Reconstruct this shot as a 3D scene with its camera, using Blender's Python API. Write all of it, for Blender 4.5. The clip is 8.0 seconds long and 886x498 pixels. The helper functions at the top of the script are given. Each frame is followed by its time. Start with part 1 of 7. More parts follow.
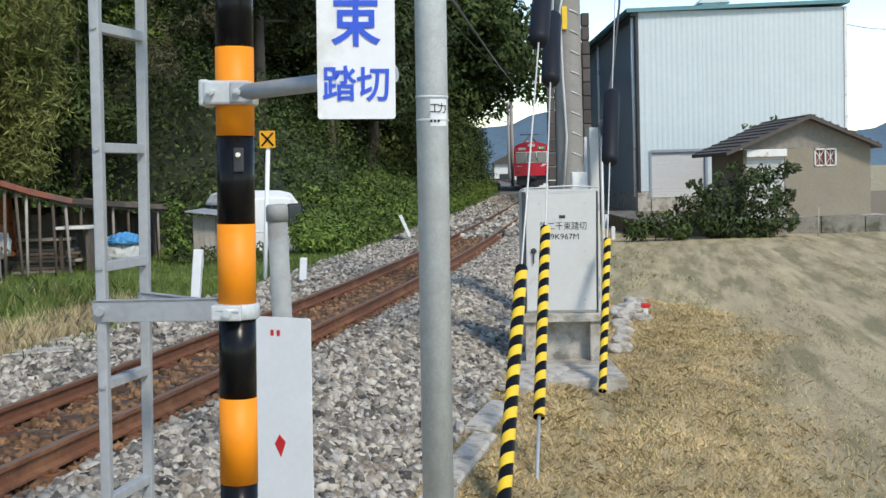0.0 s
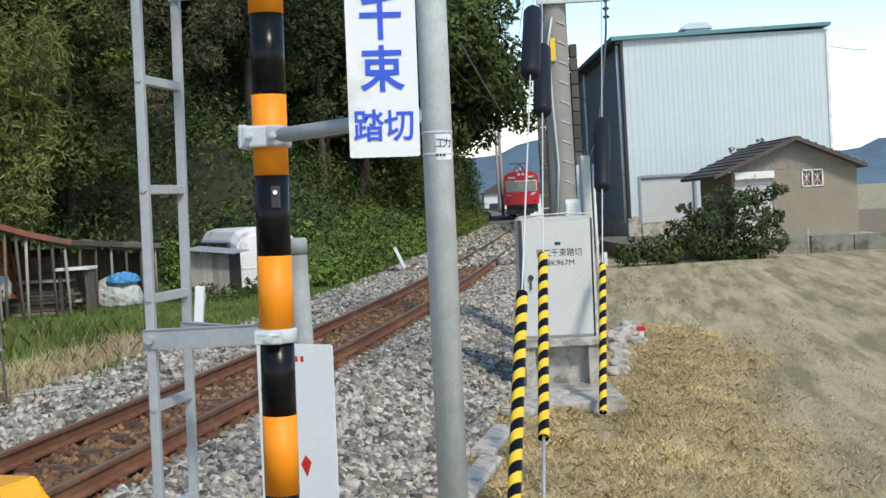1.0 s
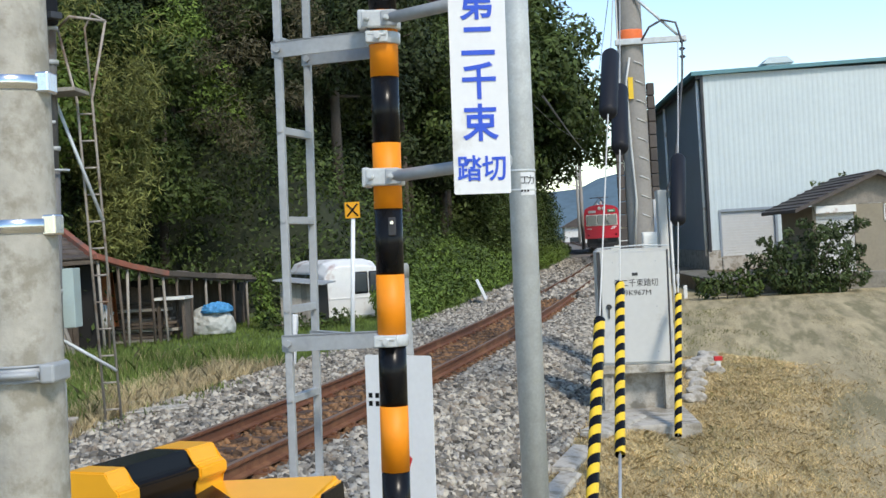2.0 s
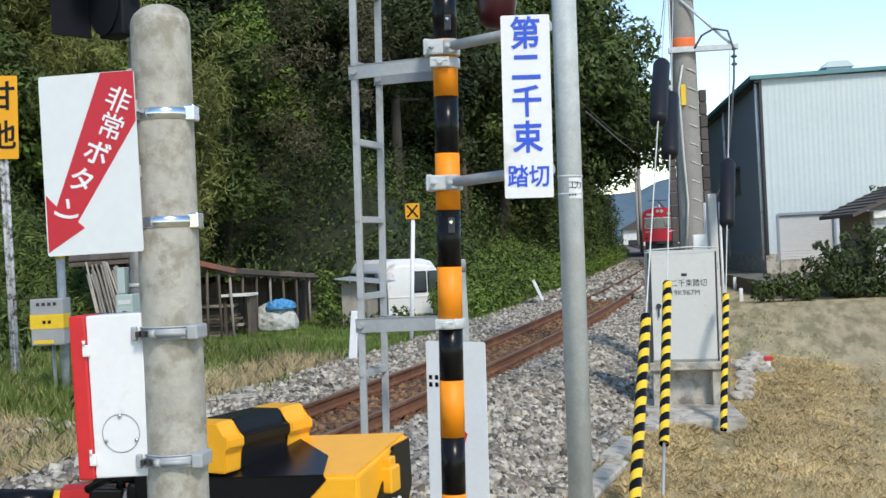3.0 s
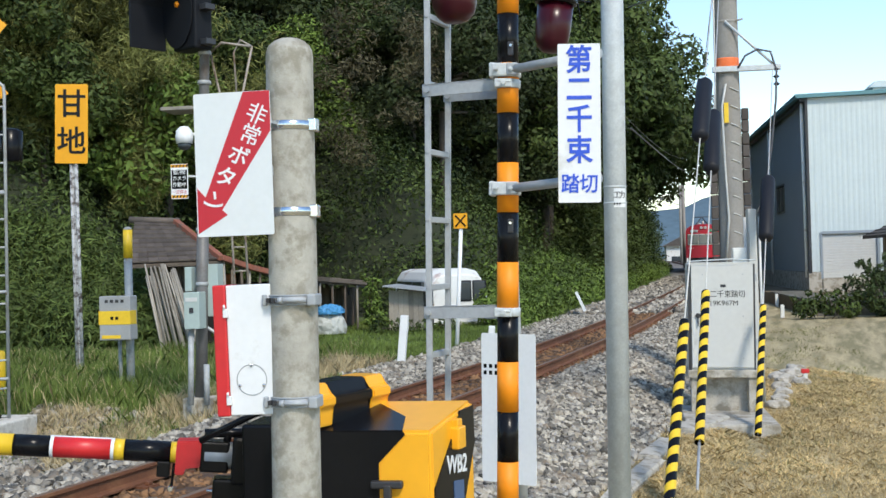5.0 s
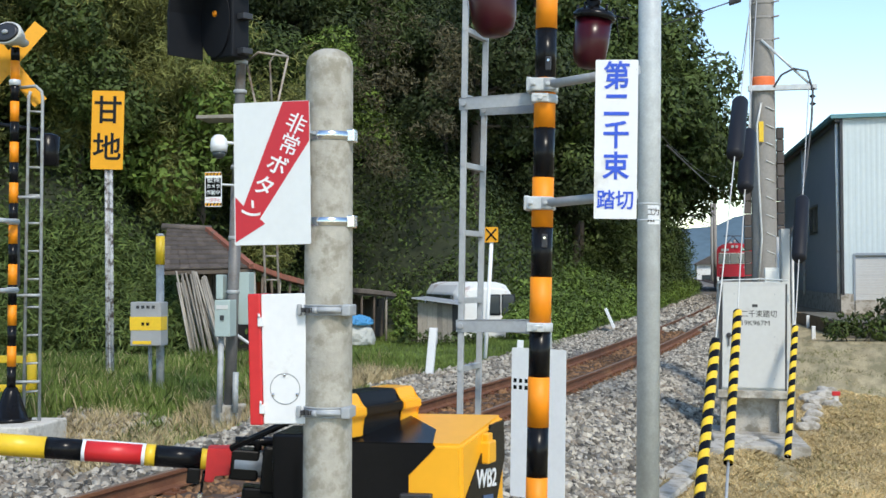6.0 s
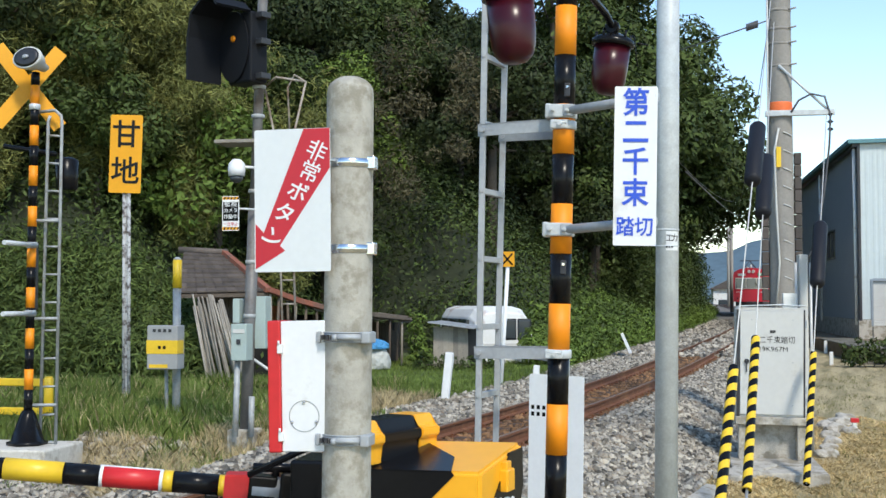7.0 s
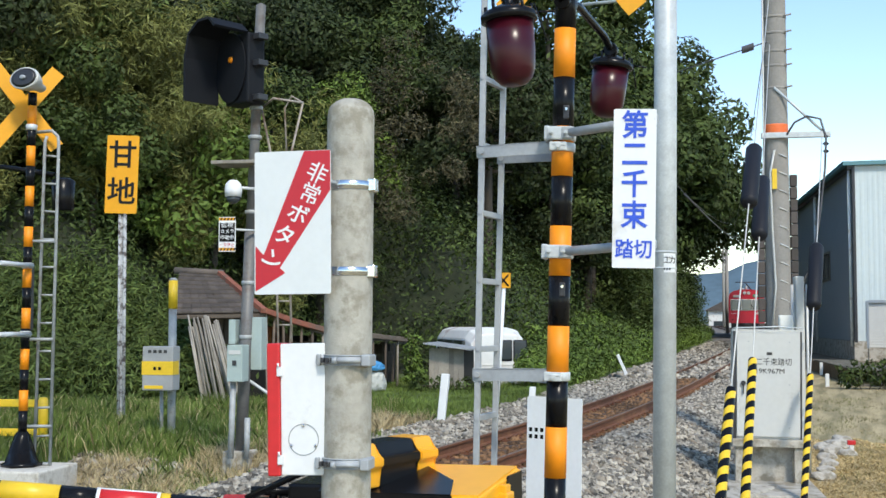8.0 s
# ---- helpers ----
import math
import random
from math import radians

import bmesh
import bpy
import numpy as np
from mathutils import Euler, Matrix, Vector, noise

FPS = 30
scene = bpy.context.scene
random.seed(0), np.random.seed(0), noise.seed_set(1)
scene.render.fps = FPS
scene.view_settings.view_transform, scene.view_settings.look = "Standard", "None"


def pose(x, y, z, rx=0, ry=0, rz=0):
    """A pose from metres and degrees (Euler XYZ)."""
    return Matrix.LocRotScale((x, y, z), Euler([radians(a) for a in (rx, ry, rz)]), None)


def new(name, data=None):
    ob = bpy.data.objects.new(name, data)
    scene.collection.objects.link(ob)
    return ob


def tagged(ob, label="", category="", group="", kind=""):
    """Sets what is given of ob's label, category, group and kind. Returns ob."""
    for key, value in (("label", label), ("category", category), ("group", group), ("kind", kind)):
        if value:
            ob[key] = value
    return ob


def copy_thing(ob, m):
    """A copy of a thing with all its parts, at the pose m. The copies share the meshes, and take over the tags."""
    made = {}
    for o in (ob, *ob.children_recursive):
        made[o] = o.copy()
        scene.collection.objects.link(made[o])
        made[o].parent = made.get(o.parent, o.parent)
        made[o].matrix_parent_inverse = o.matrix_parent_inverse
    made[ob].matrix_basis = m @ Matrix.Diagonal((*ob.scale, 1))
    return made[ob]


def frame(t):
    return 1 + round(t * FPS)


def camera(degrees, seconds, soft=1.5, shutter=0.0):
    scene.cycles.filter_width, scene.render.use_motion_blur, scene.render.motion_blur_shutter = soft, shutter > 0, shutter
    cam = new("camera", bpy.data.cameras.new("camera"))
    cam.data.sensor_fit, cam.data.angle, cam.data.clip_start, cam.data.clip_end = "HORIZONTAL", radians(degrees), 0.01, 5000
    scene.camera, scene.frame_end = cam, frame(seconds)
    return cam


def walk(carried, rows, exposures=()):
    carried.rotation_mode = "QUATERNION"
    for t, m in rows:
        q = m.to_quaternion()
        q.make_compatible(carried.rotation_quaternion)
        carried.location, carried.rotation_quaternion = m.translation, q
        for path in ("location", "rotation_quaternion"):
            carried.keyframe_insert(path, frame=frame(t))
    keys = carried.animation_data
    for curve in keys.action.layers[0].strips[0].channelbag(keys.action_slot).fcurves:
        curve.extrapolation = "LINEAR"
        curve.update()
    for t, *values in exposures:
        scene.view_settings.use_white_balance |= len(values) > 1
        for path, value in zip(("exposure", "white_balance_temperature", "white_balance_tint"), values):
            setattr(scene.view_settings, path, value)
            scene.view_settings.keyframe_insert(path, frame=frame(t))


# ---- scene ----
cam = camera(40.4, 8.0, shutter=0.0)
ROWS = [
    (0.0, 0.000, 0.000, 1.480, 0.00, -3.48, 1.62),
    (0.5, -0.024, -0.066, 1.489, 0.20, -2.67, 3.19),
    (1.0, -0.075, -0.262, 1.482, -0.50, -2.02, 3.28),
    (1.5, -0.075, -0.595, 1.462, 1.80, -1.20, 3.12),
    (2.0, -0.100, -0.911, 1.464, 3.32, -0.19, 3.21),
    (3.5, -0.026, -1.777, 1.427, 6.85, 0.10, 2.65),
    (4.0, -0.037, -2.000, 1.408, 6.86, 0.32, 2.81),
    (5.5, -0.060, -2.118, 1.380, 8.91, 0.95, 0.70),
    (6.0, -0.070, -2.114, 1.384, 9.47, 1.34, 0.26),
    (6.5, -0.074, -2.110, 1.390, 10.10, 1.82, 0.12),
    (7.0, -0.083, -2.109, 1.394, 10.20, 2.47, 0.05),
    (7.5, -0.092, -2.103, 1.396, 10.14, 3.07, 0.08),
    (8.0, -0.098, -2.103, 1.399, 9.97, 3.46, -0.05),
]
K = 1.31      # metres to one unit of the plan below, from the gauge of the rails
walk(cam, [(t, pose(x * K, y * K, z * K, 90 + pitch, roll, yaw)) for t, x, y, z, yaw, pitch, roll in ROWS], [(0.0, 0.08, 7000, 10.0), (8.0, 0.20, 6950, 8.0)])

# ---- light ----
world = bpy.data.worlds.new("sky")
scene.world = world
world.use_nodes = True
wn = world.node_tree.nodes
sky = wn.new("ShaderNodeTexSky")
sky.sky_type, sky.sun_disc = "NISHITA", False
SUN_EL, SUN_AZ = 46.0, 150.0      # degrees above the horizon; clockwise from +y
sky.sun_elevation, sky.sun_rotation = radians(SUN_EL), radians(SUN_AZ)
sky.air_density, sky.dust_density, sky.ozone_density = 1.0, 0.1, 0.8
wl = world.node_tree.links
wco, wmap, cloud, ramp, mix = (wn.new(k) for k in ("ShaderNodeTexCoord", "ShaderNodeMapping", "ShaderNodeTexNoise", "ShaderNodeMapRange", "ShaderNodeMix"))
wmap.inputs["Scale"].default_value = (1.0, 1.0, 3.2)
wmap.inputs["Location"].default_value = (0.3, 0.0, 0.15)
cloud.inputs["Scale"].default_value, cloud.inputs["Detail"].default_value, cloud.inputs["Roughness"].default_value = 2.3, 9, 0.6
ramp.inputs["From Min"].default_value, ramp.inputs["From Max"].default_value = 0.68, 0.90
mix.data_type = "RGBA"
wl.new(wco.outputs["Generated"], wmap.inputs["Vector"])
wl.new(wmap.outputs[0], cloud.inputs["Vector"])
wl.new(cloud.outputs["Fac"], ramp.inputs["Value"])
wl.new(ramp.outputs[0], mix.inputs["Factor"])
clear = wn.new("ShaderNodeHueSaturation")
clear.inputs["Saturation"].default_value = 1.12
wl.new(sky.outputs[0], clear.inputs["Color"])
wl.new(clear.outputs[0], mix.inputs[6])
mix.inputs[7].default_value = (7.5, 8.0, 8.4, 1)
wl.new(mix.outputs[2], wn["Background"].inputs["Color"])
wn["Background"].inputs["Strength"].default_value = 0.215
sun_data = bpy.data.lights.new("sun", "SUN")
sun_data.energy, sun_data.angle, sun_data.color = 2.9, radians(10), (1.0, 0.96, 0.89)
sun = new("sun", sun_data)
sun_dir = Vector((math.sin(radians(SUN_AZ)) * math.cos(radians(SUN_EL)), math.cos(radians(SUN_AZ)) * math.cos(radians(SUN_EL)), math.sin(radians(SUN_EL))))
sun.matrix_world = Matrix.Translation((0, 0, 30)) @ sun_dir.to_track_quat("Z", "Y").to_matrix().to_4x4()

# ---- materials ----
def material(name, colour, rough=0.6, metal=0.0, vary=0.12, scale=8.0, bump=0.0, bump_scale=60.0, stain=None, stain_amount=0.4, stain_scale=2.5, per_object=0.0, per_island=0.0, spec=0.5, coat=0.0, rows=None):
    """A surface with grain, patches and, if given, stains of another colour."""
    m = bpy.data.materials.new(name)
    m.use_nodes = True
    nt = m.node_tree
    nd, ln = nt.nodes, nt.links
    b = nd["Principled BSDF"]
    b.inputs["Roughness"].default_value, b.inputs["Metallic"].default_value = rough, metal
    b.inputs["Specular IOR Level"].default_value = spec
    b.inputs["Coat Weight"].default_value = coat
    co = nd.new("ShaderNodeTexCoord")
    where = co.outputs["Object"]
    if rows:                       # patches drawn out along a direction
        mp = nd.new("ShaderNodeMapping")
        mp.vector_type = "TEXTURE"
        mp.inputs["Rotation"].default_value = (0, 0, rows[0])
        mp.inputs["Scale"].default_value = (1, rows[1], 1)
        ln.new(where, mp.inputs["Vector"])
        where = mp.outputs[0]
    fine, patch = nd.new("ShaderNodeTexNoise"), nd.new("ShaderNodeTexNoise")
    fine.inputs["Scale"].default_value, fine.inputs["Detail"].default_value = scale * 6, 3
    patch.inputs["Scale"].default_value, patch.inputs["Detail"].default_value = scale, 5
    ln.new(co.outputs["Object"], fine.inputs["Vector"]), ln.new(where, patch.inputs["Vector"])
    add = nd.new("ShaderNodeMath")
    add.operation = "ADD"
    ln.new(fine.outputs["Fac"], add.inputs[0]), ln.new(patch.outputs["Fac"], add.inputs[1])
    val = add.outputs[0]
    extra = None
    if per_object:
        extra, amount = nd.new("ShaderNodeObjectInfo").outputs["Random"], per_object
    elif per_island:
        extra, amount = nd.new("ShaderNodeNewGeometry").outputs["Random Per Island"], per_island
    rng = nd.new("ShaderNodeMapRange")
    rng.inputs["From Min"].default_value, rng.inputs["From Max"].default_value = 0.6, 1.4
    rng.inputs["To Min"].default_value, rng.inputs["To Max"].default_value = 1 - vary, 1 + vary
    ln.new(val, rng.inputs["Value"])
    mult = rng.outputs[0]
    if extra is not None:
        r2 = nd.new("ShaderNodeMapRange")
        r2.inputs["To Min"].default_value, r2.inputs["To Max"].default_value = 1 - amount, 1 + amount
        ln.new(extra, r2.inputs["Value"])
        mm = nd.new("ShaderNodeMath")
        mm.operation = "MULTIPLY"
        ln.new(mult, mm.inputs[0]), ln.new(r2.outputs[0], mm.inputs[1])
        mult = mm.outputs[0]
    sc = nd.new("ShaderNodeVectorMath")
    sc.operation = "SCALE"
    sc.inputs[0].default_value = colour
    ln.new(mult, sc.inputs["Scale"])
    out = sc.outputs[0]
    if stain:
        sn = nd.new("ShaderNodeTexNoise")
        sn.inputs["Scale"].default_value, sn.inputs["Detail"].default_value, sn.inputs["Roughness"].default_value = stain_scale, 8, 0.65
        ln.new(where, sn.inputs["Vector"])
        sr = nd.new("ShaderNodeMapRange")
        sr.inputs["From Min"].default_value, sr.inputs["From Max"].default_value = 0.62 - stain_amount * 0.3, 0.75 - stain_amount * 0.3
        ln.new(sn.outputs["Fac"], sr.inputs["Value"])
        mix = nd.new("ShaderNodeMix")
        mix.data_type = "RGBA"
        ln.new(sr.outputs[0], mix.inputs["Factor"]), ln.new(out, mix.inputs[6])
        mix.inputs[7].default_value = (*stain, 1)
        out = mix.outputs[2]
    ln.new(out, b.inputs["Base Color"])
    if bump:
        bn, bt = nd.new("ShaderNodeBump"), nd.new("ShaderNodeTexNoise")
        bt.inputs["Scale"].default_value, bt.inputs["Detail"].default_value = bump_scale, 6
        ln.new(co.outputs["Object"], bt.inputs["Vector"]), ln.new(bt.outputs["Fac"], bn.inputs["Height"])
        bn.inputs["Strength"].default_value, bn.inputs["Distance"].default_value = bump, 0.02
        ln.new(bn.outputs[0], b.inputs["Normal"])
    return m


ORANGE = material("orange_paint", (0.88, 0.27, 0.004), 0.55, vary=0.07, scale=5)
BLACK = material("black_paint", (0.007, 0.007, 0.008), 0.26, vary=0.2, spec=0.2)
YELLOW = material("yellow_paint", (0.80, 0.52, 0.03), 0.4, vary=0.08, stain=(0.45, 0.30, 0.05), stain_amount=0.1)
SIGN_YELLOW = material("sign_yellow", (0.78, 0.345, 0.004), 0.5, vary=0.05)
WHITE = material("white_paint", (0.76, 0.77, 0.78), 0.4, vary=0.04, stain=(0.5, 0.48, 0.42), stain_amount=0.06)
WORN_WHITE = material("worn_white_paint", (0.74, 0.74, 0.71), 0.5, vary=0.08, stain=(0.35, 0.2, 0.12), stain_amount=0.2, stain_scale=3)
RED = material("red_paint", (0.60, 0.022, 0.026), 0.4, vary=0.08)
SIGN_RED = material("sign_red", (0.50, 0.016, 0.030), 0.38, vary=0.05)
BLUE = material("sign_blue", (0.022, 0.085, 0.58), 0.4, vary=0.05)
GALV = material("galvanised_steel", (0.54, 0.57, 0.58), 0.45, metal=0.12, vary=0.16, scale=14, stain=(0.48, 0.50, 0.51), stain_amount=0.35, stain_scale=9)
WEATHERED_GALV = material("weathered_galvanised_steel", (0.36, 0.375, 0.38), 0.55, metal=0.1, vary=0.2, scale=9, stain=(0.27, 0.26, 0.24), stain_amount=0.35, stain_scale=8)
GREY_STEEL = material("grey_painted_steel", (0.36, 0.38, 0.40), 0.5, metal=0.1, vary=0.14, scale=9, stain=(0.25, 0.24, 0.22), stain_amount=0.15)
BRIGHT_STEEL = material("bright_steel", (0.75, 0.76, 0.78), 0.18, metal=1.0, vary=0.1)
DARK_STEEL = material("dark_steel", (0.05, 0.05, 0.055), 0.4, metal=0.4, vary=0.2)
CONCRETE = material("concrete", (0.40, 0.38, 0.33), 0.85, vary=0.18, scale=9, bump=0.13, bump_scale=170, stain=(0.27, 0.25, 0.20), stain_amount=0.5, stain_scale=16)
PALE_CONCRETE = material("pale_concrete", (0.46, 0.425, 0.37), 0.88, vary=0.2, scale=5, bump=0.35, bump_scale=60, stain=(0.26, 0.23, 0.18), stain_amount=0.5, stain_scale=6)
POLE_CONCRETE = material("pole_concrete", (0.27, 0.255, 0.235), 0.85, vary=0.15, scale=5, bump=0.2)
BLOCK_CONCRETE = material("cast_concrete_block", (0.60, 0.57, 0.51), 0.88, vary=0.14, scale=6, bump=0.25, bump_scale=70, stain=(0.40, 0.36, 0.30), stain_amount=0.35, stain_scale=6)
BOX_GREY = material("cabinet_grey_paint", (0.56, 0.56, 0.54), 0.45, vary=0.05, scale=3, stain=(0.38, 0.36, 0.32), stain_amount=0.08)
RUST = material("rusty_rail", (0.155, 0.058, 0.026), 0.75, vary=0.25, scale=10, bump=0.3, stain=(0.22, 0.10, 0.045), stain_amount=0.4)
RAIL_TOP = material("polished_rail_head", (0.30, 0.19, 0.13), 0.42, metal=0.5, vary=0.15)
SLEEPER = material("weathered_sleeper", (0.075, 0.045, 0.030), 0.9, vary=0.3, scale=10, bump=0.5, stain=(0.15, 0.095, 0.06), stain_amount=0.35)
STONE = material("ballast_stone", (0.292, 0.264, 0.218), 0.85, vary=0.25, scale=20, per_island=0.88, bump=0.2, stain=(0.22, 0.17, 0.12), stain_amount=0.3, stain_scale=5)
RUST_STONE = material("rust_stained_ballast", (0.185, 0.098, 0.046), 0.9, vary=0.3, scale=20, per_island=0.7, bump=0.2)
BED = material("ballast_bed", (0.17, 0.15, 0.13), 0.95, vary=0.4, scale=18, bump=0.8, bump_scale=40)
EARTH = material("earth", (0.20, 0.15, 0.095), 0.95, vary=0.25, scale=3, bump=0.6, bump_scale=20)
STRAW = material("mown_straw", (0.41, 0.33, 0.19), 0.9, vary=0.36, scale=4.5, bump=0.9, bump_scale=22, stain=(0.225, 0.19, 0.095), stain_amount=0.5, stain_scale=3.2, rows=(-0.168, 9.0))
GRASS_SOIL = material("grass_floor", (0.08, 0.11, 0.03), 0.95, vary=0.35, scale=2.5, bump=0.7, bump_scale=30)
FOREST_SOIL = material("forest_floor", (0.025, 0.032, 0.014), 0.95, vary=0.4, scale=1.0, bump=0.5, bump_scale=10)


def leaf_material(name, colour, amount=0.45):
    m = material(name, colour, 0.62, vary=0.55, scale=0.30, per_island=amount, spec=0.2)
    m.node_tree.nodes["Principled BSDF"].inputs["Subsurface Weight"].default_value = 0.0
    return m


LEAF_DARK = leaf_material("dark_evergreen_leaves", (0.031, 0.044, 0.014), 0.42)
LEAF_MID = leaf_material("green_leaves", (0.053, 0.077, 0.019), 0.42)
LEAF_LIGHT = leaf_material("fresh_green_leaves", (0.100, 0.150, 0.028), 0.4)
LEAF_BAMBOO = leaf_material("bamboo_leaves", (0.074, 0.105, 0.026), 0.4)
LEAF_OLIVE = leaf_material("olive_bamboo_leaves", (0.165, 0.175, 0.052), 0.4)
LEAF_BROWN = leaf_material("withered_brown_leaves", (0.085, 0.075, 0.040), 0.4)
LEAF_BUSH = leaf_material("bush_leaves", (0.045, 0.065, 0.022))
BLADE = leaf_material("grass_blades", (0.125, 0.175, 0.040), 0.40)
DRY_BLADE = leaf_material("dry_grass_blades", (0.50, 0.40, 0.235), 0.3)
STUBBLE = leaf_material("grey_stubble_blades", (0.43, 0.355, 0.21), 0.45)
BARK = material("bark", (0.075, 0.06, 0.045), 0.9, vary=0.3, scale=8, bump=0.6)
OLD_WOOD = material("weathered_boards", (0.11, 0.085, 0.065), 0.85, vary=0.3, scale=6, bump=0.4, per_object=0.35)
PALE_WOOD = material("grey_bleached_wood", (0.30, 0.27, 0.23), 0.85, vary=0.25, scale=7, per_object=0.3)
TILE = material("old_roof_tile", (0.095, 0.076, 0.064), 0.8, vary=0.3, scale=5, per_object=0.3, bump=0.3)
RED_TIN = material("rusted_red_tin", (0.27, 0.09, 0.055), 0.7, vary=0.3, scale=4, stain=(0.15, 0.09, 0.07), stain_amount=0.4)
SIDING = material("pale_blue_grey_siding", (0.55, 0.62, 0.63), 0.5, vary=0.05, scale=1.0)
# Siding with the side wall's shade in its colour; the shutter frame shares it.
SIDING_SHADE = material("siding_shade_and_frame", (0.27, 0.31, 0.35), 0.5, vary=0.06, scale=1.0)
TEAL = material("teal_roof_trim", (0.10, 0.24, 0.27), 0.5, vary=0.08)
SHUTTER = material("grey_shutter", (0.58, 0.58, 0.56), 0.5, vary=0.06)
PLASTER = material("tan_plaster", (0.27, 0.235, 0.175), 0.9, vary=0.12, scale=2, bump=0.15)
ROOF_DARK = material("dark_roof", (0.085, 0.07, 0.062), 0.7, vary=0.2, scale=4)
TRAIN_RED = material("train_red_paint", (0.56, 0.022, 0.045), 0.35, vary=0.05, scale=1)
BLUE_TARP = material("blue_tarpaulin", (0.06, 0.26, 0.50), 0.5, vary=0.2, scale=5, bump=0.5, bump_scale=8)
PALE_TARP = material("pale_sheet", (0.42, 0.43, 0.40), 0.6, vary=0.15, scale=4, bump=0.6, bump_scale=8)
# Blue of distant haze mixed into the hills' colour.
HILL_HAZE = material("haze_tinted_hill", (0.10, 0.16, 0.20), 0.95, vary=0.2, scale=0.02)
RUBBER = material("black_insulator", (0.012, 0.013, 0.018), 0.55, vary=0.15, spec=0.25)
GREEN_GREY = material("green_grey_box", (0.36, 0.44, 0.42), 0.5, vary=0.06)
WIRE = material("wire", (0.09, 0.09, 0.10), 0.5, metal=0.3)
PALE_WIRE = material("pale_wire", (0.55, 0.55, 0.53), 0.5, metal=0.2)
GLASS_DARK = material("window_glass", (0.05, 0.06, 0.065), 0.08, vary=0.05)
# Near-black that stands for the shade inside hut and shack.
INNER_SHADE = material("inside_shade_black", (0.012, 0.011, 0.010), 0.9, vary=0.2)
LENS = material("red_lens", (0.042, 0.003, 0.008), 0.28, vary=0.1, spec=0.35)
YELLOW_PLASTIC = material("yellow_plastic", (0.86, 0.40, 0.02), 0.35, vary=0.05, scale=3)
ORANGE_SHEET = material("orange_sheet", (0.42, 0.14, 0.05), 0.7, vary=0.2)


# ---- mesh helpers ----
def bm_new():
    return bmesh.new()


def box(bm, lo, hi, m=None, bevel=0.0, mi=0):
    """An upright block between two corners, moved by m."""
    c = [(a + b) / 2 for a, b in zip(lo, hi)]
    s = [abs(b - a) for a, b in zip(lo, hi)]
    made = bmesh.ops.create_cube(bm, size=1.0, matrix=(m or Matrix()) @ Matrix.Translation(c) @ Matrix.Diagonal((*s, 1)))
    faces = {f for v in made["verts"] for f in v.link_faces}
    if bevel:
        edges = list({e for v in made["verts"] for e in v.link_edges})
        faces |= set(bmesh.ops.bevel(bm, geom=edges, offset=bevel, segments=2, affect="EDGES", profile=0.5)["faces"])
    for f in faces:
        if f.is_valid:
            f.material_index = mi
    return bm


def rod(bm, a, b, r, r2=None, n=14, mi=0, caps=True):
    """A round bar from a to b."""
    a, b = Vector(a), Vector(b)
    d = b - a
    m = Matrix.Translation((a + b) / 2) @ d.to_track_quat("Z", "Y").to_matrix().to_4x4()
    made = bmesh.ops.create_cone(bm, cap_ends=caps, segments=n, radius1=r, radius2=r if r2 is None else r2, depth=d.length, matrix=m)
    for f in {f for v in made["verts"] for f in v.link_faces}:
        f.smooth = len(f.verts) == 4
        f.material_index = mi
    return bm


def prism(bm, outline, thick, m=None, mi=0):
    """A flat outline in x and z, given depth along y from 0 to thick."""
    m = m or Matrix()
    front = [bm.verts.new(m @ Vector((x, 0, z))) for x, z in outline]
    back = [bm.verts.new(m @ Vector((x, thick, z))) for x, z in outline]
    faces = [bm.faces.new(front), bm.faces.new(back[::-1])]
    k = len(outline)
    for i in range(k):
        faces.append(bm.faces.new((front[i], back[i], back[(i + 1) % k], front[(i + 1) % k])))
    for f in faces:
        f.material_index = mi
    return bm


def lathe(bm, profile, m=None, n=20, mi=0):
    """Turns (radius, height) pairs round the z axis."""
    m = m or Matrix()
    rings = [[bm.verts.new(m @ Vector((r * math.cos(2 * math.pi * i / n), r * math.sin(2 * math.pi * i / n), z))) for i in range(n)] for r, z in profile]
    for lo, hi in zip(rings, rings[1:]):
        for i in range(n):
            f = bm.faces.new((lo[i], lo[(i + 1) % n], hi[(i + 1) % n], hi[i]))
            f.smooth, f.material_index = True, mi
    for ring, flip in ((rings[0], True), (rings[-1], False)):
        f = bm.faces.new(ring[::-1] if flip else ring)
        f.material_index = mi
    return bm


def tube(bm, pts, r, n=8, mi=0):
    """A bent round bar through the points, in one piece."""
    pts = [Vector(p) for p in pts]
    rings, prev = [], None
    for i, p in enumerate(pts):
        d = (pts[min(i + 1, len(pts) - 1)] - pts[max(i - 1, 0)]).normalized()
        u = prev - d * prev.dot(d) if prev is not None else d.orthogonal()
        u = (u if u.length > 1e-4 else d.orthogonal()).normalized()
        prev, w = u, d.cross(u)
        rings.append([bm.verts.new(p + (u * math.cos(2 * math.pi * k / n) + w * math.sin(2 * math.pi * k / n)) * r) for k in range(n)])
    faces = [bm.faces.new(rings[0][::-1]), bm.faces.new(rings[-1])]
    for lo, hi in zip(rings, rings[1:]):
        for k in range(n):
            f = bm.faces.new((lo[k], lo[(k + 1) % n], hi[(k + 1) % n], hi[k]))
            f.smooth = True
            faces.append(f)
    for f in faces:
        f.material_index = mi
    return bm


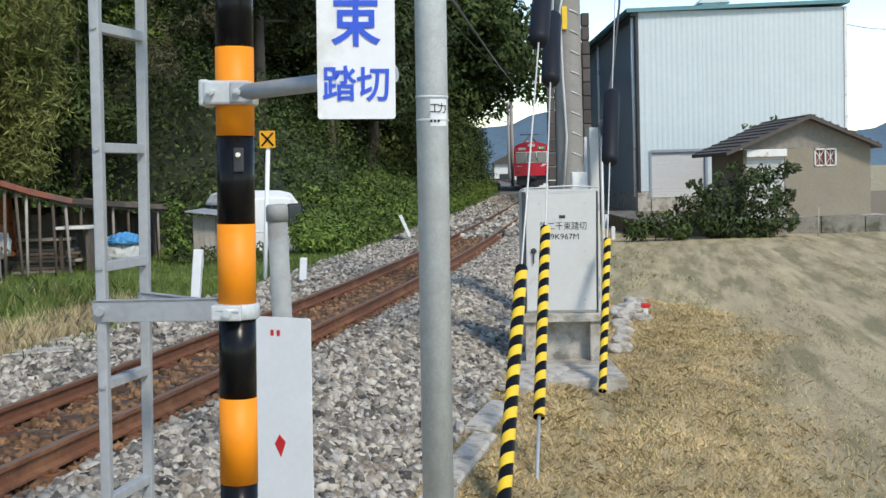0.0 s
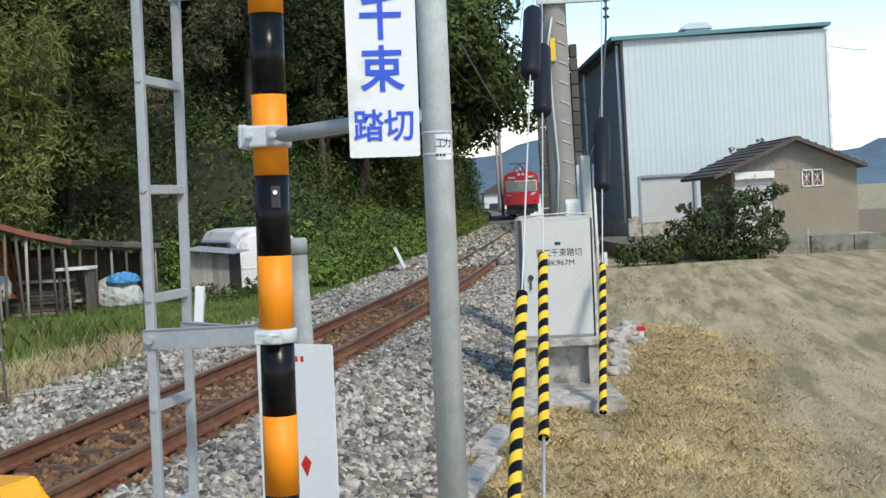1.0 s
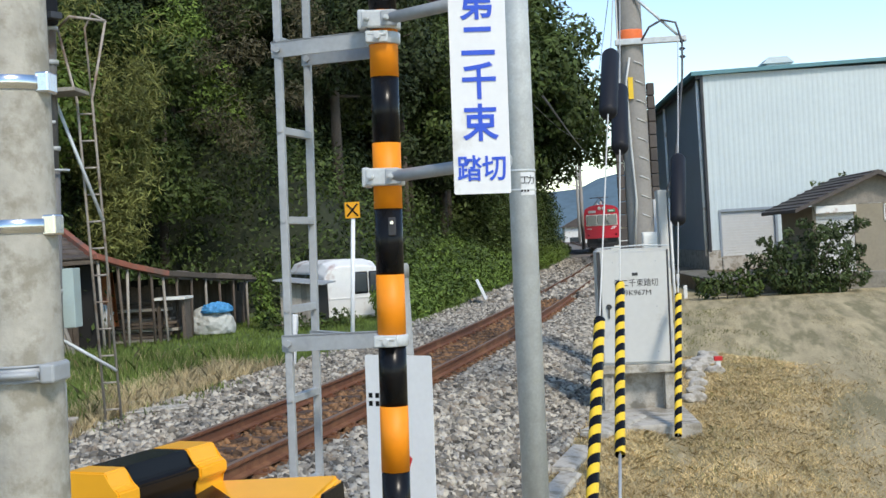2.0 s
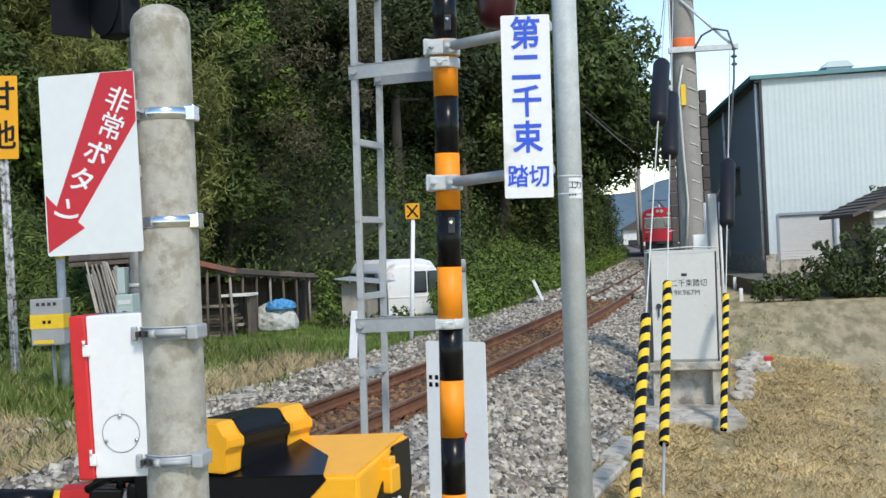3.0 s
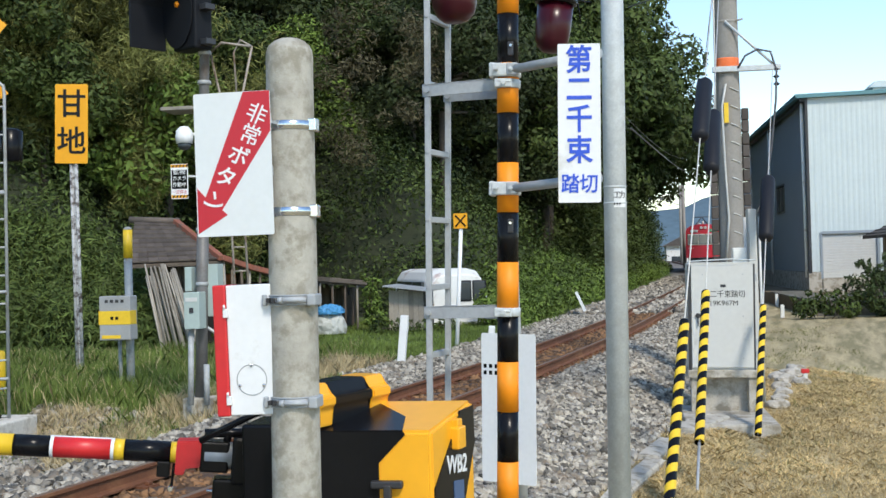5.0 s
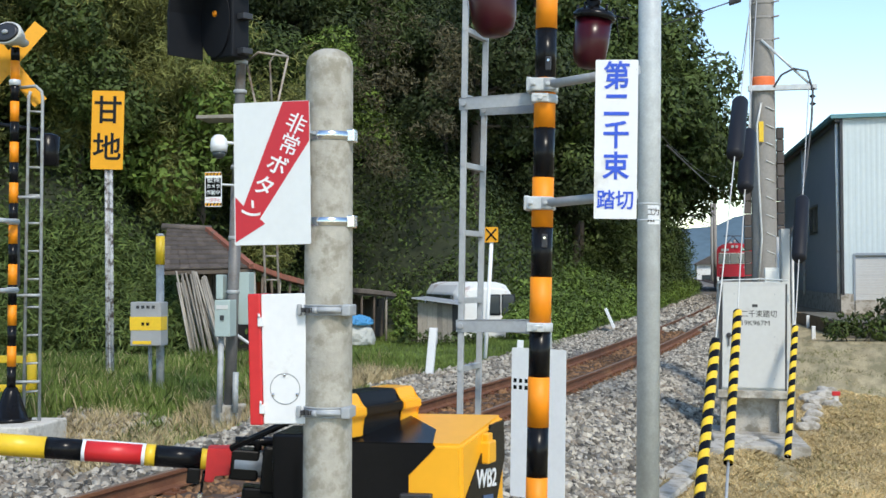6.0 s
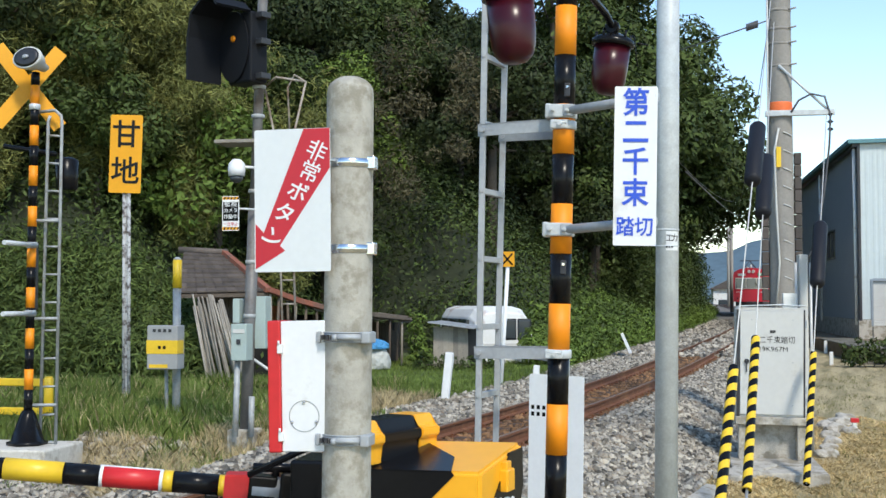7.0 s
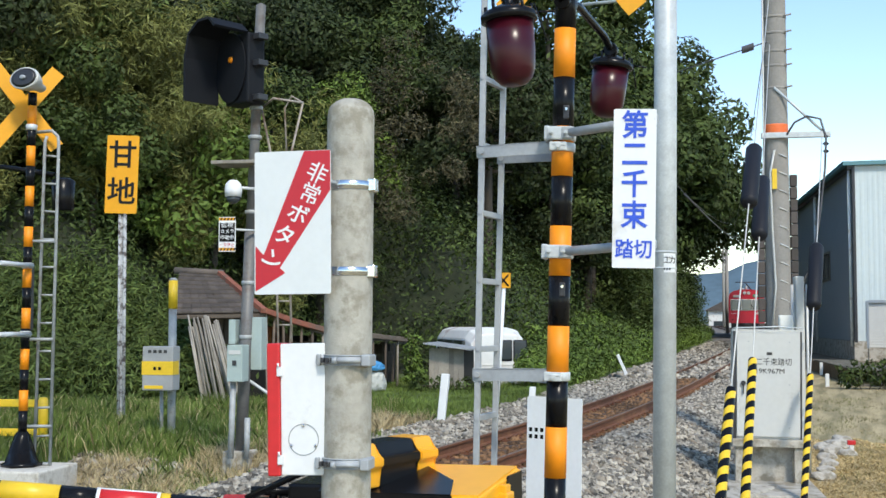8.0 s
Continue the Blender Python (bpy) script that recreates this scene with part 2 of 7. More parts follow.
def part(name, bm, mats, parent=None, label="", fix=True):
    """Links a bmesh as one mesh object under its thing."""
    me = bpy.data.meshes.new(name)
    if fix:
        bmesh.ops.recalc_face_normals(bm, faces=bm.faces)
    bm.to_mesh(me)
    bm.free()
    for mt in mats if isinstance(mats, (list, tuple)) else (mats,):
        me.materials.append(mt)
    ob = new(name, me)
    if parent is not None:
        ob.parent = parent
    if label:
        tagged(ob, label)
    return ob


def thing(name, m, label, category, group="", kind=""):
    ob = new(name)
    ob.matrix_world = m if isinstance(m, Matrix) else Matrix.Translation(m)
    ob.empty_display_size = 0.1
    return tagged(ob, label, category, group, kind)


def setting(ob, label="", category=""):
    return tagged(ob, label, category, kind="structure")


def mesh_from(name, verts, faces, mats, parent=None, idx=None, smooth=False):
    me = bpy.data.meshes.new(name)
    me.from_pydata([tuple(v) for v in verts], [], faces)
    for mt in mats if isinstance(mats, (list, tuple)) else (mats,):
        me.materials.append(mt)
    if idx is not None:
        me.polygons.foreach_set("material_index", np.asarray(idx, dtype=np.int32))
    if smooth:
        me.polygons.foreach_set("use_smooth", np.ones(len(me.polygons), dtype=bool))
    me.update()
    ob = new(name, me)
    if parent is not None:
        ob.parent = parent
    return ob


def np_mesh(name, verts, polys, mats, parent=None, idx=None):
    """verts (n,3), polys (m,k) all of one size k; quick for many small pieces."""
    verts, polys = np.asarray(verts, dtype=np.float32), np.asarray(polys, dtype=np.int32)
    me = bpy.data.meshes.new(name)
    me.vertices.add(len(verts))
    me.vertices.foreach_set("co", verts.ravel())
    k = polys.shape[1]
    me.loops.add(polys.size)
    me.loops.foreach_set("vertex_index", polys.ravel())
    me.polygons.add(len(polys))
    me.polygons.foreach_set("loop_start", np.arange(len(polys), dtype=np.int32) * k)
    for mt in mats if isinstance(mats, (list, tuple)) else (mats,):
        me.materials.append(mt)
    if idx is not None:
        me.polygons.foreach_set("material_index", np.asarray(idx, dtype=np.int32))
    me.update(calc_edges=True)
    ob = new(name, me)
    if parent is not None:
        ob.parent = parent
    return ob


# ---- plan of the track and the ground ----
RAIL_Z = 0.12


GAUGE = 1.132 / K / 2      # half the distance between the rail heads


def track_x(y):
    """Middle of the track, which bends away to the left."""
    yy = max(min(y, 110.0), -40.0)
    return -3.798 + 0.2077 * yy - 0.001478 * yy * yy + 0.001091 * max(yy - 25, 0) ** 2 - 0.00056 * max(yy - 40, 0) ** 2


def track_dir(y):
    yy = max(min(y, 110.0), -40.0)
    return Vector((0.2077 - 0.002956 * yy + 0.002182 * max(yy - 25, 0) - 0.00112 * max(yy - 40, 0), 1.0, 0)).normalized()


def climb(y):
    """The line rises gently as it goes away."""
    u = min(max(y - 14.0, 0.0), 110.0)
    return 0.0085 * u * u / (u + 8.0)


def wood_x(y):
    """Line along the foot of the wood."""
    yy = max(min(y, 140.0), -40.0)
    return -3.60 + 0.187 * yy - 0.00118 * yy * yy


def smooth(a, b, v):
    k = min(max((v - a) / (b - a), 0.0), 1.0)
    return k * k * (3 - 2 * k)


def ground_z(x, y):
    """Height of the ground, without the stones."""
    d = (x - track_x(y)) * track_dir(y).y          # across the track
    rise = climb(y)
    bed = RAIL_Z - 0.158 + rise
    right = -0.42 + 0.06 * smooth(14, 30, y) + 0.03 * noise.noise((x * 0.8 - 0.136 * y, y * 0.08, 0)) + (0.055 * math.sin((x - 0.17 * y) * 3.9) + 0.04 * noise.noise(((x - 0.17 * y) * 2.4, y * 0.06, 9)) + 0.010 * noise.noise((x * 2.5, y * 1.5, 12))) * smooth(2.2, 3.2, d) * smooth(30, 15, y) - (0.13 * smooth(3.3, 4.1, d) + 0.05 * math.exp(-((d - 4.2) / 0.3) ** 2)) * (1 - smooth(17, 28, y))
    right += (-0.02 - right) * (1 - smooth(1.0, 3.2, y))      # level with the rails at the crossing
    left = -0.02 + 0.04 * noise.noise((x * 0.4, y * 0.4, 3)) - 0.34 * (1 - smooth(8.9, 10.2, y)) * smooth(-3.6, -4.6, x) + rise * (1 - smooth(2.0, 5.0, -d))
    if d > 0:
        z = bed + (right - bed) * smooth(0.85, 2.35, d)
    else:
        z = bed + (left - bed) * smooth(1.2, 2.0, -d)
    # the wooded hill
    h = hill_in(x, y)
    return z + (0.0 if h <= 0 else 0.75 * h * smooth(0.0, 4.0, h) if h < 30 else 22.5 + 0.3 * (h - 30) - 0.002 * min(h - 30, 75) ** 2)


def hill_in(x, y):
    """How far inside the foot of the hill a place is."""
    a = min((wood_x(y) - 2.8) - x, 60.0) if y > 24 else -20.0
    b = y - 28.0 + 0.35 * (x + 4.0)
    c = min((-8.0 - x) * 0.9, y - 18.8)
    return max(min(a, b), c)


# ---- ground ----
def axis(lo, hi, near_lo, near_hi, step, grow=1.22):
    mid = list(np.arange(near_lo, near_hi + 1e-6, step))
    a, s, up = near_hi, step, []
    while a < hi:
        s *= grow
        a += s
        up.append(min(a, hi))
    a, s, down = near_lo, step, []
    while a > lo:
        s *= grow
        a -= s
        down.append(max(a, lo))
    return down[::-1] + mid + up


def build_ground():
    xs, ys = axis(-900, 900, -14, 22, 0.28), axis(-300, 2500, 3, 40, 0.35)
    verts = [(x, y, ground_z(x, y)) for y in ys for x in xs]
    n, faces, idx = len(xs), [], []
    for j in range(len(ys) - 1):
        for i in range(n - 1):
            faces.append((j * n + i, j * n + i + 1, (j + 1) * n + i + 1, (j + 1) * n + i))
            x, y = (xs[i] + xs[i + 1]) / 2, (ys[j] + ys[j + 1]) / 2
            d = (x - track_x(y)) * track_dir(y).y
            wob = 0.25 * noise.noise((x * 1.3, y * 1.3, 7))
            if hill_in(x, y) > 0.5:
                idx.append(3)
            elif -2.0 + wob < d < 2.2 + wob:
                idx.append(0)
            elif d > 0:
                idx.append(1)
            else:
                idx.append(2)
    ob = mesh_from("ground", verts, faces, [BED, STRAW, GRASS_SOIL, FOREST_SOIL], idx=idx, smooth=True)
    return setting(ob, "mown straw field, lawn and wooded hillside", "ground")


build_ground()


# ---- track ----
def rail_line(side):
    """One rail: foot, web and head swept along the curve."""
    prof = [(-0.06, -0.153), (0.06, -0.153), (0.06, -0.135), (0.012, -0.115), (0.010, -0.045), (0.033, -0.03), (0.033, -0.004), (0.028, 0.0), (-0.028, 0.0), (-0.033, -0.004), (-0.033, -0.03), (-0.010, -0.045), (-0.012, -0.115), (-0.06, -0.135)]
    k = len(prof)
    ys = [-38 + 0.6 * i for i in range(60)] + [-2 + 0.8 * i for i in range(180)]
    verts, faces, idx = [], [], []
    prof = [(u / K, w / K) for u, w in prof]
    for y in ys:
        d = track_dir(y)
        nrm = Vector((d.y, -d.x, 0))
        c = Vector((track_x(y), y, RAIL_Z + climb(y))) + nrm * side * GAUGE
        verts += [c + nrm * u + Vector((0, 0, w)) for u, w in prof]
    for j in range(len(ys) - 1):
        for i in range(k):
            a, b = j * k + i, j * k + (i + 1) % k
            faces.append((a, b, b + k, a + k))
            idx.append(1 if i == 7 else 0)
    return mesh_from("rail", verts, faces, [RUST, RAIL_TOP], idx=idx)


track = setting(thing("railway_track", (0, 0, 0), "single rusty railway track on stone ballast, bending away", "railway track"))
for side in (-1, 1):
    rail_line(side).parent = track
bm = bm_new()
box(bm, (-0.80, -0.085, -0.107), (0.80, 0.085, 0.0), bevel=0.01)
sl = part("sleeper", bm, SLEEPER, track)
plates = bm_new()
for s in (-GAUGE, GAUGE):
    box(plates, (s - 0.12, -0.07, 0.0), (s + 0.12, 0.07, 0.014))
    for u in (-0.085, 0.085):
        box(plates, (s + u - 0.016, -0.024, 0.014), (s + u + 0.016, 0.024, 0.04), bevel=0.005)
tp = part("tie_plate", plates, RUST, sl)
y, k = -6.0, 0
rng = random.Random(4)
while y < 70:
    d = track_dir(y)
    m = Matrix.Translation((track_x(y) + rng.uniform(-0.02, 0.02), y, RAIL_Z - 0.131 + climb(y))) @ Matrix.Rotation(math.atan2(-d.x, d.y) + rng.uniform(-0.01, 0.01), 4, "Z")
    if k == 0:
        sl.matrix_world = m
    else:
        o = new("sleeper", sl.data)
        o.parent, o.matrix_local = track, m
        q = new("tie_plate", tp.data)
        q.parent = o
    y += 0.49
    k += 1


# ---- woods ----
def leaf_cloud(rng, centres, count, size, squash=0.8, slim=0.40):
    """Leaf quads round clump centres (x, y, z, r). Returns verts and quads."""
    c = np.array(centres, dtype=np.float64)
    w = c[:, 3] ** 2
    pick = rng.choice(len(c), size=count, p=w / w.sum())
    u = rng.normal(size=(count, 3))
    u /= np.linalg.norm(u, axis=1)[:, None]
    rad = c[pick, 3] * rng.uniform(0.55, 1.08, count) ** 0.6
    p = c[pick, :3] + u * rad[:, None] * np.array([1, 1, squash])
    nrm = u + rng.normal(scale=0.55, size=(count, 3)) + np.array([0, 0, 0.35])
    nrm /= np.linalg.norm(nrm, axis=1)[:, None]
    t = np.cross(nrm, rng.normal(size=(count, 3)))
    t /= np.linalg.norm(t, axis=1)[:, None]
    b = np.cross(nrm, t)
    s = size * rng.uniform(0.6, 1.35, count)[:, None]
    t, b = t * s, b * s * slim
    verts = np.stack([p - t, p + b - nrm * s * 0.12, p + t, p - b - nrm * s * 0.12], 1).reshape(-1, 3)
    return verts, np.arange(count * 4).reshape(-1, 4)


def tree_mesh(seed, height, spread, leaves, size, mat, tall=0.35):
    """A tapered trunk with limbs, and a crown of many leaf clumps."""
    r = np.random.default_rng(seed)
    rr = random.Random(seed)
    bm = bm_new()
    lean = Vector((rr.uniform(-0.4, 0.4), rr.uniform(-0.4, 0.4), 0))
    top = Vector((0, 0, height * 0.85)) + lean
    mid = Vector((0, 0, height * 0.45)) + lean * 0.3
    rod(bm, (0, 0, -0.6), mid, height * 0.022, height * 0.016, 8)
    rod(bm, mid, top, height * 0.016, height * 0.006, 7)
    clumps = []
    for i in range(16):
        f = rr.uniform(tall, 0.95)
        a = rr.uniform(0, 2 * math.pi)
        reach = spread * (1.15 - abs(f - 0.55)) * rr.uniform(0.35, 1.0) * (1.0 if f < 0.75 else 0.6)
        base = mid.lerp(top, max(0, (f - 0.45) / 0.55)) if f > 0.45 else Vector((0, 0, 0)).lerp(mid, f / 0.45)
        end = Vector((base.x + math.cos(a) * reach, base.y + math.sin(a) * reach, height * f + rr.uniform(0, 0.6)))
        rod(bm, base, end, height * 0.007, height * 0.002, 5)
        clumps.append((end.x, end.y, end.z, spread * rr.uniform(0.22, 0.48)))
        half = base.lerp(end, 0.6)
        clumps.append((half.x, half.y, half.z + 0.2, spread * rr.uniform(0.18, 0.36)))
    clumps.append((top.x, top.y, top.z, spread * 0.35))
    trunk = part("trunk", bm, BARK)
    v, q = leaf_cloud(r, clumps, leaves, size)
    crown = np_mesh("crown", v, q, mat)
    crown.parent = None
    return trunk, crown


def tree_kind(seed, height, spread, leaves, size, mat, label, category="tree"):
    e = thing(category.replace(" ", "_"), (0, 0, 0), label, category, "trees on the wooded hill")
    trunk, crown = tree_mesh(seed, height, spread, leaves, size, mat)
    trunk.parent = crown.parent = e
    return e


def plant(kind, x, y, s, turn, used, sink=0.2):
    m = Matrix.Translation((x, y, ground_z(x, y) - sink)) @ Matrix.Rotation(turn, 4, "Z") @ Matrix.Diagonal((s, s, s, 1))
    if kind not in used:
        used.add(kind)
        kind.matrix_world = m
        return kind
    c = copy_thing(kind, Matrix.Translation((0, 0, 0)))
    c.matrix_basis = m
    return c


def build_woods():
    kinds = [
        tree_kind(11, 8.0, 2.9, 13000, 0.112, LEAF_DARK, "dark evergreen broadleaf tree on the hillside"),
        tree_kind(12, 10.5, 3.0, 14000, 0.112, LEAF_DARK, "tall dark evergreen tree on the hillside"),
        tree_kind(13, 7.0, 2.6, 11500, 0.105, LEAF_MID, "mid-green broadleaf tree on the hillside"),
        tree_kind(14, 8.5, 2.4, 11500, 0.105, LEAF_MID, "green leafy tree on the wooded slope"),
        tree_kind(15, 6.5, 2.3, 10000, 0.10, LEAF_LIGHT, "fresh yellow-green tree at the wood's edge"),
    ]
    used = set()
    r = random.Random(21)
    spots = []
    for row in range(15):
        for i in range(16):
            y = 19 + row * 4.2 + r.uniform(-1.6, 1.6)
            x = wood_x(y) - 3.0 - (2.4 + i * 2.9 + r.uniform(-1.2, 1.2))
            h = hill_in(x, y)
            if 2.2 < h < 26 and x > -36:
                spots.append((x, y))
    for x, y in spots:
        pick = r.random()
        light = 0.06 if y < 40 else 0.02
        kind = kinds[4] if pick < light else kinds[3] if pick < light + 0.14 else kinds[2] if pick < light + 0.32 else kinds[1] if pick < light + 0.6 else kinds[0]
        plant(kind, x, y, r.uniform(0.75, 1.15), r.uniform(0, 6.28), used, sink=1.0)
    # tall edge of the wood, leaning over the line at the bend
    for y, off, s in ((44, 6.2, 0.9), (48, 6.0, 1.05), (52, 5.8, 1.15), (56, 5.4, 1.25), (60, 3.9, 1.32), (63, 3.4, 1.45), (66, 3.2, 1.52), (69, 3.0, 1.56), (72, 3.2, 1.5), (58, 7.5, 1.4), (64, 7.0, 1.5), (76, 4.0, 1.4), (82, 4.4, 1.4)):
        plant(kinds[3 if int(y) % 2 else 2], wood_x(y) - off, y, s * (1.34 if int(y) % 2 else 1.26), r.uniform(0, 6.28), used, sink=0.3)
    for x, y, s in ((-5.0, 57, 1.45), (-3.2, 59, 1.6), (-1.9, 60, 1.66), (-1.0, 62, 1.42)):
        plant(kinds[3], x, y, s * 1.2, r.uniform(0, 6.28), used, sink=0.3)
    for kd in kinds:
        if kd not in used:
            plant(kd, -30, 50, 1, 0, used)


build_woods()


# ---- undergrowth on the slope ----
def undergrowth(name, n_clumps, leaves, size, seed, area, mat, label, slim=0.40):
    r = np.random.default_rng(seed)
    cl = []
    while len(cl) < n_clumps:
        x, y, rad = area(r)
        cl.append((x, y, ground_z(x, y) + rad * 0.35, rad))
    v, q = leaf_cloud(r, cl, leaves, size, squash=0.9, slim=slim)
    return tagged(np_mesh(name, v, q, mat), label, "undergrowth", kind="stuff")


def slope_area(inn0, inn1, y0, y1, r0, r1, left=False):
    def f(r):
        while True:
            y = y0 + (y1 - y0) * r.random()
            x = wood_x(y) - 3.0 - r.uniform(-1, 45)
            h = hill_in(x, y)
            if inn0 < h < inn1:
                return x, y, r.uniform(r0, r1)
    return f


def bank_area(r):
    y = 29 + 40 * r.random() ** 1.2
    return wood_x(y) - 2.5 - 2.2 * r.random(), y, r.uniform(0.3, 0.7)


undergrowth("bank_weeds", 420, 26000, 0.09, 51, bank_area, LEAF_LIGHT, "bright green weeds on the bank beside the track")
undergrowth("slope_shrubs", 1500, 210000, 0.074, 52, slope_area(0.0, 9.0, 18, 62, 0.6, 1.3), LEAF_MID, "dense green shrubs and vines on the lower slope")
undergrowth("slope_thicket", 1300, 150000, 0.095, 53, slope_area(4.0, 20.0, 18, 70, 0.8, 1.7), LEAF_DARK, "dark thicket under the trees")
undergrowth("bamboo_grass", 300, 80000, 0.10, 54, lambda r: (-8.2 - 6 * r.random(), 18.6 + 3.5 * r.random(), r.uniform(0.4, 1.0)), LEAF_BAMBOO, "bamboo grass thicket at the edge of the lawn", slim=0.16)


def bamboo(x, y, h, seed, master=[]):
    """Arching bamboo: thin culms that bow over, with drooping sprays of fine leaves."""
    if master:
        c = copy_thing(master[0], Matrix())
        c.matrix_basis = Matrix.Translation((x, y, ground_z(x, y) - 0.2)) @ Matrix.Rotation(seed * 1.7, 4, "Z") @ Matrix.Scale(h / 8.0, 4)
        return c
    t = thing("bamboo_clump", (x, y, ground_z(x, y) - 0.2), "arching olive-green bamboo clump on the hillside", "bamboo", "bamboo on the hillside")
    rr, r = random.Random(seed), np.random.default_rng(seed)
    cl = []
    for k in range(9):
        a, reach = rr.uniform(0, 6.28), rr.uniform(0.8, 2.2)
        pts = []
        for j in range(8):
            f = j / 7
            pts.append(Vector((math.cos(a) * reach * f ** 2.2, math.sin(a) * reach * f ** 2.2, 8.0 * (f - 0.16 * f ** 4) * (0.8 + 0.03 * k))))
            if j > 1:
                for _ in range(5):
                    cl.append((*(pts[-1] + Vector((rr.uniform(-0.5, 0.5), rr.uniform(-0.5, 0.5), rr.uniform(-0.5, 0.4)))), rr.uniform(0.22, 0.5)))
        bm = bm_new()
        tube(bm, pts, 0.03, n=5)
        part("culm", bm, LEAF_OLIVE, t)
    v, q = leaf_cloud(r, cl, 15000, 0.12, squash=1.1, slim=0.13)
    np_mesh("crown", v, q, LEAF_OLIVE, t)
    master.append(t)
    return t


for k, (x, y, h) in enumerate(((-15.6, 24.5, 7.6), (-14.2, 25.5, 8.4), (-13.2, 24.2, 7.0), (-16.8, 26.0, 8.6), (-12.4, 26.0, 7.6), (-11.2, 25.0, 6.6), (-15.0, 22.6, 6.0), (-17.4, 23.6, 7.2), (-9.6, 27.5, 7.4))):
    bamboo(x, y, h, 3 + k)


def withered(r):
    y = 29 + 5 * r.random()
    x = -8.2 + 3.2 * r.random()
    return x, y, r.uniform(0.35, 0.75)


v_cl = []
r_w = np.random.default_rng(58)
for _ in range(36):
    x, y, rad = withered(r_w)
    v_cl.append((x, y, ground_z(x, y) + 4.0 + 3.0 * r_w.random(), rad * 0.8))
v, q = leaf_cloud(r_w, v_cl, 4500, 0.085, slim=0.22)
tagged(np_mesh("withered_creeper", v, q, LEAF_BROWN), "withered brown creeper hanging among the trees", "undergrowth", kind="stuff")


def track_bank():
    """Weeds that rise from the ballast's edge to the wood, all along the line."""
    r = np.random.default_rng(59)
    low, high = [], []
    for _ in range(620):
        y = 23 + 60 * r.random() ** 1.1
        k = r.random()
        x = track_x(y) - 2.35 - 2.6 * k * min(1.0, (y - 18) / 20)
        low.append((x, y, max(ground_z(x, y), climb(y)) + 0.15 + 0.9 * k * min(1.0, (y - 20) / 16), r.uniform(0.22, 0.50)))
    for _ in range(330):
        y = r.uniform(46, 92)
        k = r.random()
        x = track_x(y) - 2.9 - 1.6 * r.random() - 0.5 * k
        high.append((x, y, climb(y) + 0.5 + 3.6 * k, r.uniform(0.45, 1.0)))
    for nm, cl, n, size, mat, label in (("track_bank_weeds", low, 70000, 0.062, LEAF_LIGHT, "fresh green weeds rising from the ballast to the wood"), ("track_bank_scrub", high, 32000, 0.10, LEAF_MID, "tall scrub close beside the far stretch of line")):
        v, q = leaf_cloud(r, cl, n, size, squash=0.9, slim=0.34)
        tagged(np_mesh(nm, v, q, mat), label, "undergrowth", kind="stuff")


track_bank()


def bend_thicket():
    """Tall growth that closes the wood's edge along the bend."""
    r = np.random.default_rng(55)
    cl = []
    for _ in range(420):
        y = r.uniform(52, 84)
        k = r.random()
        x = wood_x(y) - 2.9 - 0.25 * max(0, 58 - y) - 3.0 * r.random()
        z = ground_z(x, y) + 5.5 * k
        cl.append((x - 0.3 * k, y, z, r.uniform(0.6, 1.3)))
    v, q = leaf_cloud(r, cl, 52000, 0.13, squash=0.9)
    return tagged(np_mesh("bend_thicket", v, q, LEAF_MID), "tall green growth along the bend of the line", "undergrowth", kind="stuff")


bend_thicket()


# ---- lettering ----
def lettering(text, height, mat, parent, m, name="lettering", depth=0.001, squeeze=1.0, bold=0.0):
    """Raised letters standing in x and z, centred on the pose m, facing -y."""
    cu = bpy.data.curves.new(name, "FONT")
    cu.body, cu.size, cu.align_x, cu.align_y, cu.extrude, cu.offset = text, height, "CENTER", "CENTER", depth, bold
    tmp = bpy.data.objects.new(name, cu)
    scene.collection.objects.link(tmp)
    bpy.context.view_layer.update()
    me = bpy.data.meshes.new_from_object(tmp.evaluated_get(bpy.context.evaluated_depsgraph_get()))
    bpy.data.objects.remove(tmp)
    me.materials.clear()
    me.materials.append(mat)
    me.transform(m @ Matrix.Rotation(radians(90), 4, "X") @ Matrix.Diagonal((squeeze, 1, 1, 1)))
    ob = new(name, me)
    ob.parent = parent
    return ob


def rounded(w, h, r=0.01, n=4):
    """Outline of a plate with rounded corners, centred."""
    pts = []
    for cx, cz, a0 in ((w / 2 - r, h / 2 - r, 0), (-w / 2 + r, h / 2 - r, 90), (-w / 2 + r, -h / 2 + r, 180), (w / 2 - r, -h / 2 + r, 270)):
        for i in range(n + 1):
            a = radians(a0 + 90 * i / n)
            pts.append((cx + r * math.cos(a), cz + r * math.sin(a)))
    return pts


def bars(bm, x, z, w, h, lines, fill=0.7, mi=0, y=-0.001):
    """Rows of plain bars in place of writing that cannot be read."""
    step = h / lines
    for i in range(lines):
        zz = z + h / 2 - step * (i + 0.5)
        n = max(2, int(w / (step * 0.9)))
        for k in range(n):
            xx = x - w / 2 + (k + 0.5) * w / n
            box(bm, (xx - w / n * fill / 2, y, zz - step * 0.3), (xx + w / n * fill / 2, y + 0.002, zz + step * 0.3), mi=mi)
    return bm


# ---- the striped warning pole ----
# lamp hangers, measured from the pole's foot
LAMP_L = Vector((-0.593, 2.050, 2.470)) - Vector((-0.522, 2.8, 0)) + Vector((-0.07, 0, 0.06))
LAMP_R = Vector((-0.287, 3.500, 2.604)) - Vector((-0.522, 2.8, 0)) + Vector((-0.07, 0, 0.06))


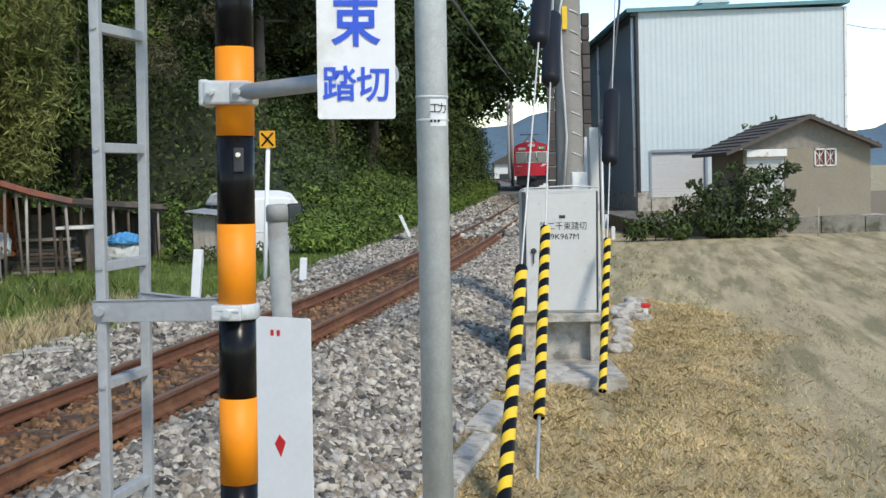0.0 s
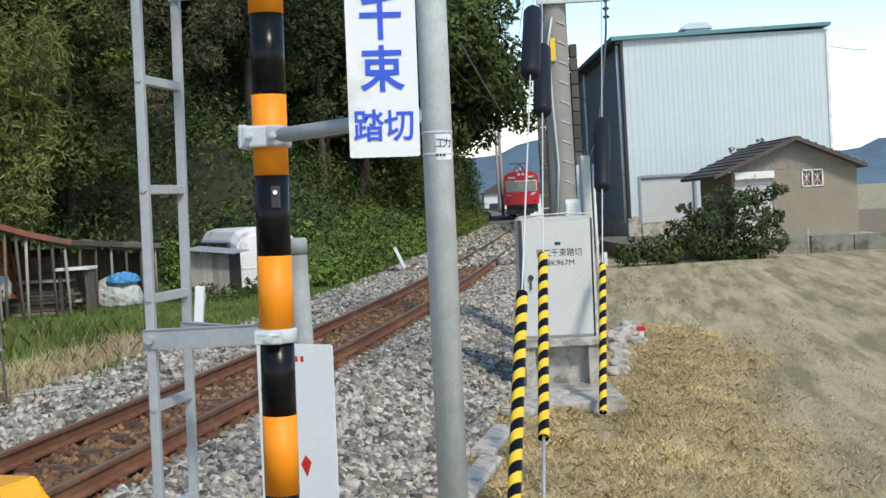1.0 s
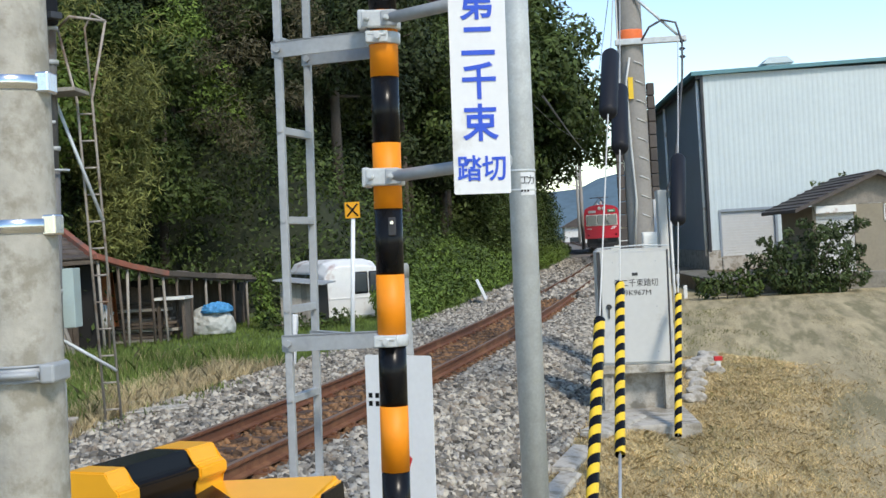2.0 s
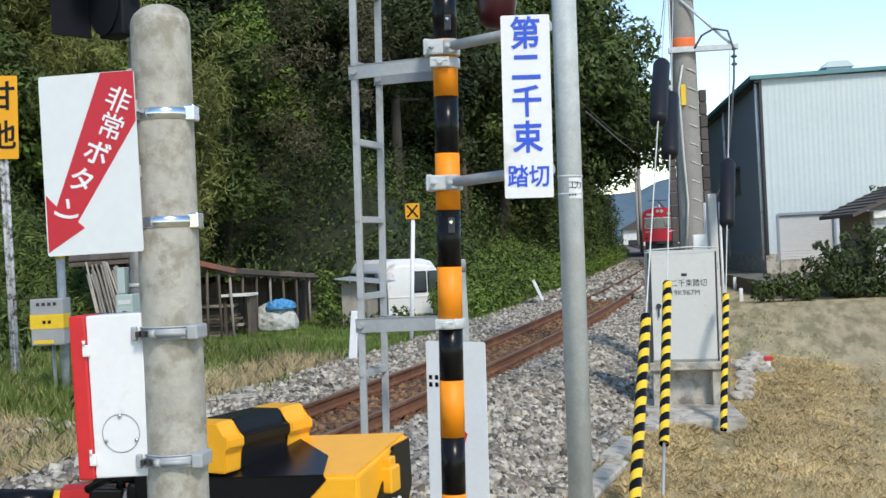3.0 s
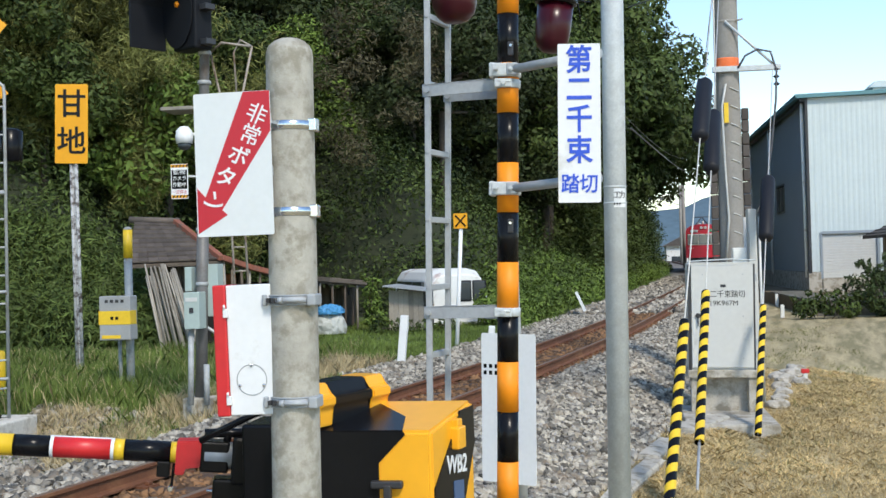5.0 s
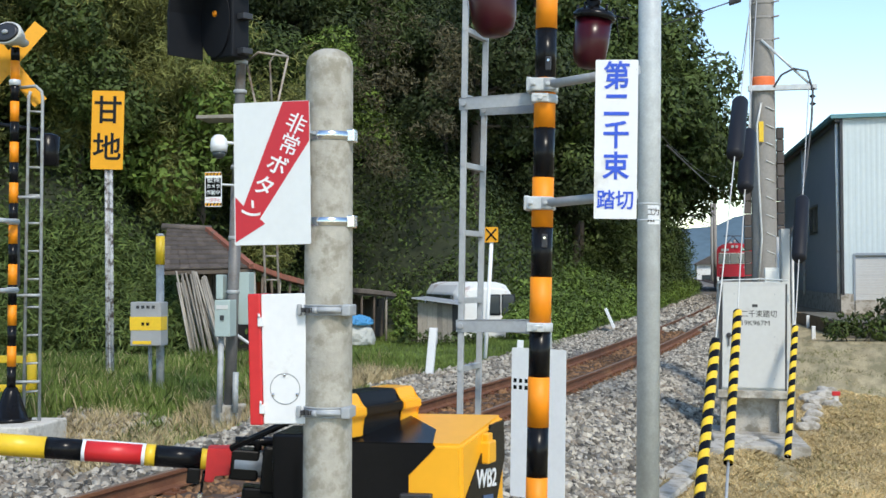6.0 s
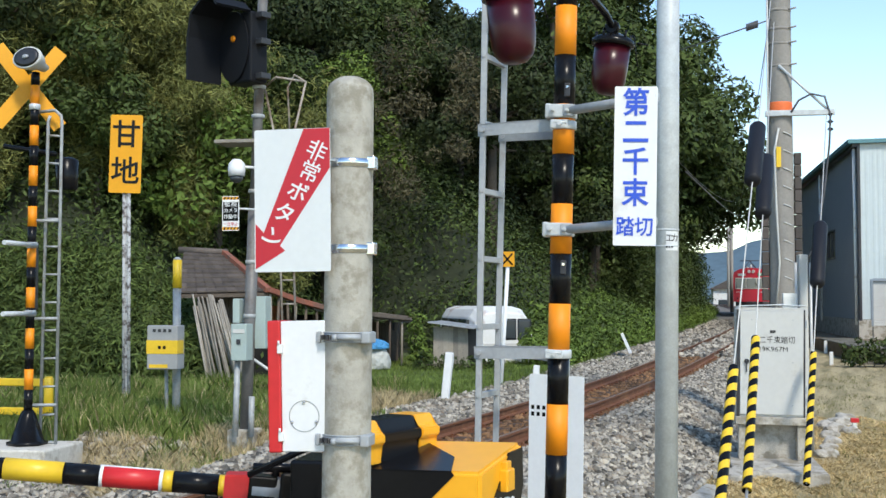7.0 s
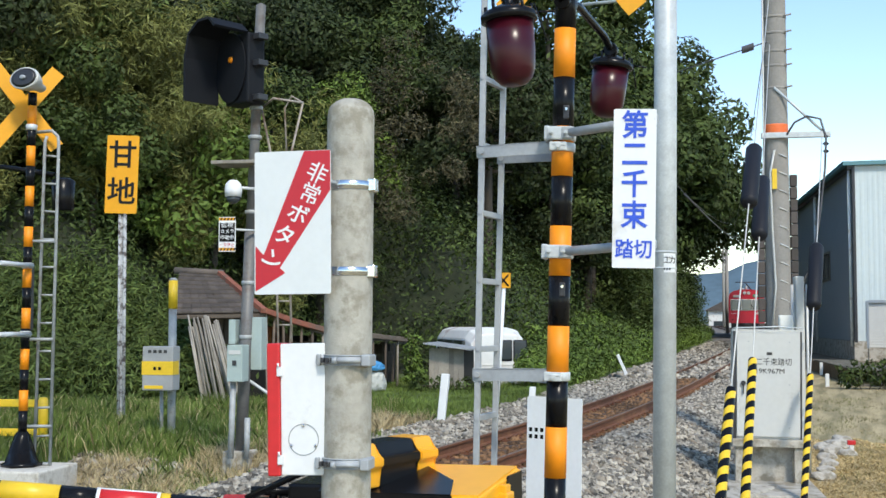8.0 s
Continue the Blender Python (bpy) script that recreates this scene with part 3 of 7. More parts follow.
def warning_pole():
    t = thing("crossing_warning_pole", (-0.522, 2.8, 0.0), "orange and black striped steel warning pole beside the track", "warning pole")
    t.matrix_world = Matrix.Translation((-0.522, 2.8, 0.0)) @ Matrix.Rotation(math.atan(0.0276), 4, "Y")
    r, pitch, z0 = 0.0435, 0.203, 0.774 - 5 * 0.203
    bm = bm_new()
    rod(bm, (0, 0, z0 - 0.25), (0, 0, z0), r + 0.004, n=28)
    lathe(bm, [(0.17, z0 - 0.25), (0.17, z0 - 0.22), (0.06, z0 - 0.1), (0.048, z0 - 0.02)], n=24)
    part("pole_base", bm, BLACK, t)
    for i in range(17):
        bm = bm_new()
        a, b = z0 + i * pitch, z0 + (i + 1) * pitch
        rod(bm, (0, 0, a), (0, 0, b), r + (0.0008 if i % 2 else 0), n=32)
        part("stripe", bm, ORANGE if i % 2 else BLACK, t)
    bm = bm_new()
    lathe(bm, [(r + 0.003, z0 + 17 * pitch), (r + 0.003, z0 + 17 * pitch + 0.02), (0.02, z0 + 17 * pitch + 0.035)], n=20)
    part("pole_cap", bm, BLACK, t)
    # clamps that carry the name sign and the ladder
    for z in (1.682, 2.163):
        bm = bm_new()
        lathe(bm, [(r + 0.008, z - 0.026), (r + 0.011, z - 0.022), (r + 0.011, z + 0.022), (r + 0.008, z + 0.026)], n=28)
        box(bm, (-0.062, -0.07, z - 0.027), (0.045, -0.048, z + 0.027), bevel=0.006)
        box(bm, (-0.072, -0.066, z - 0.03), (-0.048, 0.02, z + 0.03), bevel=0.006)
        for bx in (-0.042, 0.018):
            rod(bm, (bx, -0.088, z), (bx, -0.06, z), 0.009, n=6)
            rod(bm, (bx, -0.096, z), (bx, -0.06, z), 0.005, n=8)
        part("clamp", bm, GALV, t)
        bm = bm_new()
        z2 = z + 0.028
        d = Vector((0.39, -0.20, 0.030))
        rod(bm, Vector((0.02, -0.055, z)), Vector((0.02, -0.055, z)) + d * 0.92, 0.019, n=14)
        box(bm, (0.0, -0.075, z - 0.024), (0.05, -0.05, z + 0.024), bevel=0.004)
        part("sign_arm", bm, GREY_STEEL, t)
    for z in (1.18, 2.11):
        bm = bm_new()
        lathe(bm, [(r + 0.006, z - 0.018), (r + 0.009, z - 0.015), (r + 0.009, z + 0.015), (r + 0.006, z + 0.018)], n=28)
        box(bm, (-0.05, -0.064, z - 0.018), (0.02, -0.046, z + 0.018), bevel=0.004)
        rod(bm, (-0.012, -0.08, z), (-0.012, -0.05, z), 0.010, n=6)
        rod(bm, (-0.045, -0.058, z + 0.006), (0.015, -0.062, z + 0.006), 0.006, n=8)
        part("ladder_clamp", bm, GALV, t)
    for z in (1.53, 2.25):
        bm = bm_new()
        box(bm, (0.003, -r - 0.007, z - 0.028), (0.026, -r + 0.004, z + 0.028), bevel=0.003)
        cover = part("hole_cover", bm, DARK_STEEL, t)
        bm = bm_new()
        rod(bm, (0.015, -r - 0.014, z + 0.012), (0.015, -r, z + 0.012), 0.006, n=8)
        part("screw", bm, BRIGHT_STEEL, cover)
    # yellow crossbuck above the lamps
    c = Vector((-0.416, 2.720, 2.985)) - Vector((-0.522, 2.8, 0))
    c.x -= 0.0276 * c.z
    for k, a in enumerate((-40, 40)):
        bm = bm_new()
        m = Matrix.Translation(c) @ Matrix.Rotation(radians(a), 4, "Y")
        box(bm, (-0.045, 0.008 * k, -0.42), (0.045, 0.008 * k + 0.004, 0.42), m)
        part("crossbuck_board", bm, SIGN_YELLOW, t, "yellow crossbuck board")
    # lamp arms and the two red lamps
    for sgn, end in ((-1, LAMP_L), (1, LAMP_R)):
        bm = bm_new()
        st = Vector((0, 0, 2.72))
        tube(bm, [st, st.lerp(end, 0.25) + Vector((0, 0, 0.035)), st.lerp(end, 0.8) + Vector((0, 0, 0.03)), end, end - Vector((0, 0, 0.06))], 0.017, n=12)
        for q in (st.lerp(end, 0.07), st.lerp(end, 0.97)):
            lathe(bm, [(0.03, -0.02), (0.034, -0.012), (0.034, 0.012), (0.03, 0.02)], Matrix.Translation(q) @ (end - st).to_track_quat("Z", "Y").to_matrix().to_4x4(), n=14)
        part("lamp_arm", bm, BLACK, t)
        tilt = Matrix.Translation(end - Vector((0, 0, 0.05))) @ Matrix.Rotation(radians(6 * sgn), 4, "Y")
        bm = bm_new()
        lathe(bm, [(0.03, 0.03), (0.085, 0.005), (0.100, -0.008), (0.100, -0.03), (0.09, -0.034)], tilt, n=32)
        for k in range(5):
            a = 2 * math.pi * k / 5 + 0.4
            rod(bm, tilt @ Vector((0.085 * math.cos(a), 0.085 * math.sin(a), -0.01)), tilt @ Vector((0.085 * math.cos(a), 0.085 * math.sin(a), 0.035)), 0.006, n=6)
        rod(bm, tilt @ Vector((0.09, 0.02, 0.03)), tilt @ Vector((0.125, 0.02, -0.11)), 0.003, n=6)
        rod(bm, tilt @ Vector((0.09, 0.03, 0.0)), tilt @ Vector((0.16, 0.03, -0.005)), 0.004, n=6)
        lamp = part("warning_lamp", bm, BLACK, t, "black-capped red lamp")
        bm = bm_new()
        lathe(bm, [(0.084, -0.030), (0.083, -0.14), (0.078, -0.20), (0.066, -0.235), (0.045, -0.255), (0.02, -0.262)], tilt, n=36)
        part("lens", bm, LENS, lamp, "dark red lens")
    return t


warning_pole()

# ---- crossing name sign ----
sign = thing("crossing_name_sign", (-0.171, 2.54, 1.912), "white upright sign with blue crossing name", "sign")
sign.matrix_world = Matrix.Translation((-0.171, 2.54, 1.910)) @ Matrix.Rotation(radians(3.5), 4, "Z") @ Matrix.Rotation(radians(1.2), 4, "Y")
bm = bm_new()
prism(bm, rounded(0.163, 0.612, 0.006), 0.003)
part("plate", bm, WHITE, sign)
for zz in (-0.228, 0.253):
    bm = bm_new()
    box(bm, (-0.075, 0.003, zz - 0.014), (0.01, 0.018, zz + 0.014))
    part("backing_bar", bm, GREY_STEEL, sign)
for ch, zz, hh in (("第", 0.238, 0.112), ("二", 0.125, 0.112), ("千", 0.010, 0.112), ("束", -0.110, 0.112)):
    lettering(ch, hh, BLUE, sign, Matrix.Translation((0, -0.0015, zz)), squeeze=0.92, bold=0.0022)
lettering("踏切", 0.078, BLUE, sign, Matrix.Translation((0, -0.0015, -0.238)), squeeze=0.92, bold=0.0012)


# ---- steel ladder on the pole ----
def two_rail_ladder():
    t = thing("pole_ladder", (-0.83, 2.88, -0.3), "grey steel ladder fixed beside the striped pole", "ladder")
    o = Vector((-0.83, 2.88, -0.3))
    lt, lb = Vector((-0.803, 2.880, 2.399)) - o, Vector((-0.833, 2.880, 0.861)) - o
    rt, rb = Vector((-0.744, 3.100, 2.440)) - o, Vector((-0.787, 3.100, 0.839)) - o
    at = lambda a, b, z: a + (b - a) * ((z - a.z) / (b.z - a.z))
    yaw = math.atan2(rt.y - lt.y, rt.x - lt.x)
    for a, b in ((lb, lt), (rb, rt)):
        lo, hi = at(a, b, 0.0), at(a, b, 3.55)
        bm = bm_new()
        q = Matrix.Translation(lo) @ (hi - lo).to_track_quat("Z", "Y").to_matrix().to_4x4()
        box(bm, (-0.016, -0.012, 0), (0.016, 0.012, (hi - lo).length), q, bevel=0.003)
        part("ladder_rail", bm, GREY_STEEL, t)
    z = 0.30 - 0.14
    while z < 3.5:
        a, b = at(lb, lt, z), at(rb, rt, z)
        bm = bm_new()
        d = (b - a)
        q = Matrix.Translation(a) @ d.to_track_quat("X", "Z").to_matrix().to_4x4()
        box(bm, (0, -0.012, -0.012), (d.length, 0.012, 0.012), q, bevel=0.002)
        rod(bm, a + Vector((0, -0.022, 0)), a + Vector((0, 0.0, 0)), 0.008, n=6)
        part("rung", bm, GREY_STEEL, t)
        z += 0.285
    for zw in (1.18, 2.11):
        z = zw + 0.3
        for a, b, h, y1 in ((lb, lt, 0.026, -0.10), (rb, rt, 0.022, 0.0)):
            p = at(a, b, z)
            e = Vector((0.325 + 0.0276 * zw + 0.0, y1 + 0.02, z + (0.004 if h > 0.024 else -0.02)))
            d = e - p
            q = Matrix.Translation(p + Vector((0, -0.016, 0))) @ d.to_track_quat("X", "Z").to_matrix().to_4x4()
            bm = bm_new()
            box(bm, (-0.02, -0.004, -h), (d.length, 0.002, h), q, bevel=0.001)
            box(bm, (-0.02, -0.004, h - 0.006), (d.length, 0.022, h), q)
            rod(bm, p + Vector((0, -0.035, 0)), p + Vector((0, -0.01, 0)), 0.012, n=6)
            part("ladder_bracket", bm, GREY_STEEL, t)


two_rail_ladder()

# ---- notice board on its stub post ----
note = thing("notice_board", (-0.615, 4.15, 0), "white weathered notice board on a round steel post", "notice board")
bm = bm_new()
rod(bm, (0.045, 0.14, -0.4), (0.02, 0.14, 1.36), 0.036, n=20)
lathe(bm, [(0.040, 0.0), (0.040, 0.05), (0.034, 0.06)], Matrix.Translation((0.02, 0.14, 1.335)), n=20)
part("post", bm, material("dull_grey_post", (0.30, 0.31, 0.30), 0.7, vary=0.15, stain=(0.2, 0.19, 0.17), stain_amount=0.3, stain_scale=6), note)
turn = Matrix.Translation((-0.005, 0.0, 0.62)) @ Matrix.Rotation(radians(-24), 4, "Z") @ Matrix.Rotation(radians(1.2), 4, "Y")
bm = bm_new()
prism(bm, rounded(0.345, 0.78, 0.012), 0.004, turn @ Matrix.Diagonal((0.93, 1, 1, 1)))
part("plate", bm, WHITE, note)
bm = bm_new()
bars(bm, -0.105, 0.20, 0.10, 0.07, 2, 0.55)
bm.transform(turn)
part("lettering", bm, BLACK, note)
bm = bm_new()
bars(bm, 0.02, 0.335, 0.05, 0.034, 1, 0.5)
prism(bm, [(0.03, -0.02), (0.055, -0.045), (0.035, -0.10), (0.010, -0.055)], 0.002, Matrix.Translation((0, -0.001, 0)))
bm.transform(turn)
part("lettering", bm, RED, note, "faded red characters")

# ---- galvanised pole ----
gp = thing("galvanised_pole", (-0.060, 5.02, -0.35), "tall galvanised steel pole with a small white sticker", "pole")
gp.matrix_world = Matrix.Translation((-0.064, 5.02, -0.35)) @ Matrix.Rotation(0.0125, 4, "Y")
bm = bm_new()
rod(bm, (0, 0, -0.2), (0, 0, 6.2), 0.066, n=40)
part("shaft", bm, GALV, gp)
for z in (2.06, 2.155):
    bm = bm_new()
    lathe(bm, [(0.0665, z - 0.006), (0.0685, z - 0.003), (0.0685, z + 0.003), (0.0665, z + 0.006)], n=36)
    part("band", bm, GALV, gp)
bm = bm_new()
n = 10
lo, hi, out = 2.035, 2.145, 0.0675
vs = [[bm.verts.new((out * math.sin(radians(-6 + 68 * i / n)), -out * math.cos(radians(-6 + 68 * i / n)), z)) for i in range(n + 1)] for z in (lo, hi)]
for i in range(n):
    bm.faces.new((vs[0][i], vs[0][i + 1], vs[1][i + 1], vs[1][i]))
st = part("sticker", bm, WHITE, gp)
lettering("工", 0.045, BLACK, st, Matrix.Translation((0.012, -0.0690, 2.105)), depth=0.0006)
lettering("力", 0.045, BLACK, st, Matrix.Translation((0.042, -0.0560, 2.105)) @ Matrix.Rotation(radians(38), 4, "Z"), depth=0.0006)
bm = bm_new()
bars(bm, 0.012, 2.055, 0.045, 0.016, 1, 0.6, y=-0.0695)
part("lettering", bm, BLACK, st)

# ---- concrete post with the emergency button ----
cp = thing("concrete_post", (-0.905, 0.97, -0.3), "round weathered concrete post with a domed top", "post")
cp.matrix_world = Matrix.Translation((-0.904, 0.97, -0.3)) @ Matrix.Rotation(0.008, 4, "Y")
bm = bm_new()
prof = [(0.0665, -0.2), (0.0645, 0.8), (0.0635, 1.6), (0.062, 2.24)] + [(0.060, 2.256), (0.054, 2.268), (0.042, 2.279), (0.028, 2.286), (0.008, 2.288)]
lathe(bm, prof, n=48)
part("shaft", bm, CONCRETE, cp)


def strap(z, mat, h, buckle):
    bm = bm_new()
    lathe(bm, [(0.0635, z - h), (0.0655, z - h + 0.001), (0.0655, z + h - 0.001), (0.0635, z + h)], n=48)
    if buckle == "plate":
        box(bm, (-0.16, -0.058, z - h), (-0.03, -0.054, z + h))
        box(bm, (0.052, -0.03, z - h - 0.004), (0.075, 0.01, z + h + 0.006), bevel=0.003)
    return part("strap", bm, mat, cp)


for z in (2.055, 1.83):
    strap(z, BRIGHT_STEEL, 0.0115, "plate")
for z in (1.60, 1.335):
    bm = bm_new()
    h = 0.014
    lathe(bm, [(0.0640, z - h), (0.0665, z - h), (0.0665, z + h), (0.0640, z + h)], n=48)
    lathe(bm, [(0.0665, z - h), (0.0685, z - h + 0.001), (0.0685, z - h + 0.003), (0.0665, z - h + 0.004)], n=48)
    lathe(bm, [(0.0665, z + h - 0.004), (0.0685, z + h - 0.003), (0.0685, z + h - 0.001), (0.0665, z + h)], n=48)
    box(bm, (0.050, -0.062, z - 0.015), (0.074, 0.01, z + 0.015), bevel=0.004)
    box(bm, (-0.072, -0.05, z - 0.015), (-0.060, 0.015, z + 0.015), bevel=0.003)
    rod(bm, (-0.015, -0.079, z), (0.052, -0.070, z), 0.0055, n=10)
    rod(bm, (-0.02, -0.078, z), (-0.008, -0.079, z), 0.0095, n=6)
    part("strap", bm, GREY_STEEL, cp, "grey channel clamp")
    bm = bm_new()
    for k in range(3):
        box(bm, (-0.055 + k * 0.013, -0.0695, z - 0.006), (-0.047 + k * 0.013, -0.045, z + 0.006))
    part("slot", bm, DARK_STEEL, cp)

es = thing("emergency_sign", (-1.021, 0.893, 1.657), "white sign with a red arrow reading emergency button", "sign")
es.matrix_world = Matrix.Translation((-1.021, 0.893, 1.656)) @ Matrix.Rotation(radians(-1.0), 4, "Z") @ Matrix.Rotation(radians(-0.6), 4, "Y")
bm = bm_new()
prism(bm, rounded(0.206, 0.372, 0.005), 0.0025)
part("plate", bm, material("sign_sheet", (0.66, 0.69, 0.70), 0.35, vary=0.04), es)
bm = bm_new()
W, Hh = 0.103, 0.186
prism(bm, [(0.032, Hh - 0.001), (W - 0.001, Hh - 0.001), (W - 0.001, 0.082), (-0.034, -0.118), (-0.020, -0.131), (-0.100, -0.178), (-0.100, -0.060), (-0.078, -0.084)], 0.0012, Matrix.Translation((0, -0.0012, 0)))
part("red_arrow", bm, SIGN_RED, es)
for ch, x, z, a in (("非", 0.066, 0.123, -14), ("常", 0.048, 0.070, -12), ("ボ", 0.014, 0.018, -14), ("タ", -0.022, -0.036, -14), ("ン", -0.058, -0.098, -34)):
    lettering(ch, 0.056, WHITE, es, Matrix.Translation((x, -0.0022, z)) @ Matrix.Rotation(radians(-a + 12), 4, "Y"), depth=0.0006, bold=0.0008 if ch in 'ボタン' else 0.0003)
for zz in (-0.02, 0.115):
    bm = bm_new()
    box(bm, (-0.05, 0.0025, zz - 0.012), (0.10, 0.02, zz + 0.012))
    part("backing_bar", bm, GALV, es)

eb = thing("emergency_button_box", (-1.004, 0.99, 1.172), "white steel emergency button box with a red front strip", "button box")
eb.matrix_world = Matrix.Translation((-1.004, 0.99, 1.172)) @ Matrix.Rotation(radians(-1.2), 4, "Y")
bm = bm_new()
box(bm, (-0.056, -0.06, -0.170), (0.064, 0.045, 0.170), bevel=0.003)
part("body", bm, WHITE, eb)
bm = bm_new()
box(bm, (-0.091, -0.066, -0.172), (-0.0565, 0.05, 0.172), bevel=0.004)
part("front_cover", bm, RED, eb, "bright red cover")
bm = bm_new()
for k in range(40):
    a, b = 2 * math.pi * k / 40, 2 * math.pi * (k + 1) / 40
    rod(bm, (0.005 + 0.040 * math.cos(a), -0.0605, -0.078 + 0.040 * math.sin(a)), (0.005 + 0.040 * math.cos(b), -0.0605, -0.078 + 0.040 * math.sin(b)), 0.0012, n=5)
ring = part("blanking_disc", bm, GREY_STEEL, eb)
for a in (90, 205, 335):
    bm = bm_new()
    q = Vector((0.005 + 0.036 * math.cos(radians(a)), -0.061, -0.078 + 0.036 * math.sin(radians(a))))
    lathe(bm, [(0.0046, 0), (0.0040, 0.003), (0.002, 0.004)], Matrix.Translation(q) @ Matrix.Rotation(radians(90), 4, "X"), n=10)
    part("screw", bm, BRIGHT_STEEL, ring)
for zz in (0.098, -0.130):
    bm = bm_new()
    box(bm, (-0.063, -0.072, zz - 0.012), (-0.049, -0.06, zz + 0.012), bevel=0.002)
    rod(bm, (-0.058, -0.073, zz + 0.012), (-0.058, -0.073, zz + 0.022), 0.003, n=6)
    part("hinge", bm, WHITE, eb)
    bm = bm_new()
    rod(bm, (0.064, -0.05, zz), (0.075, -0.045, zz - 0.01), 0.003, n=6)
    part("catch", bm, BRIGHT_STEEL, eb)


# ---- gate machine ----
gm = thing("crossing_gate_machine", (-0.85, 1.9, 0), "yellow and black moulded crossing gate machine with side latches", "gate machine")


def panel(bm, pts, out):
    """A flat panel with its face on pts, 8 mm thick, standing out along the vector out."""
    off = Vector(out).normalized()
    face = [bm.verts.new(Vector(p) + off * 0.004) for p in pts]
    back = [bm.verts.new(Vector(p) - off * 0.004) for p in pts]
    bm.faces.new(face), bm.faces.new(back[::-1])
    k = len(pts)
    for i in range(k):
        bm.faces.new((face[i], back[i], back[(i + 1) % k], face[(i + 1) % k]))
    return bm


LABEL_BLUE = material("faded_blue_label", (0.06, 0.11, 0.22), 0.5, vary=0.15)
# moulded hood: splayed flank towards the field, top falling to the front
FRONT, FLANK = -0.18, Vector((0.09, 0.38, 0))


def top_z(y):
    return 0.846 + (y - FRONT) * 0.15


def flank(s, z):
    return Vector((0.20, FRONT, z)) + FLANK * s


bm = bm_new()
ring = [(-0.33, FRONT), (0.20, FRONT), (0.29, 0.20), (-0.30, 0.20)]
lo = [bm.verts.new((x, y, 0.10)) for x, y in ring]
hi = [bm.verts.new((x, y, top_z(y))) for x, y in ring]
bm.faces.new(lo[::-1]), bm.faces.new(hi)
for i in range(4):
    bm.faces.new((lo[i], lo[(i + 1) % 4], hi[(i + 1) % 4], hi[i]))
bmesh.ops.bevel(bm, geom=list(bm.edges), offset=0.012, segments=3, affect="EDGES")
part("hood", bm, YELLOW_PLASTIC, gm, "yellow moulded hood")
bm = bm_new()
panel(bm, [(-0.334, FRONT, 0.846), (0.105, FRONT, 0.846), (0.113, FRONT, 0.835), (0.025, FRONT, 0.745), (0.025, FRONT, 0.105), (-0.334, FRONT, 0.105)], (0, -1, 0))
panel(bm, [(x, y, top_z(y)) for x, y in ((-0.334, FRONT), (0.105, FRONT), (0.088, -0.02), (-0.06, 0.19), (-0.334, 0.19))], (0, -0.15, 1))
panel(bm, [(-0.334, FRONT, 0.105), (-0.304, 0.19, 0.105), (-0.304, 0.19, 0.895), (-0.334, FRONT, 0.84)], (-1, 0, 0))
part("hood_panel", bm, BLACK, gm, "glossy black panel with a pointed edge")
bm = bm_new()
out = (FLANK.y, -FLANK.x, 0)
panel(bm, [flank(0.66, 0.88), flank(0.98, 0.885), flank(1.0, 0.755), flank(0.75, 0.59), flank(0.20, 0.15), flank(0.03, 0.15), flank(0.03, 0.66), flank(0.5, 0.82)], out)
end = part("end_panel", bm, BLACK, gm, "black diagonal band")
turn = Matrix.Translation(flank(0.53, 0.705)) @ Matrix.Rotation(math.atan2(FLANK.y, FLANK.x), 4, "Z") @ Matrix.Translation((0, -0.006, 0)) @ Matrix.Rotation(radians(6), 4, "Y")
lettering("WB2", 0.085, WHITE, end, turn, squeeze=1.05, bold=0.0015)
bm = bm_new()
panel(bm, [flank(0.45, 0.655), flank(0.68, 0.645), flank(0.68, 0.54), flank(0.45, 0.55)], out)
bm.transform(Matrix.Translation(Vector(out).normalized() * 0.003))
part("label_plate", bm, LABEL_BLUE, end)
bm = bm_new()
c = Matrix.Translation(flank(0.52, 0.80)) @ Matrix.Rotation(math.atan2(FLANK.y, FLANK.x), 4, "Z")
box(bm, (-0.035, -0.03, -0.04), (0.035, 0.01, 0.035), c, bevel=0.006)
box(bm, (-0.022, -0.022, 0.03), (0.022, 0.01, 0.06), c, bevel=0.004)
part("latch", bm, YELLOW_PLASTIC, gm)
# ridge over the hood: stepped section, black with yellow ends
HAT = [(-0.075, 0.86), (-0.075, 0.922), (-0.092, 0.928), (-0.092, 0.956), (-0.070, 0.962), (-0.055, 1.0), (0.055, 1.0), (0.070, 0.962), (0.092, 0.956), (0.092, 0.928), (0.075, 0.922), (0.075, 0.86)]
along = Matrix.Translation((-0.235, -0.165, 0)) @ Matrix.Rotation(-math.atan2(0.16, 0.40), 4, "Z")
for a, b, grow, paint, nm in ((0.0, 0.075, 1.0, YELLOW_PLASTIC, "ridge_end"), (0.075, 0.30, 0.96, BLACK, "ridge_cover"), (0.30, 0.41, 1.0, YELLOW_PLASTIC, "ridge_end")):
    bm = bm_new()
    prism(bm, [(x * grow, z) for x, z in HAT], b - a, along @ Matrix.Translation((0, a, 0)))
    bmesh.ops.bevel(bm, geom=list(bm.edges), offset=0.004, segments=2, affect="EDGES")
    part(nm, bm, paint, gm)
bm = bm_new()
box(bm, (0.0, -0.21, 0.665), (0.105, -0.18, 0.69), bevel=0.006)
box(bm, (0.045, -0.225, 0.58), (0.070, -0.20, 0.68), bevel=0.005)
part("hasp", bm, DARK_STEEL, gm)
bm = bm_new()
box(bm, (-0.28, -0.16, -0.4), (0.20, 0.16, 0.098), bevel=0.01)
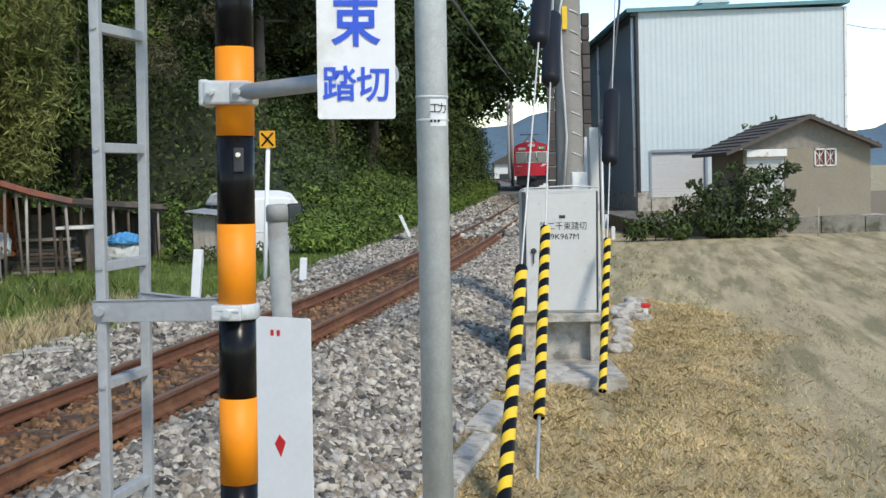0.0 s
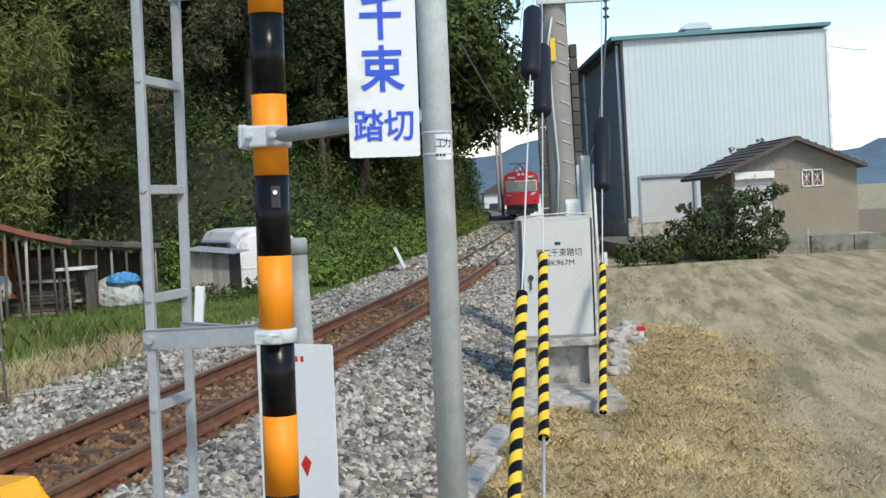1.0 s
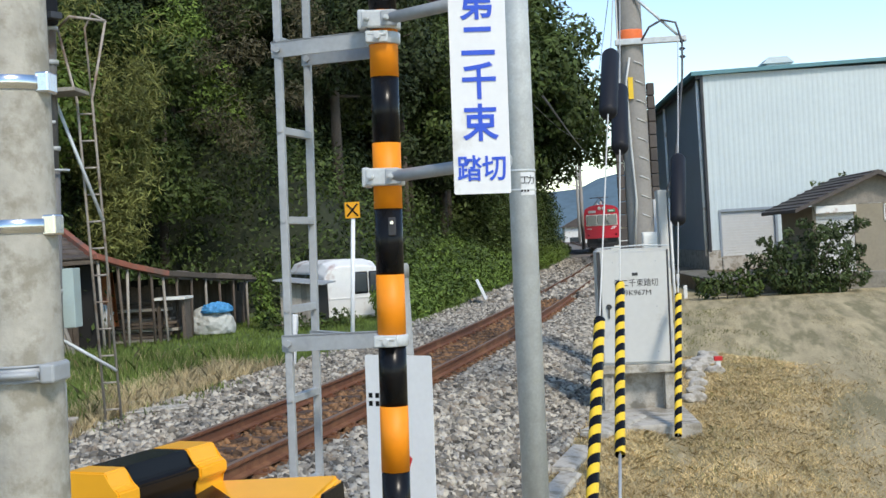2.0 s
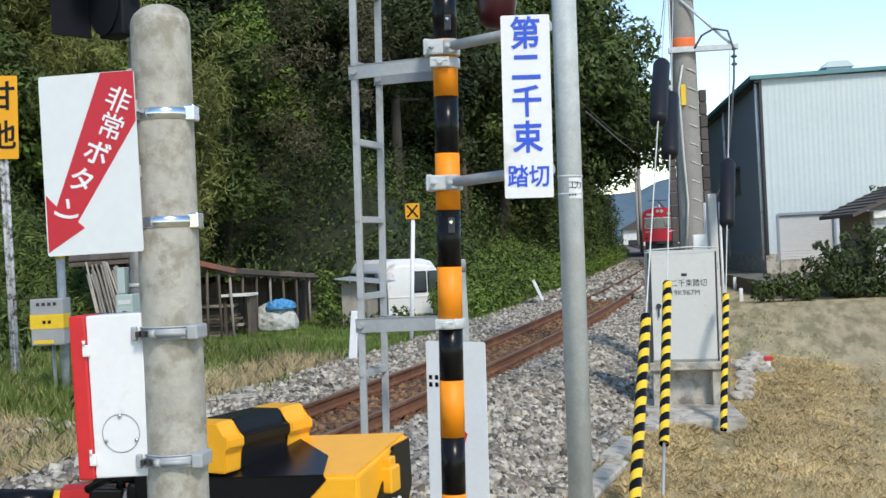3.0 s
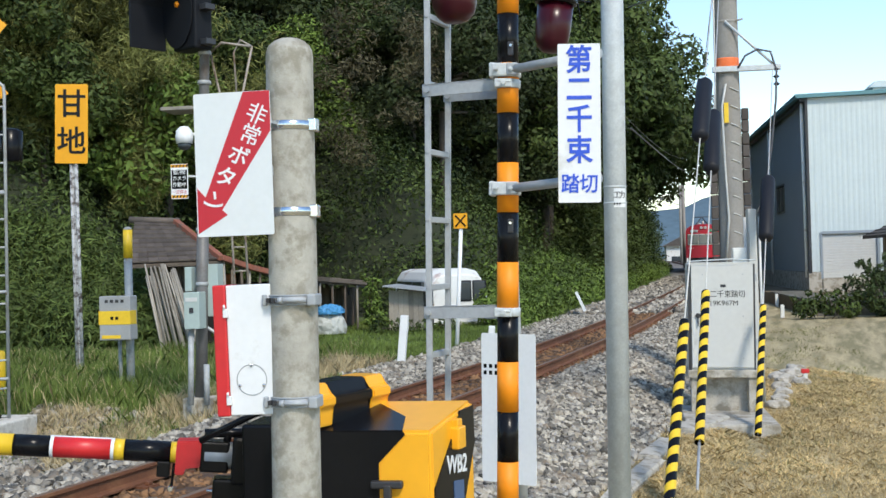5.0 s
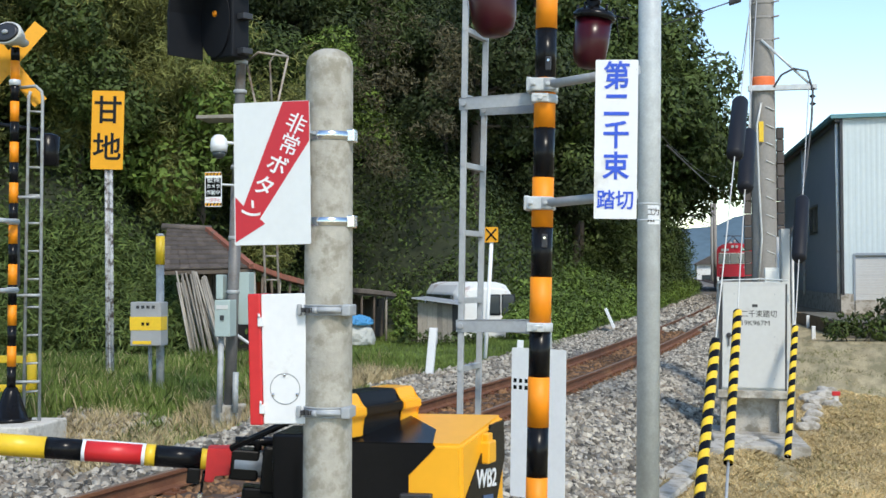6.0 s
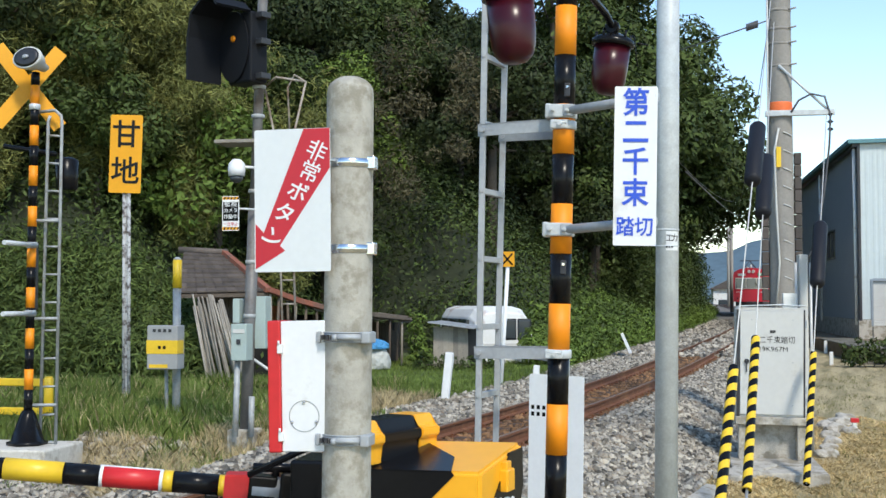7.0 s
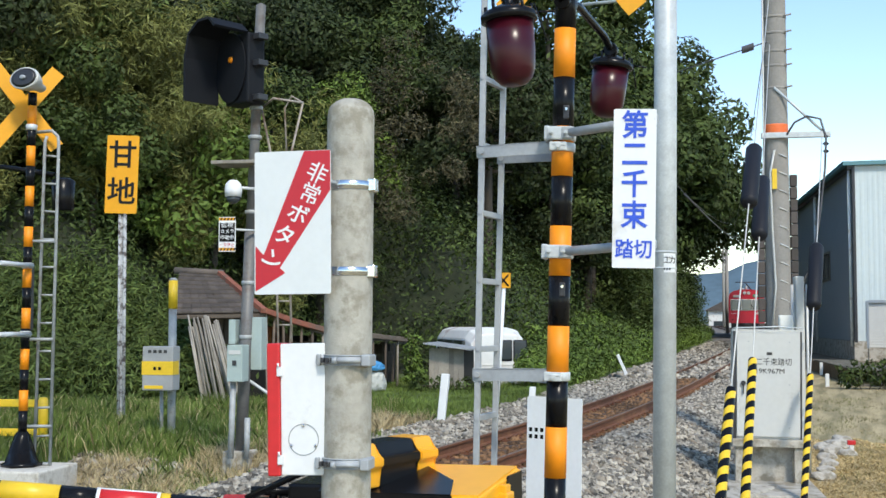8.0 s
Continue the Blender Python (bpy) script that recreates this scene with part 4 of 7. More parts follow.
part("plinth", bm, PALE_CONCRETE, gm)
bm = bm_new()
for pts in ([(-0.36, 0.0, 0.86), (-0.42, 0.0, 0.70), (-0.40, 0.02, 0.45), (-0.34, 0.0, 0.1)], [(-0.33, -0.05, 0.93), (-0.45, -0.06, 0.88), (-0.62, -0.05, 0.80)]):
    tube(bm, pts, 0.012, n=8)
box(bm, (-0.46, -0.10, 0.30), (-0.30, 0.14, 0.86), bevel=0.01)
part("bearing_bracket", bm, BLACK, gm)

# ---- the boom, just beginning to rise ----
arm = thing("crossing_gate_boom", (0, 0, 0), "nearly level striped crossing boom in yellow, black and red", "crossing gate")
start, tip = Vector((-1.581, 1.95, 0.746)), Vector((-2.218, 1.75, 0.812))
axis_dir = (tip - start).normalized()
z0 = 0.0
for k, (length, paint) in enumerate(((0.032, YELLOW), (0.158, BLACK), (0.034, YELLOW), (0.215, RED), (0.122, BLACK), (0.20, YELLOW), (0.20, BLACK), (0.30, RED), (0.20, YELLOW), (0.20, BLACK), (0.30, RED), (0.20, YELLOW), (0.20, BLACK), (0.30, RED), (0.20, YELLOW))):
    a, b = start + axis_dir * z0, start + axis_dir * (z0 + length)
    z0 += length
    bm = bm_new()
    rod(bm, a, b, 0.0365 + 0.0006 * (k % 3), n=28)
    seg = part("boom_stripe", bm, paint, arm)
    if paint is RED:
        bm = bm_new()
        for q, w in ((a, 1), (b, -1)):
            rod(bm, q, q + axis_dir * 0.012 * w, 0.0385, n=28)
        rod(bm, a + Vector((0, 0, 0.030)), b + Vector((0, 0, 0.030)), 0.0095, n=8)
        part("white_edge", bm, WHITE, seg)
side = Vector((0, 0, 1)) - axis_dir * axis_dir.z
side.normalize()
flat = side.cross(axis_dir)
fr = Matrix(((axis_dir.x, flat.x, side.x, start.x), (axis_dir.y, flat.y, side.y, start.y), (axis_dir.z, flat.z, side.z, start.z), (0, 0, 0, 1)))
bm = bm_new()
prism(bm, [(0.012, 0.044), (-0.072, 0.050), (-0.072, -0.045), (-0.020, -0.045), (-0.020, -0.072), (0.012, -0.072)], 0.10, fr @ Matrix.Translation((0, -0.05, 0)))
bmesh.ops.bevel(bm, geom=list(bm.edges), offset=0.004, segments=2, affect="EDGES")
part("boom_socket", bm, RED, arm, "red boom socket")
bm = bm_new()
box(bm, (-0.17, -0.045, -0.06), (-0.07, 0.045, 0.048), fr, bevel=0.008)
rod(bm, fr @ Vector((0.018, 0.0, -0.04)), fr @ Vector((0.022, 0.0, -0.12)), 0.005, n=6)
rod(bm, fr @ Vector((-0.08, 0.03, 0.075)), fr @ Vector((-0.25, 0.03, 0.085)), 0.016, n=10)
rod(bm, fr @ Vector((-0.16, 0.03, 0.05)), fr @ Vector((-0.16, 0.03, 0.09)), 0.014, n=8)
part("boom_bracket", bm, BLACK, arm)
bm = bm_new()
box(bm, (0.03, -0.03, -0.085), (0.075, 0.03, -0.03), fr, bevel=0.005)
part("boom_lug", bm, BLACK, arm)
bm = bm_new()
for x, z in ((0.024, -0.125), (-0.13, -0.125)):
    rod(bm, fr @ Vector((x, -0.03, z)), fr @ Vector((x, 0.03, z)), 0.009, n=8)
rod(bm, fr @ Vector((-0.165, 0.0, -0.132)), fr @ Vector((-0.10, 0.0, -0.130)), 0.005, n=6)
part("bolt", bm, BRIGHT_STEEL, arm)
bm = bm_new()
rod(bm, fr @ Vector((-0.085, 0, -0.004)), fr @ Vector((-0.19, 0, -0.004)), 0.048, n=24)
part("sleeve", bm, GREY_STEEL, arm, "bare steel sleeve")
bm = bm_new()
box(bm, (-0.36, -0.06, -0.10), (-0.18, 0.06, 0.07), fr, bevel=0.012)
box(bm, (-0.24, -0.05, -0.30), (-0.12, 0.05, -0.08), fr, bevel=0.01)
rod(bm, fr @ Vector((-0.27, -0.10, -0.03)), fr @ Vector((-0.27, 0.16, -0.03)), 0.035, n=16)
part("counterweight", bm, BLACK, arm)


# ---- relay cabinet ----
def relay_cabinet():
    t = thing("relay_cabinet", (1.10, 11.7, -0.42), "light grey steel relay cabinet on a concrete stand", "cabinet")
    t.matrix_world = Matrix.Translation((1.10, 11.7, -0.42)) @ Matrix.Rotation(radians(0.8), 4, "Y")
    w, z0, z1, dp = 0.36, 0.53, 1.715, 0.55
    bm = bm_new()
    box(bm, (-w, 0.02, z0), (w + 0.015, dp, z1), bevel=0.006)
    prism(bm, [(-w, z1), (w + 0.015, z1), (w - 0.02, z1 + 0.02), (-w + 0.03, z1 + 0.02)], dp - 0.02, Matrix.Translation((0, 0.02, 0)))
    part("body", bm, BOX_GREY, t)
    bm = bm_new()
    box(bm, (-w + 0.035, 0.0, z0 + 0.025), (w - 0.005, 0.018, z1 - 0.012), bevel=0.004)
    door = part("door", bm, BOX_GREY, t)
    bm = bm_new()
    box(bm, (-w - 0.004, 0.004, z0), (-w + 0.030, 0.02, z1))
    part("seal", bm, DARK_STEEL, t)
    bm = bm_new()
    box(bm, (w - 0.003, 0.0, z0), (w + 0.014, 0.02, z1))
    part("seal", bm, DARK_STEEL, t)
    for x in (-0.2, 0.24):
        for z in (0.66, 1.13, 1.60):
            bm = bm_new()
            rod(bm, (x, -0.003, z), (x, 0.004, z), 0.007, n=8)
            part("rivet", bm, GREY_STEEL, door)
    bm = bm_new()
    rod(bm, (-0.255, -0.02, 1.14), (-0.255, 0.01, 1.14), 0.028, n=16)
    box(bm, (-0.262, -0.03, 1.02), (-0.25, -0.012, 1.15), bevel=0.003)
    part("door_handle", bm, DARK_STEEL, door)
    bm = bm_new()
    box(bm, (-0.005, -0.006, 1.455), (0.055, 0.004, 1.487), bevel=0.003)
    part("nameplate", bm, DARK_STEEL, door)
    lettering("第二千束踏切", 0.088, BLACK, door, Matrix.Translation((0.035, -0.001, 1.375)), squeeze=0.88)
    lettering("19K967M", 0.078, BLACK, door, Matrix.Translation((0.030, -0.001, 1.275)), squeeze=1.05)
    for z in (0.70, 0.83, 1.56):
        bm = bm_new()
        box(bm, (w + 0.012, -0.005, z - 0.04), (w + 0.032, 0.03, z + 0.04), bevel=0.003)
        part("hinge", bm, GREY_STEEL, t)
    bm = bm_new()
    tube(bm, [(-w - 0.02, -0.02, z1 + 0.02), (-w + 0.02, -0.03, z1 + 0.035), (w * 0.3, -0.05, z1 + 0.055), (w + 0.02, -0.03, z1 + 0.04), (w + 0.03, 0.3, z1 + 0.04)], 0.008, n=8)
    part("top_rail", bm, GALV, t)
    bm = bm_new()
    box(bm, (-w - 0.015, -0.05, 0.445), (w + 0.06, dp + 0.03, 0.528), bevel=0.008)
    part("stand_slab", bm, PALE_CONCRETE, t)
    bm = bm_new()
    box(bm, (-w + 0.02, -0.01, 0.06), (-w + 0.12, 0.12, 0.445), bevel=0.006)
    part("stand_leg", bm, PALE_CONCRETE, t)
    bm = bm_new()
    box(bm, (w - 0.07, -0.02, 0.06), (w + 0.04, 0.12, 0.445), bevel=0.006)
    part("stand_leg", bm, PALE_CONCRETE, t)
    bm = bm_new()
    box(bm, (-w + 0.12, 0.14, 0.06), (w - 0.07, 0.24, 0.445))
    part("stand_back", bm, PALE_CONCRETE, t)
    bm = bm_new()
    box(bm, (-0.45, -1.05, -0.10), (0.50, 0.62, 0.06), bevel=0.02)
    part("pad", bm, PALE_CONCRETE, t)
    return t


relay_cabinet()

for i, (x, y, w, d, z0, z1, nm, lab, mt) in enumerate((
        (1.62, 12.9, 0.10, 0.3, -0.2, 1.95, "conduit_cabinet", "narrow grey switch box behind the relay cabinet", BOX_GREY),
        (1.44, 12.75, 0.16, 0.12, 1.30, 1.48, "junction_box", "small white junction box on the cabinet top", WORN_WHITE))):
    t = thing(nm, (x, y, z0), lab, "switch box")
    bm = bm_new()
    box(bm, (-w / 2, 0, 0), (w / 2, d, z1 - z0), bevel=0.008)
    part("body", bm, mt, t)
    bm = bm_new()
    box(bm, (-w / 2 + 0.012, -0.008, 0.03), (w / 2 - 0.012, 0.0, z1 - z0 - 0.03), bevel=0.004)
    part("door", bm, mt, t)
    if i == 0:
        for q in (-0.09, 0.08):
            bm = bm_new()
            rod(bm, (q, 0.0, -0.2), (q, 0.0, 2.05), 0.017, n=10)
            part("conduit", bm, PALE_WIRE, t)

# ---- concrete troughs and slabs beside the ballast ----
def slab(name, m, size, mat, label, seed):
    rr = random.Random(seed)
    t = thing(name, m, label, "concrete slab")
    bm = bm_new()
    box(bm, (-size[0] / 2, -size[1] / 2, -size[2]), (size[0] / 2, size[1] / 2, 0), bevel=0.02)
    for v in bm.verts:
        v.co += Vector((rr.uniform(-1, 1), rr.uniform(-1, 1), rr.uniform(-1, 1))) * 0.012
    part("block", bm, mat, t)
    return t


for k, (x, y, rz, sx, sy) in enumerate(((0.30, 9.15, -12, 0.19, 1.05), (0.09, 7.75, -13, 0.19, 1.35), (-0.16, 6.35, -10, 0.19, 1.3), (0.78, 10.75, -24, 0.30, 1.1))):
    slab("concrete_trough", Matrix.Translation((x, y, ground_z(x, y) + 0.07)) @ Matrix.Rotation(radians(rz), 4, "Z") @ Matrix.Rotation(radians(3), 4, "Y"), (sx, sy, 0.22), PALE_CONCRETE, "pale weathered concrete trough edge beside the ballast", k)
# rubble below the cabinet's pad
for k, (px, py, s) in enumerate(((2.35, 15.6, 0.17), (2.52, 16.3, 0.20), (2.18, 14.9, 0.15), (2.66, 17.0, 0.18), (2.50, 15.3, 0.13), (2.28, 16.1, 0.16), (2.10, 14.2, 0.13), (1.86, 12.9, 0.15), (1.98, 13.6, 0.12))):
    t = thing("rubble_stone", (px, py, ground_z(px, py) + s * 0.15), "rough grey rubble stone on the grass bank", "stone", "rubble stones")
    bm = bm_new()
    bmesh.ops.create_icosphere(bm, subdivisions=3, radius=s)
    for v in bm.verts:
        u = v.co / s
        v.co = v.co * (1 + 0.35 * noise.noise(u * 1.3 + Vector((k * 3.1, 0, 0))) + 0.10 * noise.noise(u * 5))
        v.co.z *= 0.62
    part("stone", bm, PALE_CONCRETE, t)
t = thing("marker_stake", (2.62, 15.8, -0.42), "short red and white marker stake in the grass", "stake")
bm = bm_new()
box(bm, (-0.03, -0.03, -0.1), (0.03, 0.03, 0.09), bevel=0.004)
part("stake", bm, WORN_WHITE, t)
bm = bm_new()
box(bm, (-0.055, -0.04, 0.09), (0.055, 0.04, 0.15), bevel=0.004)
part("head", bm, RED, t)
for (x, y, _z), h in (((5.301, 39.444, -0.380), 0.42), ((4.512, 32.221, -0.380), 0.36)):
    t = thing("boundary_post", (x, y, ground_z(x, y)), "short white concrete boundary post", "post", "boundary posts")
    bm = bm_new()
    box(bm, (-0.05, -0.05, -0.1), (0.05, 0.05, h), bevel=0.012)
    part("post", bm, WORN_WHITE, t)


# ---- guy wires with striped guards ----
def guy(a, b, lo, hi, ins, r, label, rod_end=False):
    a, b = Vector(a), Vector(b)
    t = thing("guy_wire", a, label, "guy wire", "guy wires of the pole")
    d = b - a
    bm = bm_new()
    rod(bm, (0, 0, 0), d, 0.007, n=6)
    part("wire", bm, PALE_WIRE, t)
    q = d.to_track_quat("Z", "Y").to_matrix().to_4x4()
    p0, length = d * lo, d.length * (hi - lo)
    n, per, pitch = 24, 8, 0.165            # rows follow the spiral, so that its edges are clean
    m = int(length / (pitch / per)) + per + 1
    verts, faces, idx = [], [], []
    for j in range(-per, m + 1):
        for i in range(n):
            th = 2 * math.pi * i / n
            z = min(max(pitch * (j / per + i / n), 0.0), length)
            verts.append(p0 + q @ Vector((r * math.cos(th), r * math.sin(th), z)))
    rows = m + per + 1
    for j in range(rows - 1):
        for i in range(n):
            if i < n - 1:
                f = (j * n + i, j * n + i + 1, (j + 1) * n + i + 1, (j + 1) * n + i)
            elif j + 1 + per < rows:
                f = (j * n + i, (j + per) * n, (j + 1 + per) * n, (j + 1) * n + i)
            else:
                continue
            zs = [(verts[k] - p0).dot(d.normalized()) for k in f]
            if max(zs) - min(zs) < 1e-5:
                continue
            faces.append(f)
            idx.append(int(j % per < per / 2))
    tagged(mesh_from("guard", verts, faces, [YELLOW, BLACK], t, idx), "yellow and black spiral-striped guard tube")
    bm = bm_new()
    lathe(bm, [(r * 0.98, length - 0.004), (r * 0.98, length + 0.001), (0.012, length + 0.006)], Matrix.Translation(p0) @ q, n=24)
    part("guard_cap", bm, BLACK, t)
    if ins:
        bm = bm_new()
        s0, s1 = d.length * ins[0], d.length * ins[1]
        L = s1 - s0
        R = 0.085
        prof = [(0.02, 0), (R * 0.8, 0.012), (R, 0.05), (R, L - 0.05), (R * 0.8, L - 0.012), (0.02, L)]
        lathe(bm, prof, q @ Matrix.Translation((0, 0, s0)), n=24)
        part("insulator_cover", bm, RUBBER, t, "long black insulator cover")
    if rod_end:
        bm = bm_new()
        rod(bm, -d.normalized() * 0.2, d * lo, 0.012, n=8)
        part("anchor_rod", bm, GREY_STEEL, t)
    return t


PT1, PT2, PT3 = (1.489, 14.300, 6.165), (1.444, 14.300, 5.094), (2.097, 14.300, 3.838)
guy((0.27, 6.5, -0.42), PT1, 0.006, 0.1928, (0.4516, 0.5533), 0.042, "guy wire with a yellow and black striped guard", False)
guy((0.534, 7.43, -0.42), PT2, 0.0554, 0.2668, (0.4902, 0.6180), 0.040, "guy wire with striped guard ending above its anchor rod", True)
guy((1.33, 10.35, -0.42), PT3, 0.0, 0.2918, (0.4657, 0.6427), 0.036, "guy wire with a slim striped guard beside the cabinet", False)


# ---- utility pole ----
def utility_pole():
    bx, by = 1.528, 14.5
    t = thing("utility_pole", (bx, by, -0.42), "grey concrete utility pole with cross arm and cables", "utility pole")
    bm = bm_new()
    lathe(bm, [(0.175, -0.2), (0.168, 2.0), (0.150, 6.0), (0.135, 9.6), (0.12, 10.0)], n=32)
    part("shaft", bm, POLE_CONCRETE, t)
    zz = lambda v: v + 0.42
    bm = bm_new()
    lathe(bm, [(0.157, zz(3.920)), (0.159, zz(3.936)), (0.159, zz(4.027)), (0.157, zz(4.043))], n=32)
    part("orange_band", bm, material("orange_band", (0.78, 0.16, 0.04), 0.5), t)
    zc = zz(3.882)
    bm = bm_new()
    box(bm, (-0.21, -0.20, zc - 0.04), (0.68, -0.13, zc + 0.035), bevel=0.006)
    part("cross_arm", bm, GALV, t)
    bm = bm_new()
    rod(bm, (-0.03, -0.17, zc + 0.64), (0.60, -0.17, zc + 0.02), 0.018, n=6)
    part("arm_brace", bm, GALV, t)
    bm = bm_new()
    tube(bm, [(0.12, -0.2, zc), (0.22, -0.2, zc + 0.16), (0.38, -0.2, zc + 0.24), (0.55, -0.2, zc + 0.2), (0.62, -0.2, zc - 0.05), (0.60, -0.2, zc - 0.45), (0.52, -0.2, zc - 1.1), (0.42, -0.2, zc - 1.7), (0.18, -0.2, zc - 2.2)], 0.014, n=8)
    part("cable", bm, WIRE, t)
    bm = bm_new()
    for z in (0.0, -0.1, -0.2):
        lathe(bm, [(0.02, z - 0.05), (0.045, z - 0.03), (0.02, z - 0.01)], Matrix.Translation((0.62, -0.17, zc)), n=10)
    part("insulator", bm, RUBBER, t)
    # stepped dark cable covers on both flanks, and straps
    for sx, top in ((-1, 2.803), (1, 3.254)):
        z = 0.0
        rr = random.Random(5 + sx)
        while z < top + 0.42:
            bm = bm_new()
            box(bm, (sx * 0.215 - 0.045, -0.05, z), (sx * 0.215 + 0.045, 0.07, z + 0.155), bevel=0.008)
            part("cable_cover", bm, DUCT, t)
            z += 0.165
    for k in range(13):
        z = zc - 0.25 - k * 0.24
        bm = bm_new()
        a0, a1 = radians(-85), radians(-40)
        tube(bm, [(0.168 * math.cos(a0 + (a1 - a0) * j / 5), 0.168 * math.sin(a0 + (a1 - a0) * j / 5), z - 0.01 * j) for j in range(6)], 0.009, n=6)
        part("strap", bm, PALE_WIRE, t)
    for z in (zc + 0.65, zc + 0.95, zc + 1.15, zc + 1.4, zc + 1.62):
        bm = bm_new()
        lathe(bm, [(0.150, z - 0.02), (0.156, z - 0.018), (0.156, z + 0.018), (0.150, z + 0.02)], n=24)
        rod(bm, (0.1, -0.1, z), (0.21, -0.12, z + 0.02), 0.012, n=6)
        part("band", bm, POLE_CONCRETE, t)
    bm = bm_new()
    box(bm, (-0.075, -0.19, zc - 0.72), (-0.015, -0.165, zc - 0.45))
    part("yellow_tag", bm, YELLOW, t)
    bm = bm_new()
    tube(bm, [(-0.04, -0.18, zc - 0.2), (-0.10, -0.185, zc - 0.5), (-0.08, -0.185, zc - 1.3), (-0.05, -0.185, zc - 2.0), (-0.10, -0.19, zc - 2.6)], 0.014, n=8)
    tube(bm, [(-0.16, -0.1, zc + 2.2), (-0.17, -0.1, zc), (-0.19, -0.1, zc - 1.2)], 0.012, n=8)
    part("conduit", bm, PALE_WIRE, t)
    # catenary bracket and insulators reaching over the track
    for (px, pz, ex, ez, mt) in ((0, zc + 2.05, -2.6, zc + 1.95, GALV), (0, zc + 1.28, -1.3, zc + 0.95, WIRE)):
        bm = bm_new()
        rod(bm, (-0.1, -0.1, pz), (ex, 0.1, ez), 0.022 if mt is GALV else 0.009, n=8)
        for k in range(7):
            f = 0.16 + k * 0.018
            q = Vector((-0.1, -0.1, pz)).lerp(Vector((ex, 0.1, ez)), f)
            rod(bm, q - Vector((0.012, 0, 0)), q + Vector((0.012, 0, 0)), 0.05, n=10)
        part("bracket", bm, mt, t)
    return t


DUCT = material("brown_cable_cover", (0.075, 0.062, 0.055), 0.7, vary=0.2, per_object=0.25)
utility_pole()


# ---- overhead wires ----
def wire_line(a, b, sag, r, label):
    a, b = Vector(a), Vector(b)
    t = thing("overhead_wire", a, label, "wire", "overhead wires")
    bm = bm_new()
    pts = [(a.lerp(b, i / 14) - Vector((0, 0, sag * 4 * (i / 14) * (1 - i / 14)))) - a for i in range(15)]
    tube(bm, pts, r, n=5)
    part("wire", bm, WIRE, t)


wire_line((1.337, 14.400, 5.738), (0.205, 2.000, 3.299), 0.1, 0.006, "thin black overhead wire from the pole")
wire_line((2.420, 40.000, 4.781), (-0.384, 9.000, 3.242), 0.25, 0.0045, "overhead contact wire above the track")
wire_line((3.892, 60.000, 6.241), (1.354, 14.300, 4.945), 0.3, 0.006, "feeder wire running along the track")
wire_line((25.746, 70.000, 9.183), (22.887, 70.000, 9.715), 0.1, 0.02, "far power line above the roofs")
wire_line((0.040, 3.500, 1.984), (4.070, 60.000, 5.872), 0.2, 0.0045, "overhead wire along the wooded side")


